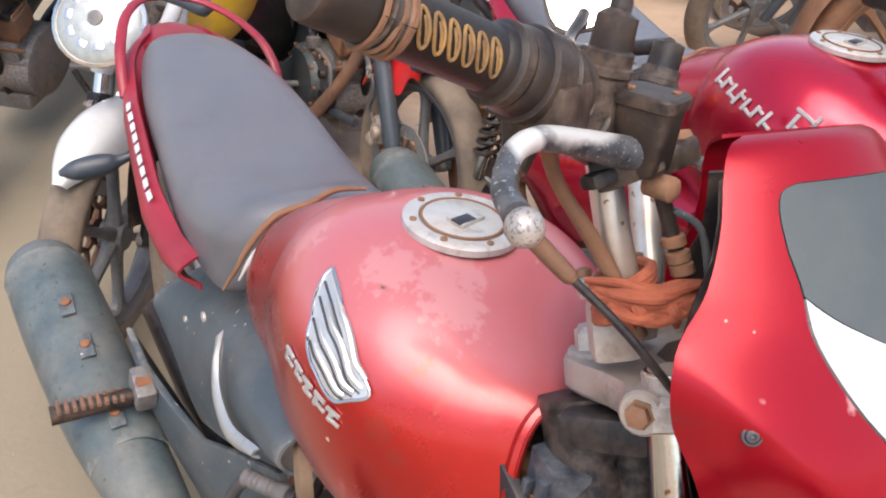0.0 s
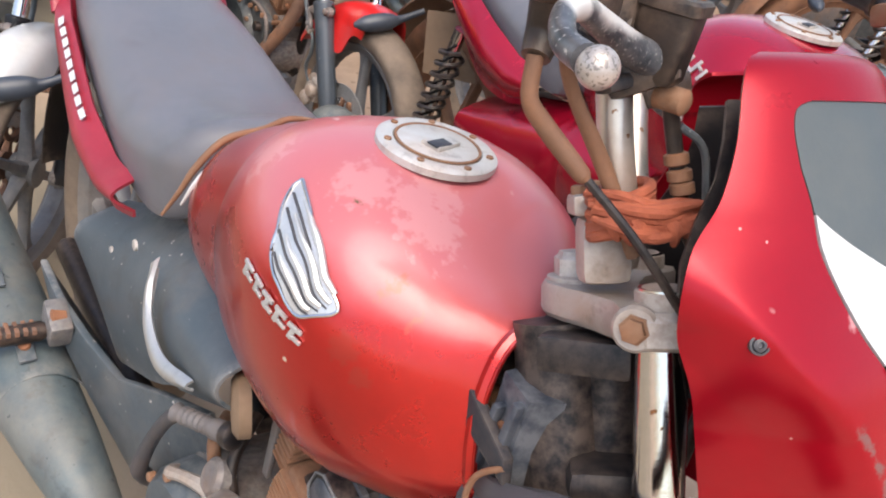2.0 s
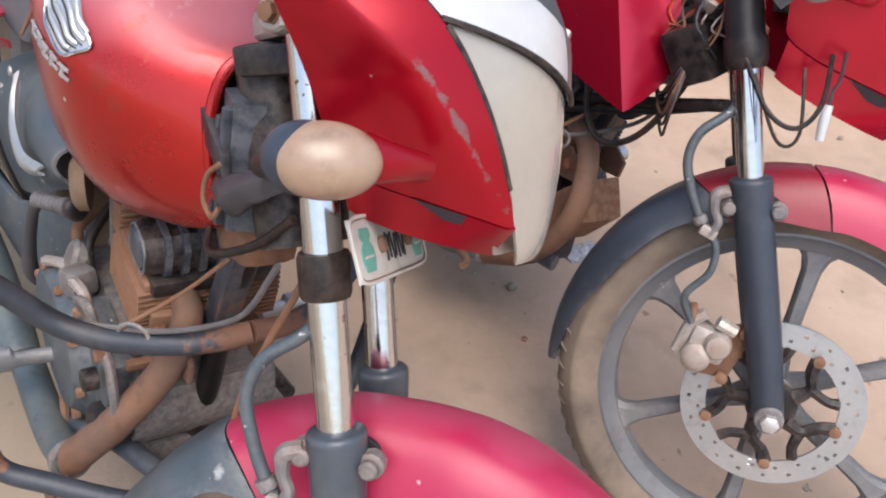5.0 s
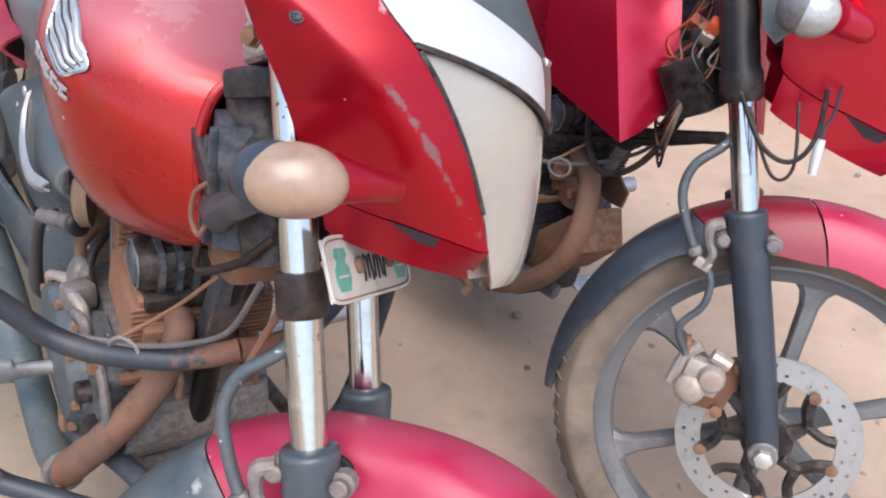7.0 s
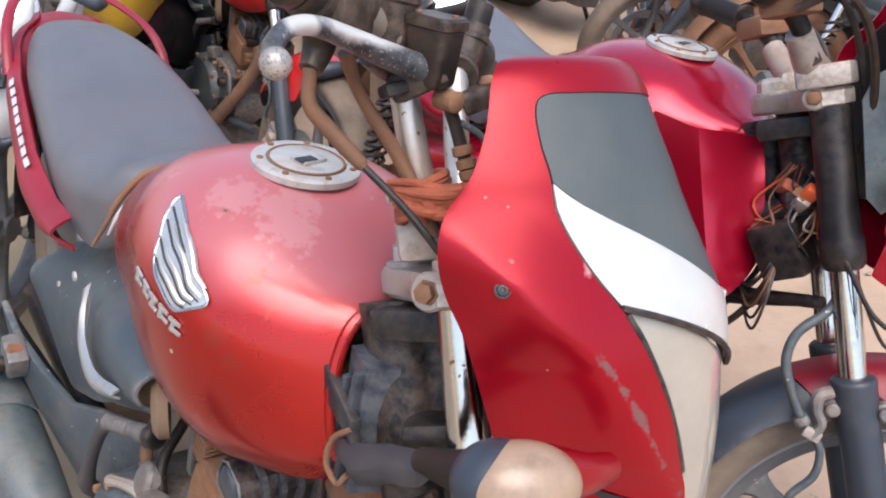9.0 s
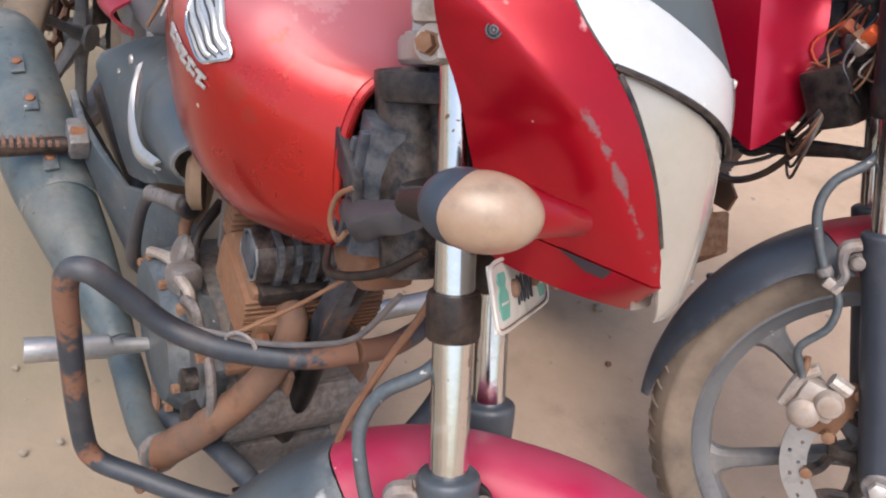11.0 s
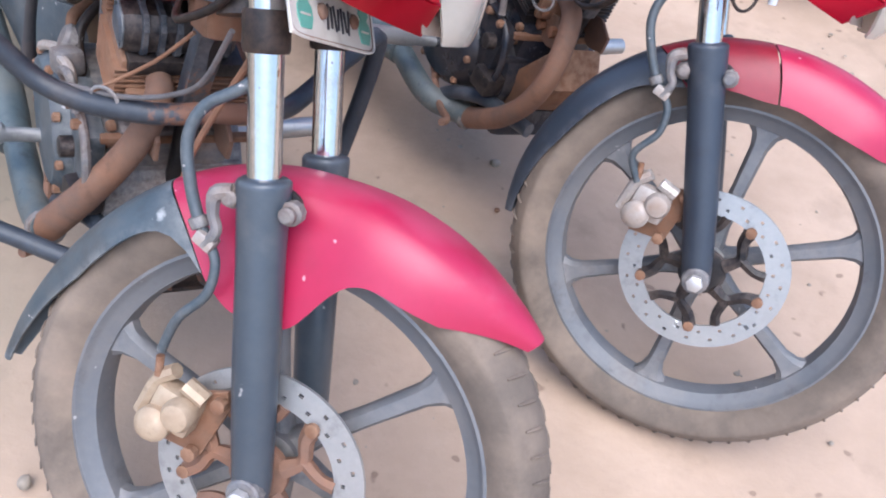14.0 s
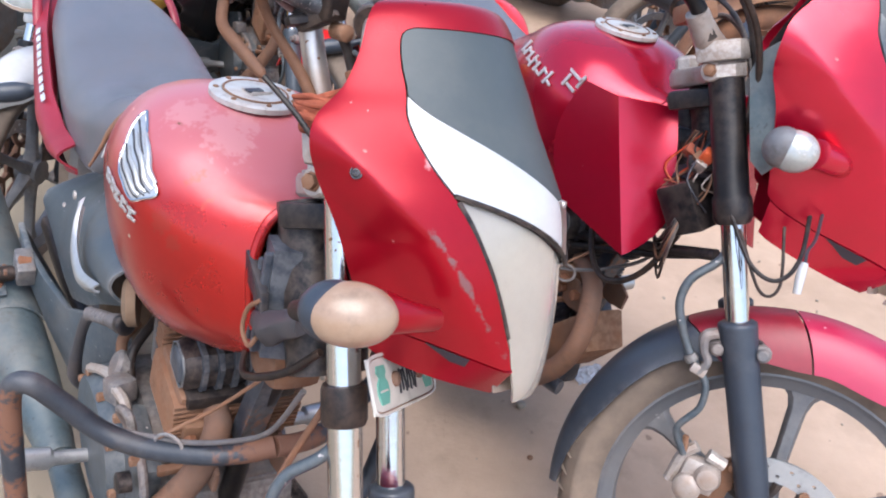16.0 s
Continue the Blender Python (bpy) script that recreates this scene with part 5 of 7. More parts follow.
    tl = part("tail_lamp", block((0.03, 0.09, 0.045), (-1.185, 0, -0.12), (0, -15, 0), 0.012), BRIGHT_RED, bike, at=m)
    for sgn in (-1, 1):
        part("rear_indicator", tube([(-1.10, sgn * 0.05, -0.26), (-1.11, sgn * 0.10, -0.285), (-1.115, sgn * 0.12, -0.292), (-1.12, sgn * 0.145, -0.298), (-1.125, sgn * 0.18, -0.305), (-1.13, sgn * 0.205, -0.31)], [0.007, 0.009, 0.017, 0.021, 0.018, 0.005], 14, 4), BLUEBLACK, tl, at=m)
    part("rear_fender", sheet(lambda u, v: (lambda a, s: (-0.97 + math.cos(a) * (0.345 - 0.02 * s * s), s * 0.06, -0.52 + math.sin(a) * (0.345 - 0.03 * s * s)))(radians(85 + 95 * u), 2 * v - 1), 20, 8, 0.003), o.get("flap", BLACK), bike, at=m)


def engine(bike, m, o):
    case = o.get("case", ALLOY)
    cover = o.get("case", GREY)
    # single cylinder with its fins, the ribbed cover lying across the top
    q = m @ pose(-0.150, -0.004, -0.385, 0, 13, 0)
    fin = o.get("fin", BROWN)
    cyl = part("cylinder", block((0.098, 0.154, 0.10), (0.0, 0, 0.0), bevel=0.008), fin, bike, "mud-caked finned cylinder", at=q)
    for k in range(10):
        part("fin", block((0.112 - 0.003 * max(0, k - 6), 0.168, 0.0034), (0.0, 0, -0.026 + 0.0070 * k), bevel=0.0012), fin, cyl, at=q)
    for k in range(8):
        part("fin", block((0.03, 0.13, 0.0038), (-0.066, -0.012, 0.028 + 0.0088 * k), bevel=0.0012), fin, cyl, at=q)
    part("cylinder_head", block((0.088, 0.14, 0.022), (0.012, 0, 0.045), bevel=0.006), BLACK, bike, at=q)
    part("head_web", block((0.012, 0.006, 0.10), (-0.088, -0.074, 0.035), (0, -10, 0), 0.002), KICK, cyl, at=q)
    hexa = [(-0.060, -0.020), (-0.054, 0.022), (-0.030, 0.040), (0.034, 0.040), (0.058, 0.020), (0.060, -0.020), (0.044, -0.036), (-0.046, -0.036)]

    def hex_ring(y, k):
        return [V(0.014 + x * k * 0.56, y, 0.078 + z * k * 0.72) for x, z in hexa]
    cov = part("rocker_cover", loft([hex_ring(-0.076, 0.70), hex_ring(-0.075, 0.82), hex_ring(-0.068, 0.94), hex_ring(0.052, 0.94), hex_ring(0.058, 0.75)]), BLACK, bike, "black ribbed rocker cover", at=q)
    part("end_cap", loft([hex_ring(-0.079, 0.60), hex_ring(-0.0775, 0.66), hex_ring(-0.072, 0.66)]), BLUEBLACK, cov, at=q)
    part("end_rim", tube([*hex_ring(-0.0765, 0.80), hex_ring(-0.0765, 0.80)[0]], 0.0016, 6, 1, False), GREY, cov, at=q)
    for k in range(6):
        y = -0.052 + 0.0195 * k
        part("rib", loft([hex_ring(y - 0.0042, 0.95), hex_ring(y - 0.0032, 1.07), hex_ring(y + 0.0032, 1.07), hex_ring(y + 0.0042, 0.95)]), GUARD, cov, at=q)
    part("exhaust_flange", block((0.016, 0.075, 0.040), (0.062, -0.034, -0.004), (0, 0, -6), 0.008), BROWN, cyl, at=q)
    for dy in (-0.028, 0.03):
        part("flange_nut", turned([(0, 0.008), (0.012, 0.008), (0.014, 0.005)], (0.066, -0.034 + dy, -0.004), (1, -0.1, 0), 6), RUSTSPOT, cyl, at=q)
    # crankcase
    cc = part("crankcase", loft([[V(-0.26 + a * math.cos(t), y, -0.55 + b * math.sin(t)) for t in (2 * math.pi * k / 32 for k in range(32))] for y, a, b in ((-0.095, 0.15, 0.10), (-0.09, 0.165, 0.112), (0.09, 0.165, 0.112), (0.095, 0.15, 0.10))]), case, bike, "grimy alloy crankcase", at=m)
    cv = part("clutch_cover", loft([[V(-0.285 + a * math.cos(t), y, -0.545 + b * math.sin(t)) for t in (2 * math.pi * k / 36 for k in range(36))] for y, a, b in ((-0.094, 0.128, 0.1), (-0.128, 0.122, 0.094), (-0.142, 0.108, 0.08), (-0.145, 0.06, 0.045))]), cover, cc, "blue-grey clutch cover", at=m)
    for k in range(9):
        a = 2 * math.pi * k / 9
        part("bolt", turned([(0, 0.007), (-0.008, 0.007), (-0.01, 0.004)], (-0.285 + 0.117 * math.cos(a), -0.132, -0.545 + 0.09 * math.sin(a)), (0, 1, 0), 6), BROWN, cv, at=m)
    part("oil_filler", turned([(0, 0.014), (-0.016, 0.014), (-0.018, 0.01)], (-0.112, -0.128, -0.478), (0, 1, 0), 10), BLACK, cv, at=m)
    part("front_cover", block((0.115, 0.03, 0.12), (-0.165, -0.105, -0.50), (0, 14, 0), 0.012), cover, cc, "blue-grey front cover", at=m)
    for dx, dz in ((-0.05, 0.05), (0.045, 0.055), (0.05, -0.045), (-0.04, -0.055), (0.0, 0.058)):
        part("bolt", turned([(0, 0.0075), (-0.010, 0.0075), (-0.012, 0.005)], (-0.155 + dx, -0.120, -0.50 + dz), (0, 1, 0), 6), BROWN, cc, at=m)
    part("cover_rim", tube([(-0.21, -0.116, -0.44), (-0.16, -0.121, -0.432), (-0.10, -0.118, -0.45), (-0.085, -0.116, -0.51), (-0.11, -0.116, -0.565), (-0.17, -0.118, -0.575)], 0.006, 8, 4), case, cc, at=m)
    part("side_boss", block((0.05, 0.04, 0.04), (-0.115, -0.115, -0.555), (0, 10, 12), 0.008), BLACK, cc, at=m)
    part("side_boss", block((0.035, 0.035, 0.035), (-0.235, -0.118, -0.425), (0, -8, 20), 0.008), case, cc, at=m)
    part("lower_rail", tube([(-0.02, -0.06, -0.60), (-0.12, -0.10, -0.60), (-0.18, -0.125, -0.62), (-0.24, -0.13, -0.66)], 0.014, 10, 4), BLUEBLACK, bike, at=m)
    part("sump", block((0.2, 0.14, 0.06), (-0.22, 0, -0.65), bevel=0.015), case, cc, at=m)
    part("front_case", block((0.08, 0.15, 0.13), (-0.145, -0.005, -0.50), (0, 12, 0), 0.02), case, cc, at=m)
    for k in range(5):
        part("bolt", turned([(0, 0.008), (0.008, 0.008), (0.010, 0.005)], (-0.115 - 0.006 * k, -0.080, -0.45 - 0.028 * k), (0.2, -1, 0), 6), BROWN, cc, at=m)
    part("case_rib", block((0.012, 0.19, 0.012), (-0.10, -0.005, -0.46), (0, 12, 0), 0.004), BROWN, cc, at=m)
    part("case_rib", block((0.012, 0.19, 0.012), (-0.11, -0.005, -0.51), (0, 12, 0), 0.004), case, cc, at=m)
    part("carburettor", block((0.09, 0.07, 0.08), (-0.21, -0.01, -0.36), bevel=0.02), case, bike, at=m)
    part("intake_pipe", tube([(-0.15, 0, -0.36), (-0.22, 0, -0.35), (-0.3, 0, -0.34)], 0.025, 12), RUBBER, bike, at=m)
    # exhaust
    header = o.get("header", [(-0.092, -0.036, -0.372), (-0.068, -0.040, -0.376), (-0.056, -0.050, -0.400), (-0.060, -0.062, -0.435), (-0.073, -0.083, -0.482), (-0.100, -0.116, -0.548), (-0.150, -0.155, -0.635)])
    part("exhaust_header", tube(header, [0.016, 0.017, 0.0175, 0.018, 0.019, 0.0205, 0.0225], 16, 6), RUST, bike, "rusty mud-caked header pipe", at=m)
    a = V(*header[-1])
    part("link_pipe", tube([a + V(0.012, 0.002, 0.009), a.lerp(V(-0.25, -0.16, -0.66), 0.35) + V(0, 0, -0.003), (-0.25, -0.16, -0.66), (-0.42, -0.165, -0.645)], [0.0222, 0.0228, 0.023, 0.023], 16, 6), MUFFLER, bike, "grey link pipe", at=m)
    part("pipe_clamp", turned([(-0.008, 0.0235), (-0.007, 0.026), (0.007, 0.026), (0.008, 0.0235)], a, V(-0.25, -0.16, -0.66) - a, 16), ALLOY, bike, at=m)
    md = V(0, 0, o.get("muffler_drop", 0.0))
    mu = part("muffler", tube([V(*p) + md * min(1.0, (-0.38 - p[0]) * 4) for p in [(-0.38, -0.168, -0.648), (-0.46, -0.178, -0.628), (-0.56, -0.2, -0.588), (-0.72, -0.228, -0.55), (-0.92, -0.25, -0.51), (-1.06, -0.262, -0.475), (-1.1, -0.265, -0.466)]], [0.026, 0.036, 0.05, 0.063, 0.068, 0.067, 0.052], 20, 5), MUFFLER, bike, "blue-grey muffler with a rivetted heat shield", at=m)
    part("heat_shield", sheet(lambda u, v: (lambda a: (-0.62 - 0.42 * u, -0.21 - 0.05 * u + (0.062 + 0.01 * u) * math.cos(a), -0.574 + 0.096 * u + (0.062 + 0.01 * u) * math.sin(a) + md.z))(radians(25 + 150 * v)), 16, 12, 0.003), MUFFLER, mu, at=m)
    for x, y, z in ((-0.803, -0.240, -0.463), (-0.895, -0.252, -0.4385), (-0.665, -0.225, -0.497)):
        pl = part("shield_tab", block((0.05, 0.022, 0.005), (x, y, z + md.z), (8, 13, 0), 0.002), GREY, mu, at=m)
        part("shield_rivet", turned([(0, 0.008), (0.004, 0.008), (0.006, 0.005)], (x, y, z + 0.002 + md.z), (0.2, -0.24, 1), 8), RUSTSPOT, pl, at=m)


def engine_clutter(bike, m, o):
    """Cables, hoses and brackets in the open space ahead of the engine."""
    part("clutch_cable", tube([(-0.085, -0.155, -0.372), (-0.052, -0.120, -0.364), (-0.02, -0.088, -0.354), (0.02, -0.052, -0.328), (0.06, -0.03, -0.288), (0.10, -0.02, -0.21)], 0.0032, 8, 6), KICK, bike, "dusty cable along the guard", at=m)
    part("thin_rod", tube([(-0.045, -0.118, -0.36), (-0.02, -0.062, -0.31), (0.012, -0.03, -0.256)], 0.0024, 8, 3), BROWN, bike, at=m)
    part("cable_ring", tube([V(-0.035 + 0.012 * math.cos(q), -0.108 + 0.012 * math.cos(q), -0.366 + 0.015 * math.sin(q)) for q in [k * math.pi / 8 for k in range(17)]], 0.0024, 6, 1), ALLOY, bike, at=m)
    part("frame_gusset", slab([(-0.014, -0.235), (0.016, -0.235), (-0.022, -0.33), (-0.046, -0.395), (-0.078, -0.395)], 0.03, pose(0, -0.006, 0), 0.003), GUARD, bike, "dark frame gusset", at=m)
    if o.get("guard"):
        part("belly_flap", block((0.10, 0.15, 0.006), (-0.05, -0.0, -0.655), (0, -18, 0), 0.002), RUBBER, bike, "dark flexible mud flap", at=m)
    for y in (-0.045, 0.045):
        part("engine_mount", slab([(-0.125, -0.415), (-0.07, -0.405), (-0.035, -0.425), (-0.04, -0.455), (-0.075, -0.462), (-0.125, -0.455)], 0.006, pose(0, y, 0), 0.0015), RUST, bike, "rusty engine mount plate", at=m)
    for x, z in ((-0.06, -0.43), (-0.10, -0.435)):
        part("mount_nut", turned([(0, 0.010), (-0.012, 0.010), (-0.014, 0.006)], (x, -0.047, z), (0, 1, 0), 6), RUSTSPOT, bike, at=m)
    part("cover_bracket", tube([(-0.16, -0.122, -0.43), (-0.16, -0.135, -0.40), (-0.12, -0.132, -0.385), (-0.115, -0.125, -0.43)], 0.006, 8, 4), ALLOY, bike, at=m)
    part("clutch_arm", tube([(-0.36, -0.118, -0.475), (-0.345, -0.134, -0.462), (-0.318, -0.130, -0.446), (-0.285, -0.118, -0.437), (-0.262, -0.112, -0.448)], [0.006, 0.008, 0.007, 0.009, 0.006], 8, 4), CASTING, bike, "dusty cast clutch arm", at=m)
    part("cable_bracket", tube([(-0.240, -0.118, -0.452), (-0.238, -0.124, -0.425), (-0.222, -0.126, -0.416), (-0.198, -0.120, -0.420), (-0.192, -0.116, -0.448), (-0.205, -0.114, -0.462)], [0.005, 0.006, 0.007, 0.007, 0.006, 0.005], 8, 4), CASTING, bike, "bent alloy cable bracket", at=m)
    part("oil_boss", turned([(0, 0.022), (-0.016, 0.022), (-0.021, 0.017), (-0.022, 0.005)], (-0.275, -0.10, -0.420), (0.1, 1, -0.4), 18), ALLOY, bike, at=m)
    part("breather_hose", tube([(-0.30, -0.06, -0.36), (-0.275, -0.095, -0.395), (-0.25, -0.10, -0.43), (-0.245, -0.09, -0.47)], 0.007, 10, 5), RUBBER, bike, at=m)
    part("breather_hose", tube([(-0.34, -0.075, -0.39), (-0.315, -0.10, -0.40), (-0.305, -0.10, -0.43)], 0.008, 10, 5), BROWN, bike, at=m)
    part("frame_cover", loft([[V(x, y, z) for x, y in ((0.005, -0.04), (0.04, -0.046), (0.05, -0.02), (0.005, -0.02))] for z in (-0.205, -0.20, -0.09, -0.08)]), BLUEBLACK, bike, "dark blue-black cover beside the steering head", at=m)
    part("cover_rib", block((0.008, 0.010, 0.12), (0.03, -0.048, -0.145), (0, 4, 0), 0.003), BLUEBLACK, bike, at=m)
    part("cover_rib", block((0.007, 0.010, 0.10), (0.012, -0.046, -0.15), (0, 4, 0), 0.003), BLUEBLACK, bike, at=m)
    for z in (-0.115, -0.14, -0.165, -0.19):
        part("cover_screw", turned([(0, 0.003), (0.002, 0.003), (0.0025, 0.001)], (0.021, -0.0435, z), (0, -1, 0), 8), RUSTSPOT, bike, at=m)
    part("cover_blade", slab([(-0.01, -0.10), (0.045, -0.125), (0.05, -0.145), (-0.01, -0.13)], 0.01, pose(0, -0.052, 0), 0.003), COVER, bike, at=m)
    part("cable_loop", tube([(-0.015, -0.04, -0.225), (0.015, -0.052, -0.238), (0.05, -0.05, -0.222), (0.09, -0.035, -0.19), (0.12, -0.02, -0.15)], [0.003, 0.0042, 0.0045, 0.0045, 0.004], 10, 5), RUBBER, bike, "dusty cable loop", at=m)
    boot = loft([[V(x, -0.05 + h * math.cos(a) * 0.6, z - 0.018 + 0.72 * h * math.sin(a) + 0.003 * math.sin(3 * a + 40 * x)) for a in (2 * math.pi * k / 14 for k in range(14))] for x, z, h in ((0.022, -0.148, 0.008), (0.03, -0.145, 0.014), (0.05, -0.140, 0.019), (0.065, -0.136, 0.027), (0.085, -0.122, 0.025), (0.10, -0.110, 0.020), (0.125, -0.094, 0.021), (0.14, -0.085, 0.018))])
    part("rubber_boot", boot, GREYRUBBER, bike, "crumpled grey rubber boot", at=m)
    part("hook_wire", tube([(0.045, -0.055, -0.132), (0.03, -0.062, -0.15), (0.028, -0.064, -0.175), (0.045, -0.062, -0.185), (0.052, -0.058, -0.172)], 0.0026, 8, 4), BROWN, bike, at=m)


def frame_parts(bike, m, o):
    if o.get("hero"):
        engine_clutter(bike, m, o)
    part("down_tube", tube([(0.0, 0, -0.12), (-0.004, 0, -0.245), (-0.066, 0, -0.39), (-0.095, 0, -0.5), (-0.14, 0, -0.64)], 0.015, 12, 4), BLACK, bike, at=m)
    part("backbone", tube([(-0.02, 0, -0.1), (-0.2, 0, -0.15), (-0.5, 0, -0.22), (-0.9, 0, -0.18)], 0.022, 12, 4), BLACK, bike, at=m)
    part("steering_head", tube([(0.0, 0, -0.045), (0.085, 0, -0.2)], 0.032, 14), BLACK, bike, at=m)
    part("gusset_box", block((0.08, 0.06, 0.14), (-0.005, 0, -0.19), (0, -12, 0), 0.015), o.get("head", COVER), bike, "muddy cover beside the steering head", at=m)
    for s in (-1, 1):
        part("rear_rail", tube([(-0.45, s * 0.07, -0.23), (-0.8, s * 0.09, -0.2), (-1.1, s * 0.08, -0.15)], 0.013, 10), BLACK, bike, at=m)
        part("swing_arm", tube([(-0.5, s * 0.07, -0.58), (-0.75, s * 0.095, -0.55), (-0.98, s * 0.1, -0.53)], 0.02, 10), BLACK, bike, at=m)
        if o.get("shock", True):
          sh = part("shock_absorber", tube([(-0.92, s * 0.125, -0.5), (-0.84, s * 0.12, -0.22)], 0.014, 10), CHROME, bike, at=m)
          sp = bmesh.new()
          tube([V(-0.905 + 0.055 * k / 40 + 0.026 * math.cos(k * 1.0), s * 0.124 + 0.026 * math.sin(k * 1.0), -0.45 + 0.17 * k / 40) for k in range(45)], 0.005, 6, 2, True, sp)
          part("spring", sp, BLACK, sh, at=m)

        def panel(u, v):
            x = -0.255 - 0.50 * u
            zt = float(np.interp(-x, [0.255, 0.33, 0.45, 0.62, 0.76], [-0.25, -0.25, -0.235, -0.285, -0.345]))
            zb = float(np.interp(-x, [0.255, 0.38, 0.48, 0.6, 0.76], [-0.305, -0.375, -0.435, -0.49, -0.41]))
            crease = 0.007 * math.exp(-((u - 0.42 + 0.1 * v) / 0.03) ** 2)
            return (x, s * (0.062 + 0.048 * min(1.0, v * 5) + 0.022 * math.sin(math.pi * v) + 0.010 * u - crease), zt + 0.012 - 0.012 * min(1.0, v * 5) + (zb - zt) * v)
        sp = part("side_panel", sheet(panel, 30, 12, 0.004, flip=s < 0), o.get("side", GREY), bike, o.get("side_label", "scratched grey side panel"), at=m)
        if s < 0 and o.get("side", GREY) is GREY:
            def blade(u, v):
                p = V(*spline([(-0.440, -0.134, -0.238), (-0.428, -0.142, -0.268), (-0.405, -0.147, -0.300), (-0.362, -0.146, -0.318), (-0.305, -0.136, -0.306)], 8)[int(round(u * 32))])
                w = 0.007 + 0.021 * math.sin(math.pi * min(1.0, 0.08 + u * 0.92)) ** 0.8
                return (p.x + 0.2 * w * (v - 0.5), p.y - 0.007 * math.sin(math.pi * v), p.z - w * (v - 0.3))
            part("panel_trim", sheet(blade, 32, 6, 0.003), STEEL, sp, "worn silver trim blade", at=m)
            for dx, dz in ((-0.62, -0.33), (-0.53, -0.27)):
                part("panel_screw", turned([(0, 0.007), (0.003, 0.007), (0.004, 0.004)], (dx, -0.131, dz), (0, -1, 0), 10), SILVER, sp, at=m)
        # rear peg on its hanger
        hb = slab([(-0.797, -0.44), (-0.745, -0.462), (-0.68, -0.487), (-0.60, -0.545), (-0.50, -0.60), (-0.38, -0.60), (-0.34, -0.48), (-0.37, -0.41), (-0.46, -0.44), (-0.54, -0.475), (-0.62, -0.458), (-0.69, -0.438)], 0.012, None, 0.004)
        for v in hb.verts:
            v.co.y += s * (0.176 - 0.30 * (v.co.x + 0.68) * (v.co.x > -0.68))
        hang = part("peg_hanger", hb, GREY, bike, "blue-grey alloy peg hanger", at=m)
        part("peg_block", block((0.055, 0.03, 0.04), (-0.665, s * 0.185, -0.462), (0, 20, 0), 0.006), ALLOY, hang, at=m)
        part("rear_peg", tube([(-0.665, s * 0.18, -0.472), (-0.665, s * 0.2, -0.472), (-0.667, s * 0.205, -0.474), (-0.669, s * 0.31, -0.48)], [0.010, 0.011, 0.0140, 0.0140], 10, 2, False), RUBBER, hang, "rusty folding peg", at=m)
        for k in range(9):
            part("peg_rib", block((0.027, 0.0055, 0.008), (-0.667, s * (0.215 + 0.0105 * k), -0.4665), bevel=0.001), RUST, hang, at=m)
        part("peg_bolt", turned([(0, 0.014), (0.018, 0.014), (0.02, 0.009)], (-0.66, s * 0.178, -0.455), (0, s, 0.2), 8), RUSTSPOT, hang, at=m)
        part("foot_peg", tube([(-0.29, s * 0.14, -0.575), (-0.29, s * 0.19, -0.572), (-0.292, s * 0.195, -0.571), (-0.297, s * 0.295, -0.565)], [0.01, 0.011, 0.0165, 0.0165], 14, 2, False), STEEL, bike, "worn dusty metal foot peg", at=m)
    part("rear_hugger", block((0.2, 0.1, 0.14), (-0.62, 0, -0.36), bevel=0.03), BLACK, bike, at=m)
    part("chain_guard", block((0.42, 0.03, 0.06), (-0.72, 0.11, -0.5), (0, 4, 0), 0.01), BLACK, bike, at=m)
    part("brake_pedal", tube([(-0.3, -0.13, -0.63), (-0.2, -0.15, -0.655), (-0.12, -0.17, -0.64), (-0.10, -0.19, -0.635)], 0.007, 8), RUST, bike, at=m)
    kick = part("kick_lever", tube([(-0.44, -0.125, -0.56), (-0.42, -0.143, -0.52), (-0.385, -0.146, -0.45), (-0.345, -0.146, -0.385), (-0.326, -0.142, -0.360)], [0.011, 0.011, 0.0085, 0.008, 0.009], 10), GREYRUBBER, bike, "dusty kick-start lever", at=m)
    a, e = V(-0.326, -0.142, -0.358), V(-0.246, -0.115, -0.331)
    prof = [(0, 0.011)] + [(0.008 + 0.0045 * k, 0.0086 + 0.0016 * (k % 2)) for k in range(12)] + [(0.062, 0.009), (0.063, 0.0115), (0.078, 0.0115), (0.080, 0.009)]
    part("kick_rubber", turned(prof, a, e - a, 18), KICK, kick, "ribbed grey kick pedal", at=m)
    part("kick_cap", turned([(0.080, 0.0135), (0.083, 0.0145), (0.092, 0.0145), (0.094, 0.012), (0.0945, 0.006)], a, e - a, 18), BLACK, kick, "black end cap", at=m)
    part("rubber_pad", turned([(0, 0.034), (-0.012, 0.034), (-0.018, 0.026), (-0.019, 0.004)], (-0.252, -0.098, -0.300), (0.35, 1, 0.1), 22), TAN, bike, "round dusty rubber pad", at=m)
    part("side_stand", tube([(-0.35, 0.12, -0.62), (-0.33, 0.24, -0.80)], 0.012, 8), BLACK, bike, at=m)


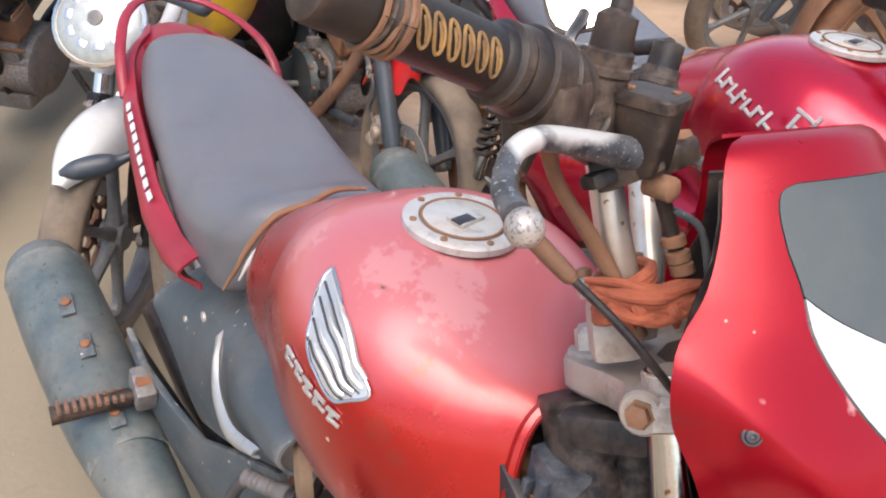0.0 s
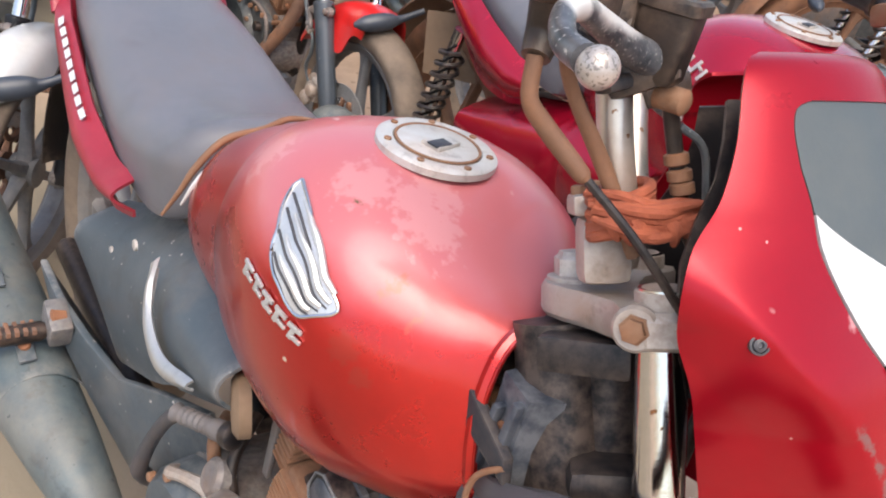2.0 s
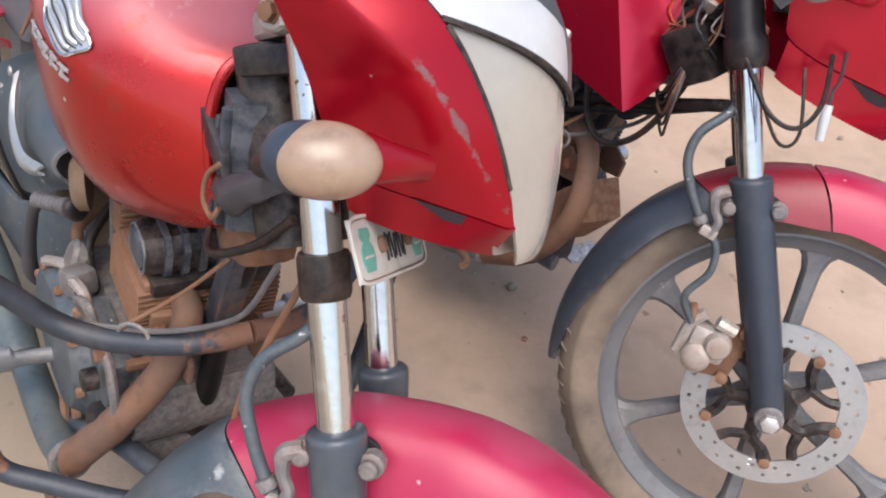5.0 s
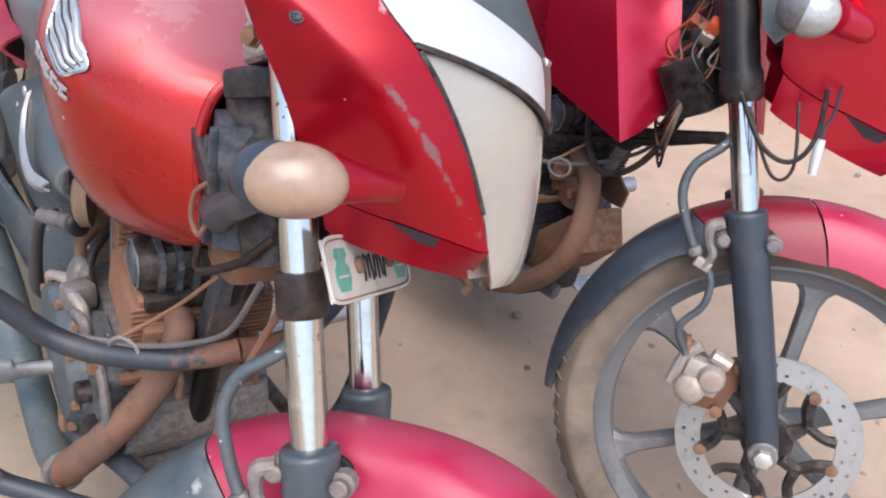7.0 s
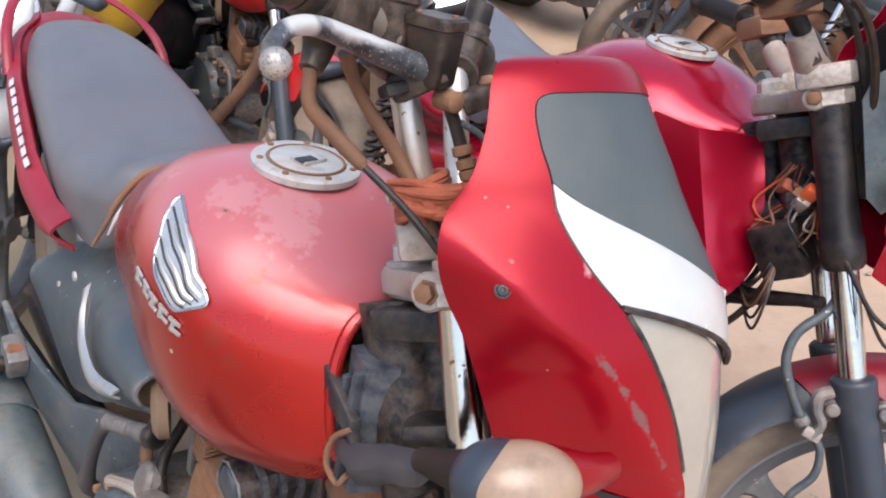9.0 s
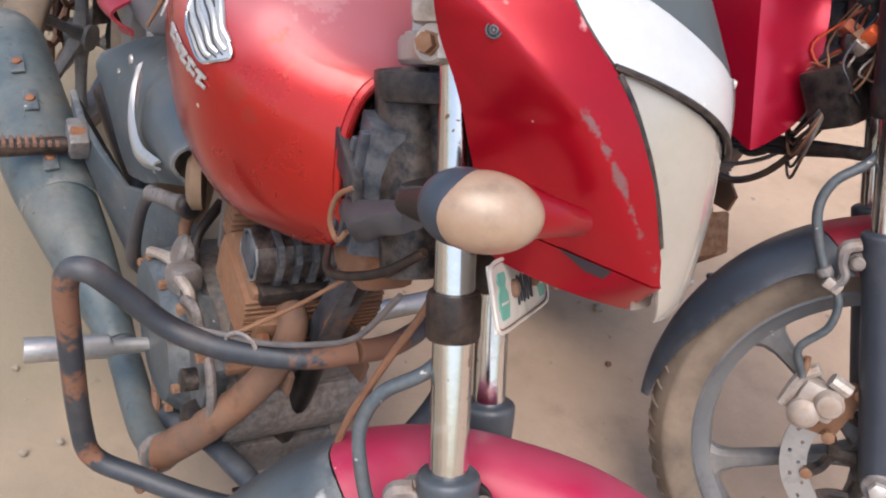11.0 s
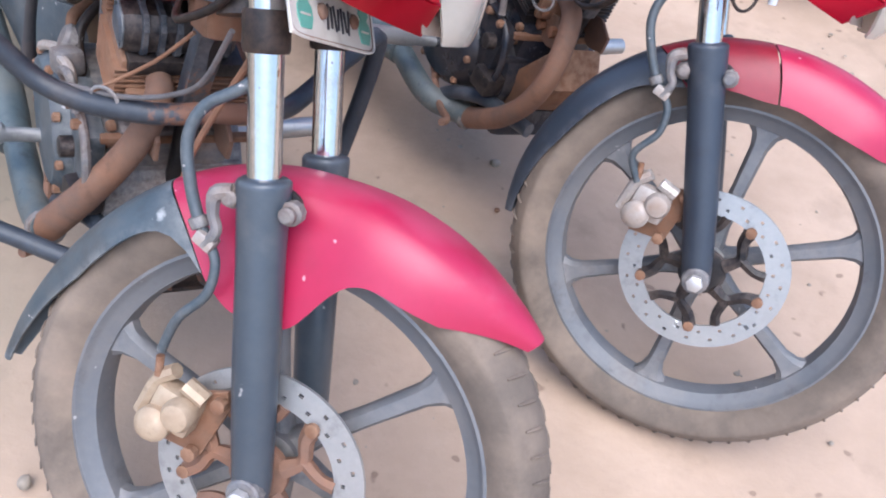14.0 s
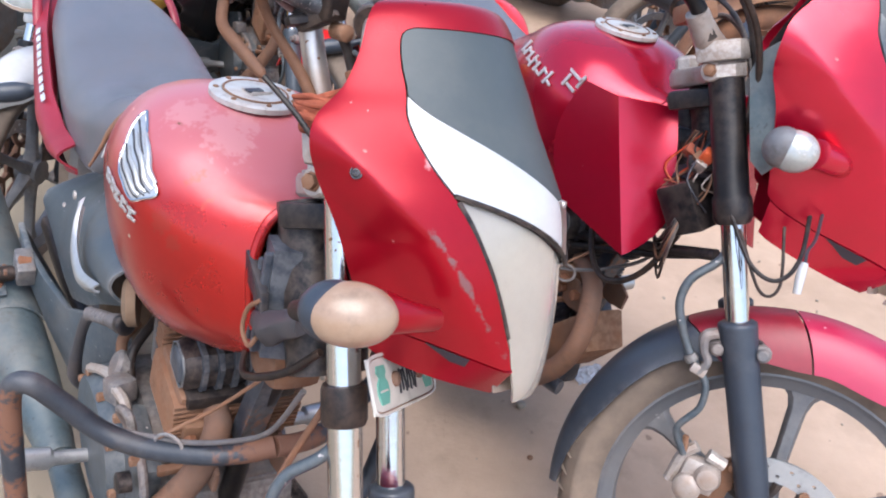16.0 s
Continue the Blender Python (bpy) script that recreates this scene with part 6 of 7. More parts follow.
def crash_guard(bike, m):
    part("crash_guard", tube([(0.012, 0.0, -0.354), (0.006, -0.03, -0.360), (-0.012, -0.07, -0.369), (-0.05, -0.125, -0.378), (-0.082, -0.17, -0.37), (-0.098, -0.215, -0.33), (-0.105, -0.245, -0.305), (-0.118, -0.262, -0.325), (-0.13, -0.258, -0.42), (-0.138, -0.248, -0.55), (-0.13, -0.235, -0.598), (-0.10, -0.19, -0.612), (-0.04, -0.11, -0.618), (0.0, -0.02, -0.62)], 0.0128, 14, 6), GUARD, bike, "black tubular crash guard with rusted patches", at=m)
    part("crash_guard_left", tube([(0.012, 0.0, -0.354), (0.006, 0.03, -0.360), (-0.012, 0.07, -0.369), (-0.05, 0.125, -0.378), (-0.098, 0.215, -0.33), (-0.118, 0.262, -0.325), (-0.138, 0.248, -0.55), (-0.10, 0.19, -0.612), (0.0, 0.02, -0.62)], 0.0128, 14, 6), GUARD, bike, at=m)


def front_hose(bike, m, wc, bz=-0.376, o_stay=0.034):
    d = wc[0] - 0.018
    h = part("front_brake_hose", tube([(0.03, -0.075, -0.22), (0.005, -0.088, -0.262), (-0.035, -0.098, -0.286), (-0.052, -0.1, -0.318), (-0.05, -0.1, -0.358), (-0.041, -0.1, -0.395), (-0.030, -0.1, -0.416)], 0.0062, 10, 6), GREY, bike, "grey brake hose", at=m)
    part("hose_lower", tube([(-0.03, -0.1, -0.416), (-0.024, -0.1, -0.438), (-0.034, -0.1, -0.47), (-0.066, -0.098, -0.5), (-0.079 + d, -0.092, -0.54)], 0.0052, 10, 6), GREY, h, at=m)
    part("hose_clamp", block((0.022, 0.016, 0.014), (-0.032, -0.103, -0.413), (0, 35, 0), 0.003), CASTING, h, at=m)
    part("hose_clamp", turned([(-0.006, 0.008), (-0.005, 0.0095), (0.005, 0.0095), (0.006, 0.008)], (-0.041, -0.1, -0.397), (0.35, 0, -0.9), 12), ALLOY, h, at=m)
    part("hose_bracket", tube([(-0.004, -0.103, -0.362), (-0.02, -0.106, -0.366), (-0.023, -0.106, -0.385), (-0.02, -0.106, -0.402), (-0.033, -0.106, -0.418)], [0.008, 0.0085, 0.006, 0.006, 0.006], 8, 5), ALLOY, h, at=m)
    for x, z in ((-0.006, bz + 0.008), (0.052, bz - 0.002)):
        part("fender_bolt", turned([(0.012, 0.012), (0.0, 0.012), (-0.003, 0.0085), (-0.009, 0.0085), (-0.011, 0.006)], (x, -0.1, z), (0, 1, 0), 10), ALLOY, h, at=m)
    part("fender_stay", slab([(0.024 + o_stay * math.cos(q), bz + 0.002 + 0.020 * math.sin(q)) for q in [k * math.pi / 12 for k in range(24)]], 0.006, pose(0, -0.082, 0), 0.0015), BLACK, bike, at=m)


def clip_bars(bike, m, o):
    """Short bars on cast silver risers beside the fork tops."""
    for s in (-1, 1):
        def L(x, y, z):
            return V(x, y if s < 0 else -0.024 - y, z)
        r = part("bar_riser", loft([[L(0.022 + (x - 0.022) * k, -0.092 + (y + 0.092) * k, z) for x, y in ((-0.008, -0.07), (-0.012, -0.112), (0.01, -0.126), (0.04, -0.122), (0.052, -0.1), (0.046, -0.07), (0.02, -0.062))] for z, k in ((0.001, 1.0), (0.004, 1.06), (0.022, 1.06), (0.026, 0.98))]), CASTING, bike, "cast silver bar riser", at=m)
        part("riser_arm", tube([L(0.012, -0.09, 0.014), L(0.0, -0.112, 0.034), L(-0.010, -0.134, 0.064)], [0.02, 0.018, 0.015], 12, 5), CASTING, r, at=m)
        part("handlebar", tube([L(0.004, -0.118, 0.030), L(-0.012, -0.140, 0.078), L(-0.040, -0.170, 0.112), L(-0.100, -0.233, 0.159)], 0.011, 12, 4), BLACK, bike, at=m)
        a, e = L(-0.040, -0.170, 0.112), L(-0.102, -0.235, 0.160)
        d = (e - a).normalized()
        g = part("grip", turned([(0, 0.02), (0.006, 0.02), (0.008, 0.0165), (0.07, 0.0165), (0.074, 0.018), (0.09, 0.018), (0.093, 0.015)], a, d, 18), RUBBER, bike, "dusty brown rubber grip", at=m)
        part("bar_end", turned([(0.09, 0.008), (0.094, 0.008), (0.095, 0.004)], a, d, 10), BROWN, g, at=m)
        part("lever_perch", block((0.05, 0.06, 0.03), L(-0.018, -0.152, 0.096), (0, 0, s * 30), 0.008), BROWN, bike, at=m)
        part("lever", tube([L(0.0, -0.165, 0.095), L(-0.01, -0.215, 0.108), L(-0.06, -0.265, 0.135)], [0.007, 0.006, 0.005], 8, 4), ALLOY, bike, at=m)
        part("control_cable", tube([L(-0.02, -0.19, 0.085), L(0.03, -0.2, 0.09), L(0.06, -0.15, 0.03), L(0.055, -0.11, -0.06), L(0.02, -0.06, -0.14)], 0.0045, 8, 6), RUBBER, bike, at=m)
        part("control_cable", tube([L(-0.03, -0.17, 0.085), L(0.01, -0.17, 0.12), L(0.05, -0.12, 0.06), L(0.06, -0.09, -0.03)], 0.004, 8, 6), BLACK, bike, at=m)


def shroud(bike, tk, m, o):
    """Angular red wings beside the tank's front, with a sharp fold and a pointed foot."""
    for s in (-1, 1):
        def wing(u, v):
            a, e, g = V(-0.055, 0.150, -0.045), V(0.012, 0.140, -0.046), V(0.045, 0.054, -0.052)
            c, d, h = V(-0.055, 0.146, -0.235), V(0.106, 0.130, -0.255), V(0.10, 0.064, -0.205)
            if u <= 0.5:
                k = u * 2
                p = a.lerp(e, k).lerp(c.lerp(d, k), v)
                p += V(-0.035 * (1 - k) * math.sin(math.pi * v), 0.006 * math.sin(math.pi * v) * (1 - k), 0)
            else:
                k = u * 2 - 1
                p = e.lerp(g, k).lerp(d.lerp(h, k), v)
                p += V(0.010 * math.sin(math.pi * v) * k, -0.012 * math.sin(math.pi * k), 0)
            return (p.x, s * p.y, p.z)
        part("tank_shroud", sheet(wing, 24, 18, 0.003, flip=s > 0), o["paint"], tk, "angular crimson shroud", at=m, sharp=24)
        # worn silver script, as plain slanted bars
        for k in range(7):
            x, z = -0.262 + 0.0185 * k, -0.051 - 0.0034 * k
            p = tank_side(x, z, 0.0015)
            part("silver_mark", block((0.0052, 0.003, 0.019 + 0.006 * (k % 3 == 0)), V(p.x, s * abs(p.y), p.z), (s * 22, 24, 0), 0.001), SILVER, tk, at=m)
            p = tank_side(x + 0.007, z - 0.007 + 0.010 * (k % 2), 0.0015)
            part("silver_mark", block((0.013, 0.003, 0.0045), V(p.x, s * abs(p.y), p.z), (s * 22, 24, 0), 0.001), SILVER, tk, at=m)
        for dx, dz, w, h in ((0, 0.009, 0.034, 0.005), (0.004, -0.009, 0.030, 0.005), (0.013, 0.002, 0.006, 0.024), (-0.008, -0.001, 0.006, 0.022)):
            p = tank_side(-0.109 + dx, -0.062 + dz, 0.002)
            part("silver_mark", block((w, 0.003, h), V(p.x, s * abs(p.y), p.z), (s * 24, 14, 0), 0.001), SILVER, tk, at=m)
    rnd = random.Random(5)
    colours = (CASTING, ORANGE, DARKINK, BLACK, BROWN, CLOTH, SLEEVE)
    for k in range(16):
        p = V(0.125 + rnd.uniform(-0.02, 0.02), -0.05 + rnd.uniform(-0.02, 0.02), -0.06)
        pts = [p]
        for q in range(3):
            pts.append(p + V(rnd.uniform(-0.03, 0.03), rnd.uniform(-0.035, 0.01), -0.03 * (q + 1) + rnd.uniform(-0.02, 0.02)))
        part("loose_wire", tube(pts, 0.0015, 6, 5), colours[k % 7], bike, at=m)
    for k in range(4):
        part("wire_plug", block((0.018, 0.014, 0.022), (0.13 + rnd.uniform(-0.02, 0.02), -0.075, -0.10 + rnd.uniform(-0.02, 0.02)), (rnd.uniform(0, 60), 20, rnd.uniform(0, 90)), 0.003), (ORANGE, CLOTH, BROWN, CASTING)[k], bike, at=m)
    for k, r in ((0, 0.0085), (1, 0.0055)):
        part("low_bar", tube([(-0.14, -0.05 - 0.01 * k, -0.345 - 0.02 * k), (-0.02, -0.055 - 0.012 * k, -0.298 - 0.016 * k), (0.09, -0.055, -0.254 - 0.012 * k), (0.2, -0.05, -0.208)], r, 10, 4), BLACK, bike, at=m)
    part("cable_loop", tube([(-0.08, -0.05, -0.2), (-0.02, -0.085, -0.30), (0.04, -0.09, -0.335), (0.10, -0.075, -0.29), (0.135, -0.055, -0.18), (0.13, -0.04, -0.06)], 0.005, 8, 6), RUBBER, bike, at=m)
    part("cable_loop", tube([(-0.05, -0.04, -0.24), (0.03, -0.06, -0.30), (0.09, -0.05, -0.24), (0.11, -0.035, -0.10)], 0.0042, 8, 6), BLACK, bike, at=m)
    for k in range(5):
        x = 0.135 + 0.006 * k
        part("loose_wire", tube([(0.12, -0.05, -0.15), (x, -0.085 - 0.004 * k, -0.19 - 0.01 * k), (x - 0.03, -0.075, -0.23 - 0.012 * k), (0.05, -0.05, -0.20)], 0.002, 6, 5), (BLACK, RUBBER, SLEEVE)[k % 3], bike, at=m)
    part("relay_box", block((0.06, 0.05, 0.075), (0.13, -0.06, -0.165), (10, -35, 10), 0.008), BLACK, bike, "black relay box hanging by wires", at=m)


def motorcycle(B, F, o, label, group="parked motorcycles"):
    hub = thing("motorcycle", Matrix.Translation((B.translation.x, B.translation.y, 0)), label, "motorcycle", group)
    wc = o.get("wc", (0.03, -0.013, -0.668))
    det = o.get("hero", False)
    wheel(hub, "front_wheel", F, wc, r=o.get("wheel_r", 0.289), rim_r=o.get("rim_r", 0.226), phase=o.get("phase", 11), detail=det, rim=o.get("rim", RIM))
    brake_disc(hub, F, wc, wc[1] - 0.05, carrier=o.get("carrier", RUST))
    caliper(hub, F, (wc[0] - 0.078 + o.get("cal_dx", 0.0), -0.085, wc[2] + 0.10 + o.get("cal_dz", 0.0)), o.get("cal", CASTING))
    fork(hub, F, wc, cover_to=o.get("cover", 0.0), lower=o.get("leg"), cover_mat=o.get("cover_mat", BLACK))
    front_fender(hub, F, wc, o.get("fender", FENDER_RED), o.get("fender_tail", GREY), o.get("split", 96), o)
    if o.get("clip"):
        clip_bars(hub, F, o)
    else:
        handlebar(hub, o.get("bars", F), o, det)
    if o.get("fairing", True):
        fairing(hub, F @ o.get("fairing_shape", Matrix.Identity(4)), o.get("shell", CRIMSON), o)
    else:
        round_lamp(hub, F, o)
    if o.get("plate"):
        number_plate(hub, F)
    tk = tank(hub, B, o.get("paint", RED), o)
    if o.get("badge"):
        tank_badge(hub, tk, B, o)
    if o.get("shroud"):
        shroud(hub, tk, B, o)
    front_hose(hub, F, wc, o.get("bolt_z", -0.376))
    seat(hub, B, o)
    engine(hub, B, o)
    frame_parts(hub, B, o)
    wheel(hub, "rear_wheel", B, (-0.97, 0, -0.525), r=0.297, width=0.1, rim_r=0.226, detail=False, tyre=o.get("tyre", TYRE), rim=o.get("tyre", RIM))
    if o.get("guard"):
        crash_guard(hub, B)
    return hub


def round_lamp(bike, m, o):
    c = (o.get("lamp_x", 0.11), -0.012, o.get("lamp_z", -0.08))
    k = o.get("lamp", 1.0)
    lp = part("headlamp", turned([(-0.09, 0.03), (-0.06, 0.065 * k), (0.0, 0.085 * k), (0.02, 0.088 * k), (0.024, 0.084 * k)], c, (1, 0, 0.25), 28), o.get("lamp_paint", BLACK), bike, at=m)
    part("lamp_rim", turned([(0.018, 0.084 * k), (0.026, 0.09 * k), (0.03, 0.084 * k)], c, (1, 0, 0.25), 28, caps=False), CHROME, lp, at=m)
    part("lamp_lens", turned([(0.022, 0.084 * k), (0.034, 0.07 * k), (0.042, 0.04 * k), (0.044, 0.002)], c, (1, 0, 0.25), 28), CLEAR, lp, "clear headlamp lens", at=m)
    # stepped reflector facets behind the glass
    n = V(1, 0, 0.25).normalized()
    up, side = V(-0.25, 0, 1).normalized(), V(0, 1, 0)
    for i in range(10):
        a = 2 * math.pi * i / 10
        p = V(*c) + n * 0.036 + (side * math.cos(a) + up * math.sin(a)) * 0.052 * k
        part("reflector_facet", block((0.008, 0.018 * k, 0.02 * k), p, (math.degrees(a), -14, 0), 0.003), CHROME, lp, at=m)
    part("bulb_cover", turned([(0.03, 0.018), (0.046, 0.016), (0.05, 0.008)], c, n, 16), ALLOY, lp, at=m)
    for s in (-1, 1):
        part("lamp_ear", tube([(0.02, s * 0.085 - 0.012, -0.02), (c[0] * 0.6, s * 0.1 - 0.012, c[2] + 0.03), (c[0], s * 0.092 - 0.012, c[2])], [0.014, 0.018, 0.01], 10, 4), o.get("lamp_paint", BLACK), lp, at=m)
        ind = part("front_indicator", tube([(c[0] - 0.03, s * 0.10 - 0.012, -0.12), (c[0] - 0.03, s * 0.15 - 0.012, -0.125), (c[0] - 0.03, s * 0.19 - 0.012, -0.125), (c[0] - 0.03, s * 0.21 - 0.012, -0.125)], [0.008, 0.012, 0.022, 0.006], 12, 4), BLUEBLACK, lp, at=m)


def steered(B, steer, rake=26):
    return B @ pose(0, 0, 0, 0, -rake, 0) @ pose(0, 0, 0, 0, 0, steer)


def standing(x, y, heading, lean=8, z=0.82):
    """A body frame whose steering stem stands over x, y; heading in degrees from +x; it leans to its left."""
    return pose(x, y, z, 0, 0, heading) @ pose(0, 0, 0, -lean, 0, 0)

# ---- the two near motorcycles ----
B1 = axes((0.1948, 0.5517, 0.863), (0.5128, -0.8568, 0.0541), (0.1191, 0.1334, 0.9839))
F1 = axes((0.2305, 0.5569, 0.8492), (0.969, -0.1613, 0.1871), (-0.0924, 0.4657, 0.8801))
H1 = axes((0.203, 0.5596, 0.8517), (0.9913, 0.0109, 0.1313), (-0.12, 0.485, 0.8662))
B2 = axes((0.6981, 1.0003, 0.8488), (0.43, -0.9020, 0.045), (0.09, 0.095, 0.99))
F2 = axes((0.6982, 0.9478, 0.8661), (0.9275, -0.2313, 0.2937), (-0.1767, 0.421, 0.8897))
bike_a = motorcycle(B1, F1, dict(hero=True, head=BROWN, bars=H1, phase=31, wc=(0.008, -0.013, -0.676), wheel_r=0.305, rim_r=0.246, nose=0.018, fender_from=32.5, tail_end=171, flick=0.042, guard=True, plate=True, cal=GOLD, cal_dx=-0.006, cal_dz=-0.03, badge=True, skirt=0.105, shock=False, split=111, tail_bars=True, shell=SHELL, tank_label="faded red fuel tank with scraped, dusty paint and painted sky sheen"), "faded red motorcycle with fairing and black crash guard")
bike_b = motorcycle(B2, F2, dict(hero=True, wc=(0.038, -0.013, -0.672), wheel_r=0.298, rim_r=0.238, bolt_z=-0.392, cover=-0.21, carrier=BLACK, leg=BLUEBLACK, paint=CRIMSON, fender_tail=BLUEBLACK, split=105, fender_mid=WINE, skirt=0.02, tail_end=170, tail_high=0.115, clip=True, shroud=True, tail=CRIMSON, rail=SILVER, side=CRIMSON, side_label="crimson side panel", fairing_shape=Matrix(((1.45, 0, 0.66, 0.042), (0, 1, 0, 0), (0, 0, 1.15, 0), (0, 0, 0, 1))), indicator_at=(0.052, 0.0, -0.072), indicator_in=-0.035, screw=False, band=GREY, indicator=0.78, indicator_lens=CLEAR, indicator_body=ALLOY, flap=TAN, tyre=BROWN, boot=False, fin=BLACK, case=COVER, muffler_drop=-0.07, header=[(-0.092, -0.036, -0.372), (-0.02, -0.055, -0.385), (0.022, -0.085, -0.455), (0.006, -0.098, -0.525), (-0.05, -0.103, -0.590), (-0.11, -0.103, -0.632), (-0.163, -0.102, -0.662)]), "crimson motorcycle with angular tank shrouds and bare wiring")

part("speedometer_cable", tube([(0.0, -0.02, -0.185), (-0.022, -0.02, -0.235), (-0.055, -0.02, -0.285), (-0.092, -0.02, -0.345), (-0.115, -0.015, -0.40)], 0.0038, 8, 5), SLEEVE, bike_a, "thin brown cable behind the fork", at=F1)
part("mudflap", sheet(lambda u, v: (-1.02 + 0.14 * u + 0.03 * v, -0.10 + 0.16 * u, -0.235 + 0.03 * u - 0.13 * v - 0.02 * u * v), 8, 8, 0.004), TAN, bike_b, "dusty brown mudflap", at=B2)
part("inner_fairing_panel", slab([(0.050, -0.02), (0.064, 0.004), (0.11, 0.026), (0.135, 0.024), (0.125, -0.11), (0.06, -0.15), (0.046, -0.13)], 0.006, pose(0, -0.118, 0, 0, 0, -6), 0.002), MUFFLER, bike_b, "blue-grey inner fairing panel", at=F2)
part("belly_plate", slab([(-0.02, -0.44), (0.012, -0.50), (-0.05, -0.575), (-0.16, -0.635), (-0.26, -0.655), (-0.24, -0.60), (-0.12, -0.54)], 0.10, pose(0, -0.02, 0), 0.012), BROWN, bike_b, "mud-brown belly plate behind the header", at=B2)
plug = part("loose_plug", tube([(0.104, -0.16, -0.260), (0.099, -0.16, -0.274), (0.093, -0.16, -0.299)], [0.0045, 0.0062, 0.0050], 10, 3), WHITE, bike_b, "white wire plug hanging loose", at=F2)
part("plug_wire", tube([(0.104, -0.16, -0.260), (0.108, -0.155, -0.246), (0.12, -0.13, -0.235), (0.135, -0.09, -0.20)], 0.0022, 6, 5), DARKINK, plug, at=F2)
part("hanging_wire", tube([(0.02, -0.115, -0.20), (0.04, -0.14, -0.262), (0.07, -0.145, -0.285), (0.10, -0.13, -0.262), (0.12, -0.09, -0.2)], 0.003, 8, 6), BLACK, bike_b, at=F2)
part("hanging_wire", tube([(0.03, -0.11, -0.22), (0.05, -0.13, -0.30), (0.075, -0.13, -0.295), (0.085, -0.11, -0.22)], 0.0022, 8, 6), RUBBER, bike_b, at=F2)

# ---- a rag tied round the bar ----
def rag():
    rnd = random.Random(3)
    top = thing("rag", H1, "rust-orange cloth rag knotted round the handlebar", "rag")
    for k in range(11):
        f = k / 10
        a = V(-0.010 + rnd.uniform(-0.004, 0.004), -0.084 + rnd.uniform(-0.004, 0.008), 0.062 - 0.016 * f)
        e = V(0.062 + rnd.uniform(-0.012, 0.008), -0.084 + rnd.uniform(-0.006, 0.006), 0.054 - 0.012 * f)
        mid = (a + e) / 2 + V(rnd.uniform(-0.006, 0.006), -0.010 - rnd.uniform(0, 0.006), -0.002 - 0.008 * f + rnd.uniform(-0.003, 0.003))
        part("strand", tube([a, a.lerp(mid, 0.5) + V(0, -0.005, rnd.uniform(-0.003, 0.003)), mid, mid.lerp(e, 0.6) + V(0, 0, rnd.uniform(-0.002, 0.002)), e], [0.002, 0.0032, 0.0038, 0.0030, 0.0012], 8, 5), CLOTH, top)
    for k in range(5):
        z = 0.060 - 0.006 * k
        part("wrap", tube([V(0.012 + 0.0185 * math.cos(q), -0.070 + 0.0185 * math.sin(q), z + 0.003 * math.sin(q + k) + 0.005 * math.cos(q)) for q in [0.7 * i for i in range(10)]], 0.0042, 8, 3), CLOTH, top)
    for k in range(7):
        a = V(0.000 + 0.007 * k, -0.090 - 0.002 * (k % 3), 0.046 - 0.003 * (k % 2))
        part("fold", tube([a, a + V(0.003, -0.002, -0.006), a + V(0.006 + rnd.uniform(-0.004, 0.004), 0.004, -0.011 - 0.004 * rnd.random())], [0.0045, 0.0048, 0.0022], 8, 4), CLOTH, top)


rag()

# ---- motorcycles behind ----
BACK = (
    (-0.54, 1.92, -97, 0, 0.95, dict(paint=YELLOW, cover=-0.30, cover_mat=WHITE, leg=BLACK, lamp_paint=WHITE, fairing=False, fender=WHITE, fender_tail=WHITE, tail=BLACK, rail=BLACK, side=BLACK, side_label="black side panel", lamp_x=0.20, lamp=1.08, lamp_z=-0.20), "motorcycle with white fender, yellow tank and clear headlamp"),
    (-0.06, 2.25, -62, 5, 0.95, dict(band=BRIGHT_RED, lens=CLEAR, paint=BRIGHT_RED, fender=BRIGHT_RED, fender_tail=BRIGHT_RED, fender_from=58, tail_end=130, shell=BRIGHT_RED), "bright red motorcycle parked nose to the others"),
    (2.38, 2.50, -4, -15, 0.98, dict(paint=SLATE, seat=SLATE, side=SLATE, side_label="slate-blue side panel", fairing=False, fender=BLACK, tail=SLATE, rail=GREY, tyre=BROWN, flap=BROWN), "slate-blue motorcycle with muddy wheels parked side on"),
    (1.52, 3.12, 186, 8, 0.95, dict(paint=BLACK, fairing=False, fender=BROWN, fender_tail=BROWN, tail=BLACK, rail=GREY, tyre=BROWN), "mud-spattered black motorcycle with a brown fender"),
    (-1.22, 2.35, -92, 12, 0.95, dict(paint=BLACK, fairing=False, fender=BLACK, fender_tail=BLACK, tail=BLACK, rail=GREY), "black motorcycle beside the white-fendered one"),
    (0.42, 2.78, -72, 14, 0.95, dict(paint=BLACK, fairing=False, fender=BRIGHT_RED, fender_tail=BLACK, tail=BRIGHT_RED, side=BRIGHT_RED, side_label="bright red side panel", rail=BLACK, tyre=BROWN), "black and red motorcycle close behind the crimson one"),
    (-0.70, 3.35, -70, 10, 0.95, dict(paint=YELLOW, fairing=False, fender=YELLOW, fender_tail=YELLOW), "yellow motorcycle in the back row"),
    (0.45, 3.6, -80, -15, 0.95, dict(paint=BLACK, shell=BLACK, fender=BLACK, tail=BLACK), "black faired motorcycle in the back row"),
    (1.3, 3.9, -60, 10, 0.95, dict(paint=BRIGHT_RED, fairing=False, fender=BLACK), "red motorcycle in the far row"),
    (2.6, 3.6, -40, 10, 0.95, dict(paint=BLACK, fairing=False, fender=BLACK, tail=BLACK), "black motorcycle in the far row"),
    (0.0, 4.5, -85, 10, 0.95, dict(paint=BLUE, fairing=False, fender=BLACK), "navy motorcycle in the far row"),
)
behind = []
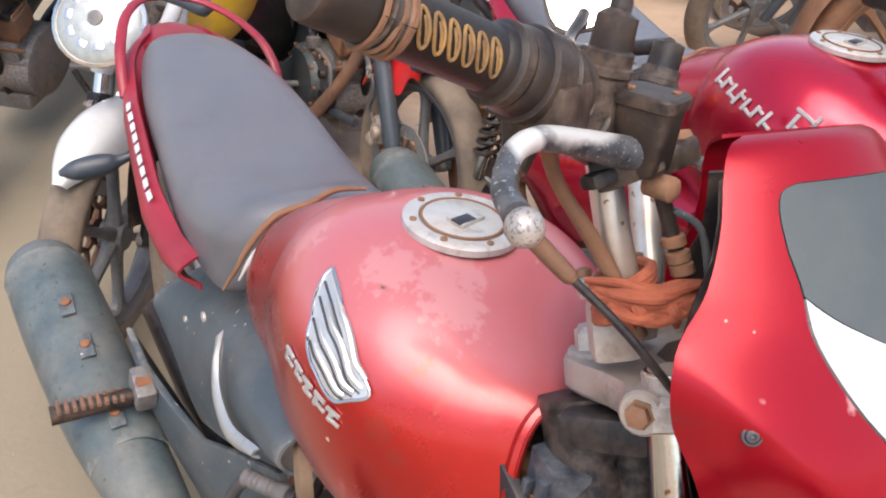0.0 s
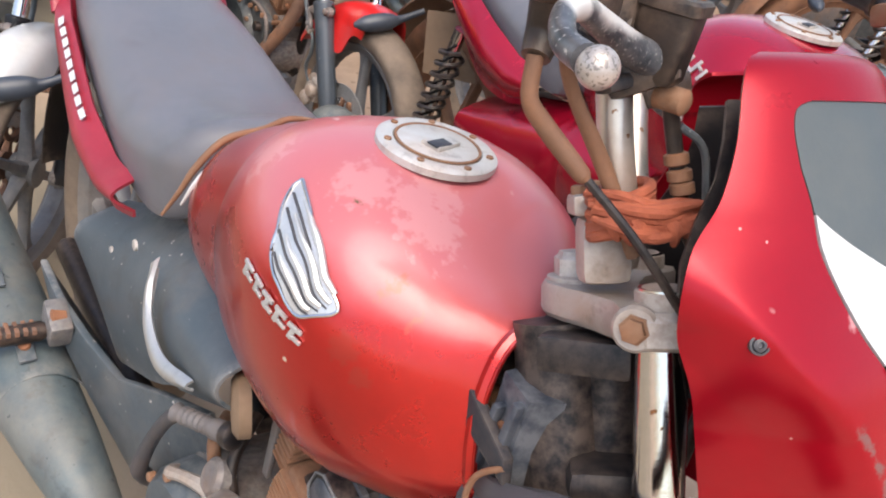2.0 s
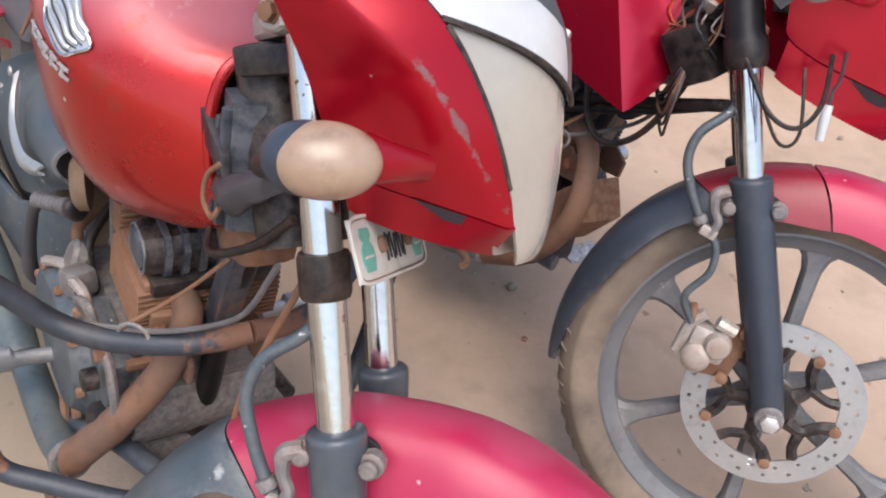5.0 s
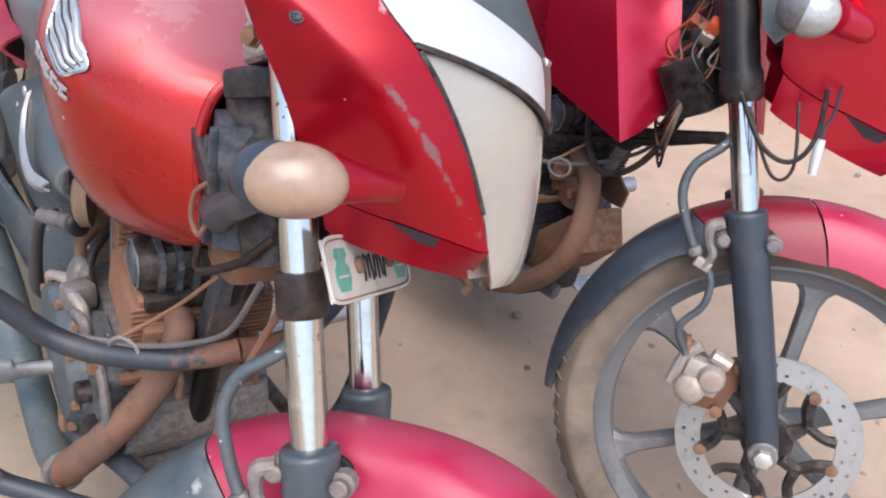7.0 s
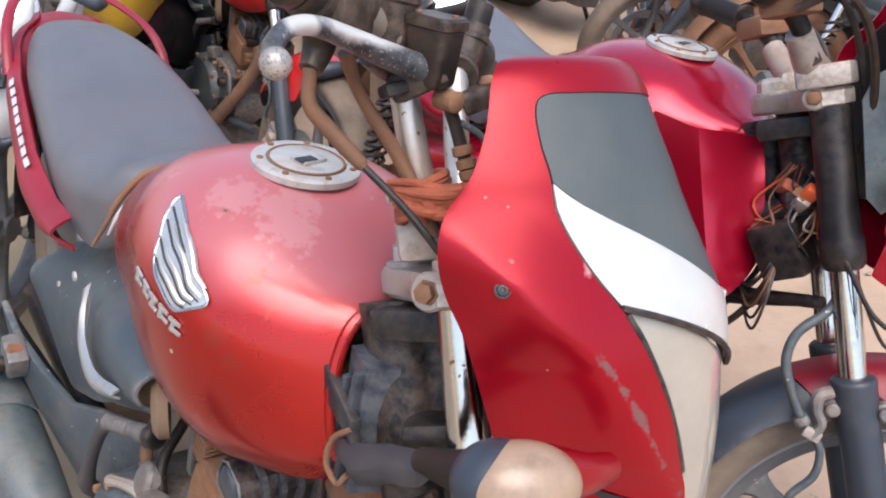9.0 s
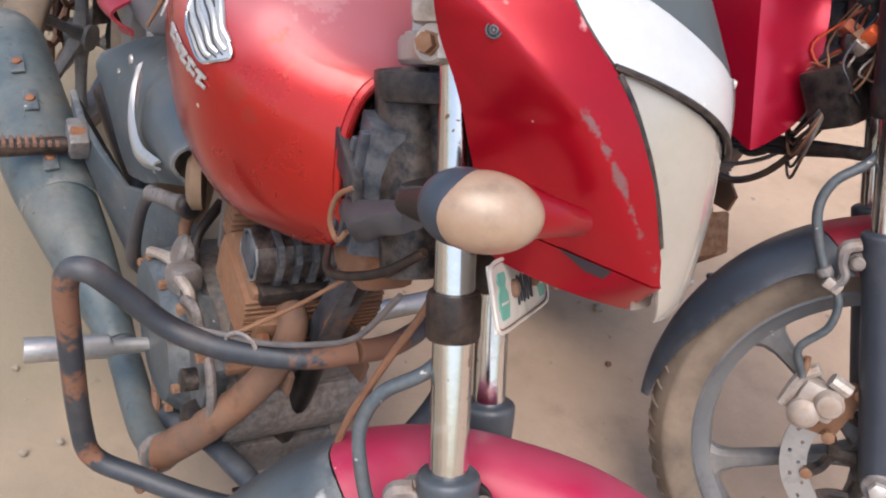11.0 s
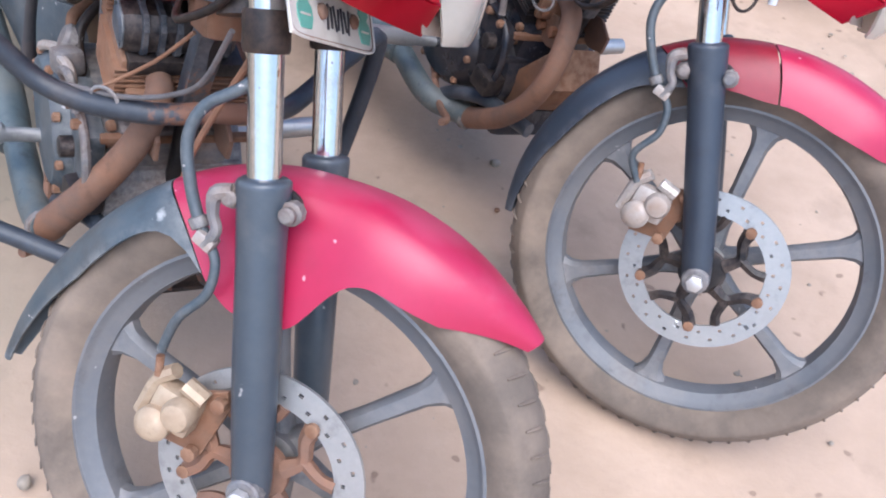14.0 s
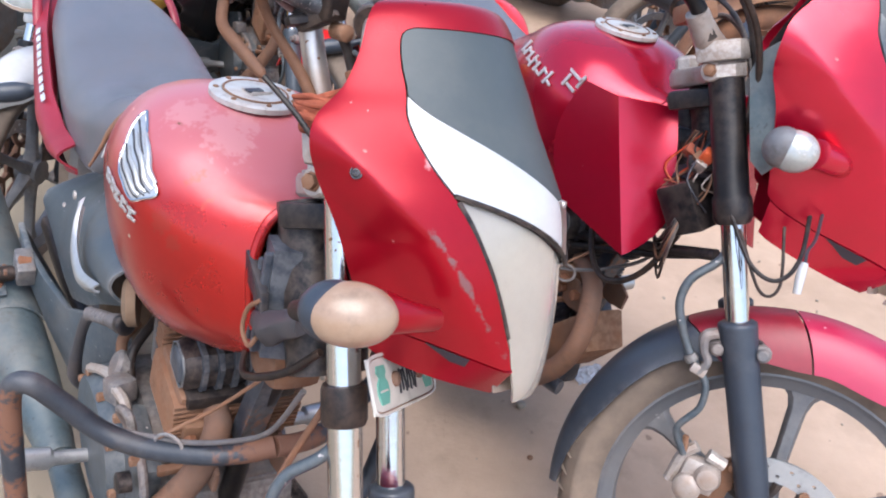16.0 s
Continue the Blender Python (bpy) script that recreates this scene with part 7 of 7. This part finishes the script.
for x, y, h, st, size, o, lab in BACK:
    B = standing(x, y, h, z=0.82 * size) @ Matrix.Diagonal((size, size, size, 1))
    behind.append((motorcycle(B, steered(B, st), o, lab), x, y))
# the rows go on: the same makes again, further off
for k, x, y, turn in ((7, -1.1, 4.6, 8), (9, 0.8, 4.9, -14), (6, -0.45, 5.7, 6), (10, 1.7, 5.2, 10), (8, -1.5, 5.9, -8), (9, 3.2, 4.6, 12), (7, 2.6, 5.6, -10), (10, 0.4, 6.3, 5), (8, 3.6, 3.3, 30), (6, 1.4, 6.6, -6), (9, -0.8, 7.0, 9), (7, 4.2, 5.0, 14)):
    ob, ox, oy = behind[k]
    copy_thing(ob, pose(x, y, 0, 0, 0, turn) @ pose(-ox, -oy, 0) @ ob.matrix_basis)


# ---- ground litter ----
def pebbles():
    rnd = random.Random(11)
    bm = bmesh.new()
    for k in range(420):
        x, y = rnd.uniform(-1.6, 2.2), rnd.uniform(-0.3, 2.4)
        r = 0.0025 + 0.006 * rnd.random() ** 3
        b = bmesh.new()
        bmesh.ops.create_icosphere(b, subdivisions=1, radius=r)
        for v in b.verts:
            v.co *= 0.75 + 0.5 * rnd.random()
            v.co.z *= 0.6
        b.transform(Matrix.Translation((x, y, -0.004)) @ pose(0, 0, 0, 0, 0, rnd.uniform(0, 360)))
        join([b], bm)
    alone("pebbles", bm, STONE, Matrix.Identity(4), "scattered small pale pebbles on the sand", "pebbles", kind="stuff")


pebbles()


def stone(x, y, r, seed, mat, label):
    rnd = random.Random(seed)
    bm = bmesh.new()
    bmesh.ops.create_icosphere(bm, subdivisions=2, radius=r)
    for v in bm.verts:
        v.co *= 0.8 + 0.35 * noise.noise(v.co * 40 + V(seed, 0, 0)) + 0.1 * rnd.random()
        v.co.z *= 0.7
    alone("stone", bm, mat, pose(x, y, r * 0.35), label, "stone", "stones on the ground")


stone(0.564, 1.168, 0.014, 1, STONE, "grey stone on the sand below an exhaust pipe")
stone(-0.063, 0.276, 0.013, 2, STONE, "pale stone on the sand beside a tyre")
stone(0.571, 1.014, 0.007, 3, BROWN, "small dark brown stone on the sand")
stone(0.82, 1.315, 0.012, 4, DARKINK, "black lump on the sand beside a plastic packet")


def packet(x, y):
    """A trodden sachet, crumpled and half flat."""
    def fold(u, v):
        p = V(u * 7, v * 5, 3.0)
        return (-0.042 + 0.084 * u + 0.008 * noise.noise(p), -0.026 + 0.052 * v + 0.008 * noise.noise(p + V(9, 0, 0)), 0.010 + 0.014 * abs(noise.noise(p * 1.6 + V(0, 4, 0))) * math.sin(math.pi * u) + 0.006 * math.sin(math.pi * v))
    alone("plastic_packet", sheet(fold, 26, 18, 0.0012), FILM, pose(x, y, -0.008, 0, 0, 24), "crumpled translucent plastic packet lying on sand", "litter")


packet(0.728, 1.293)
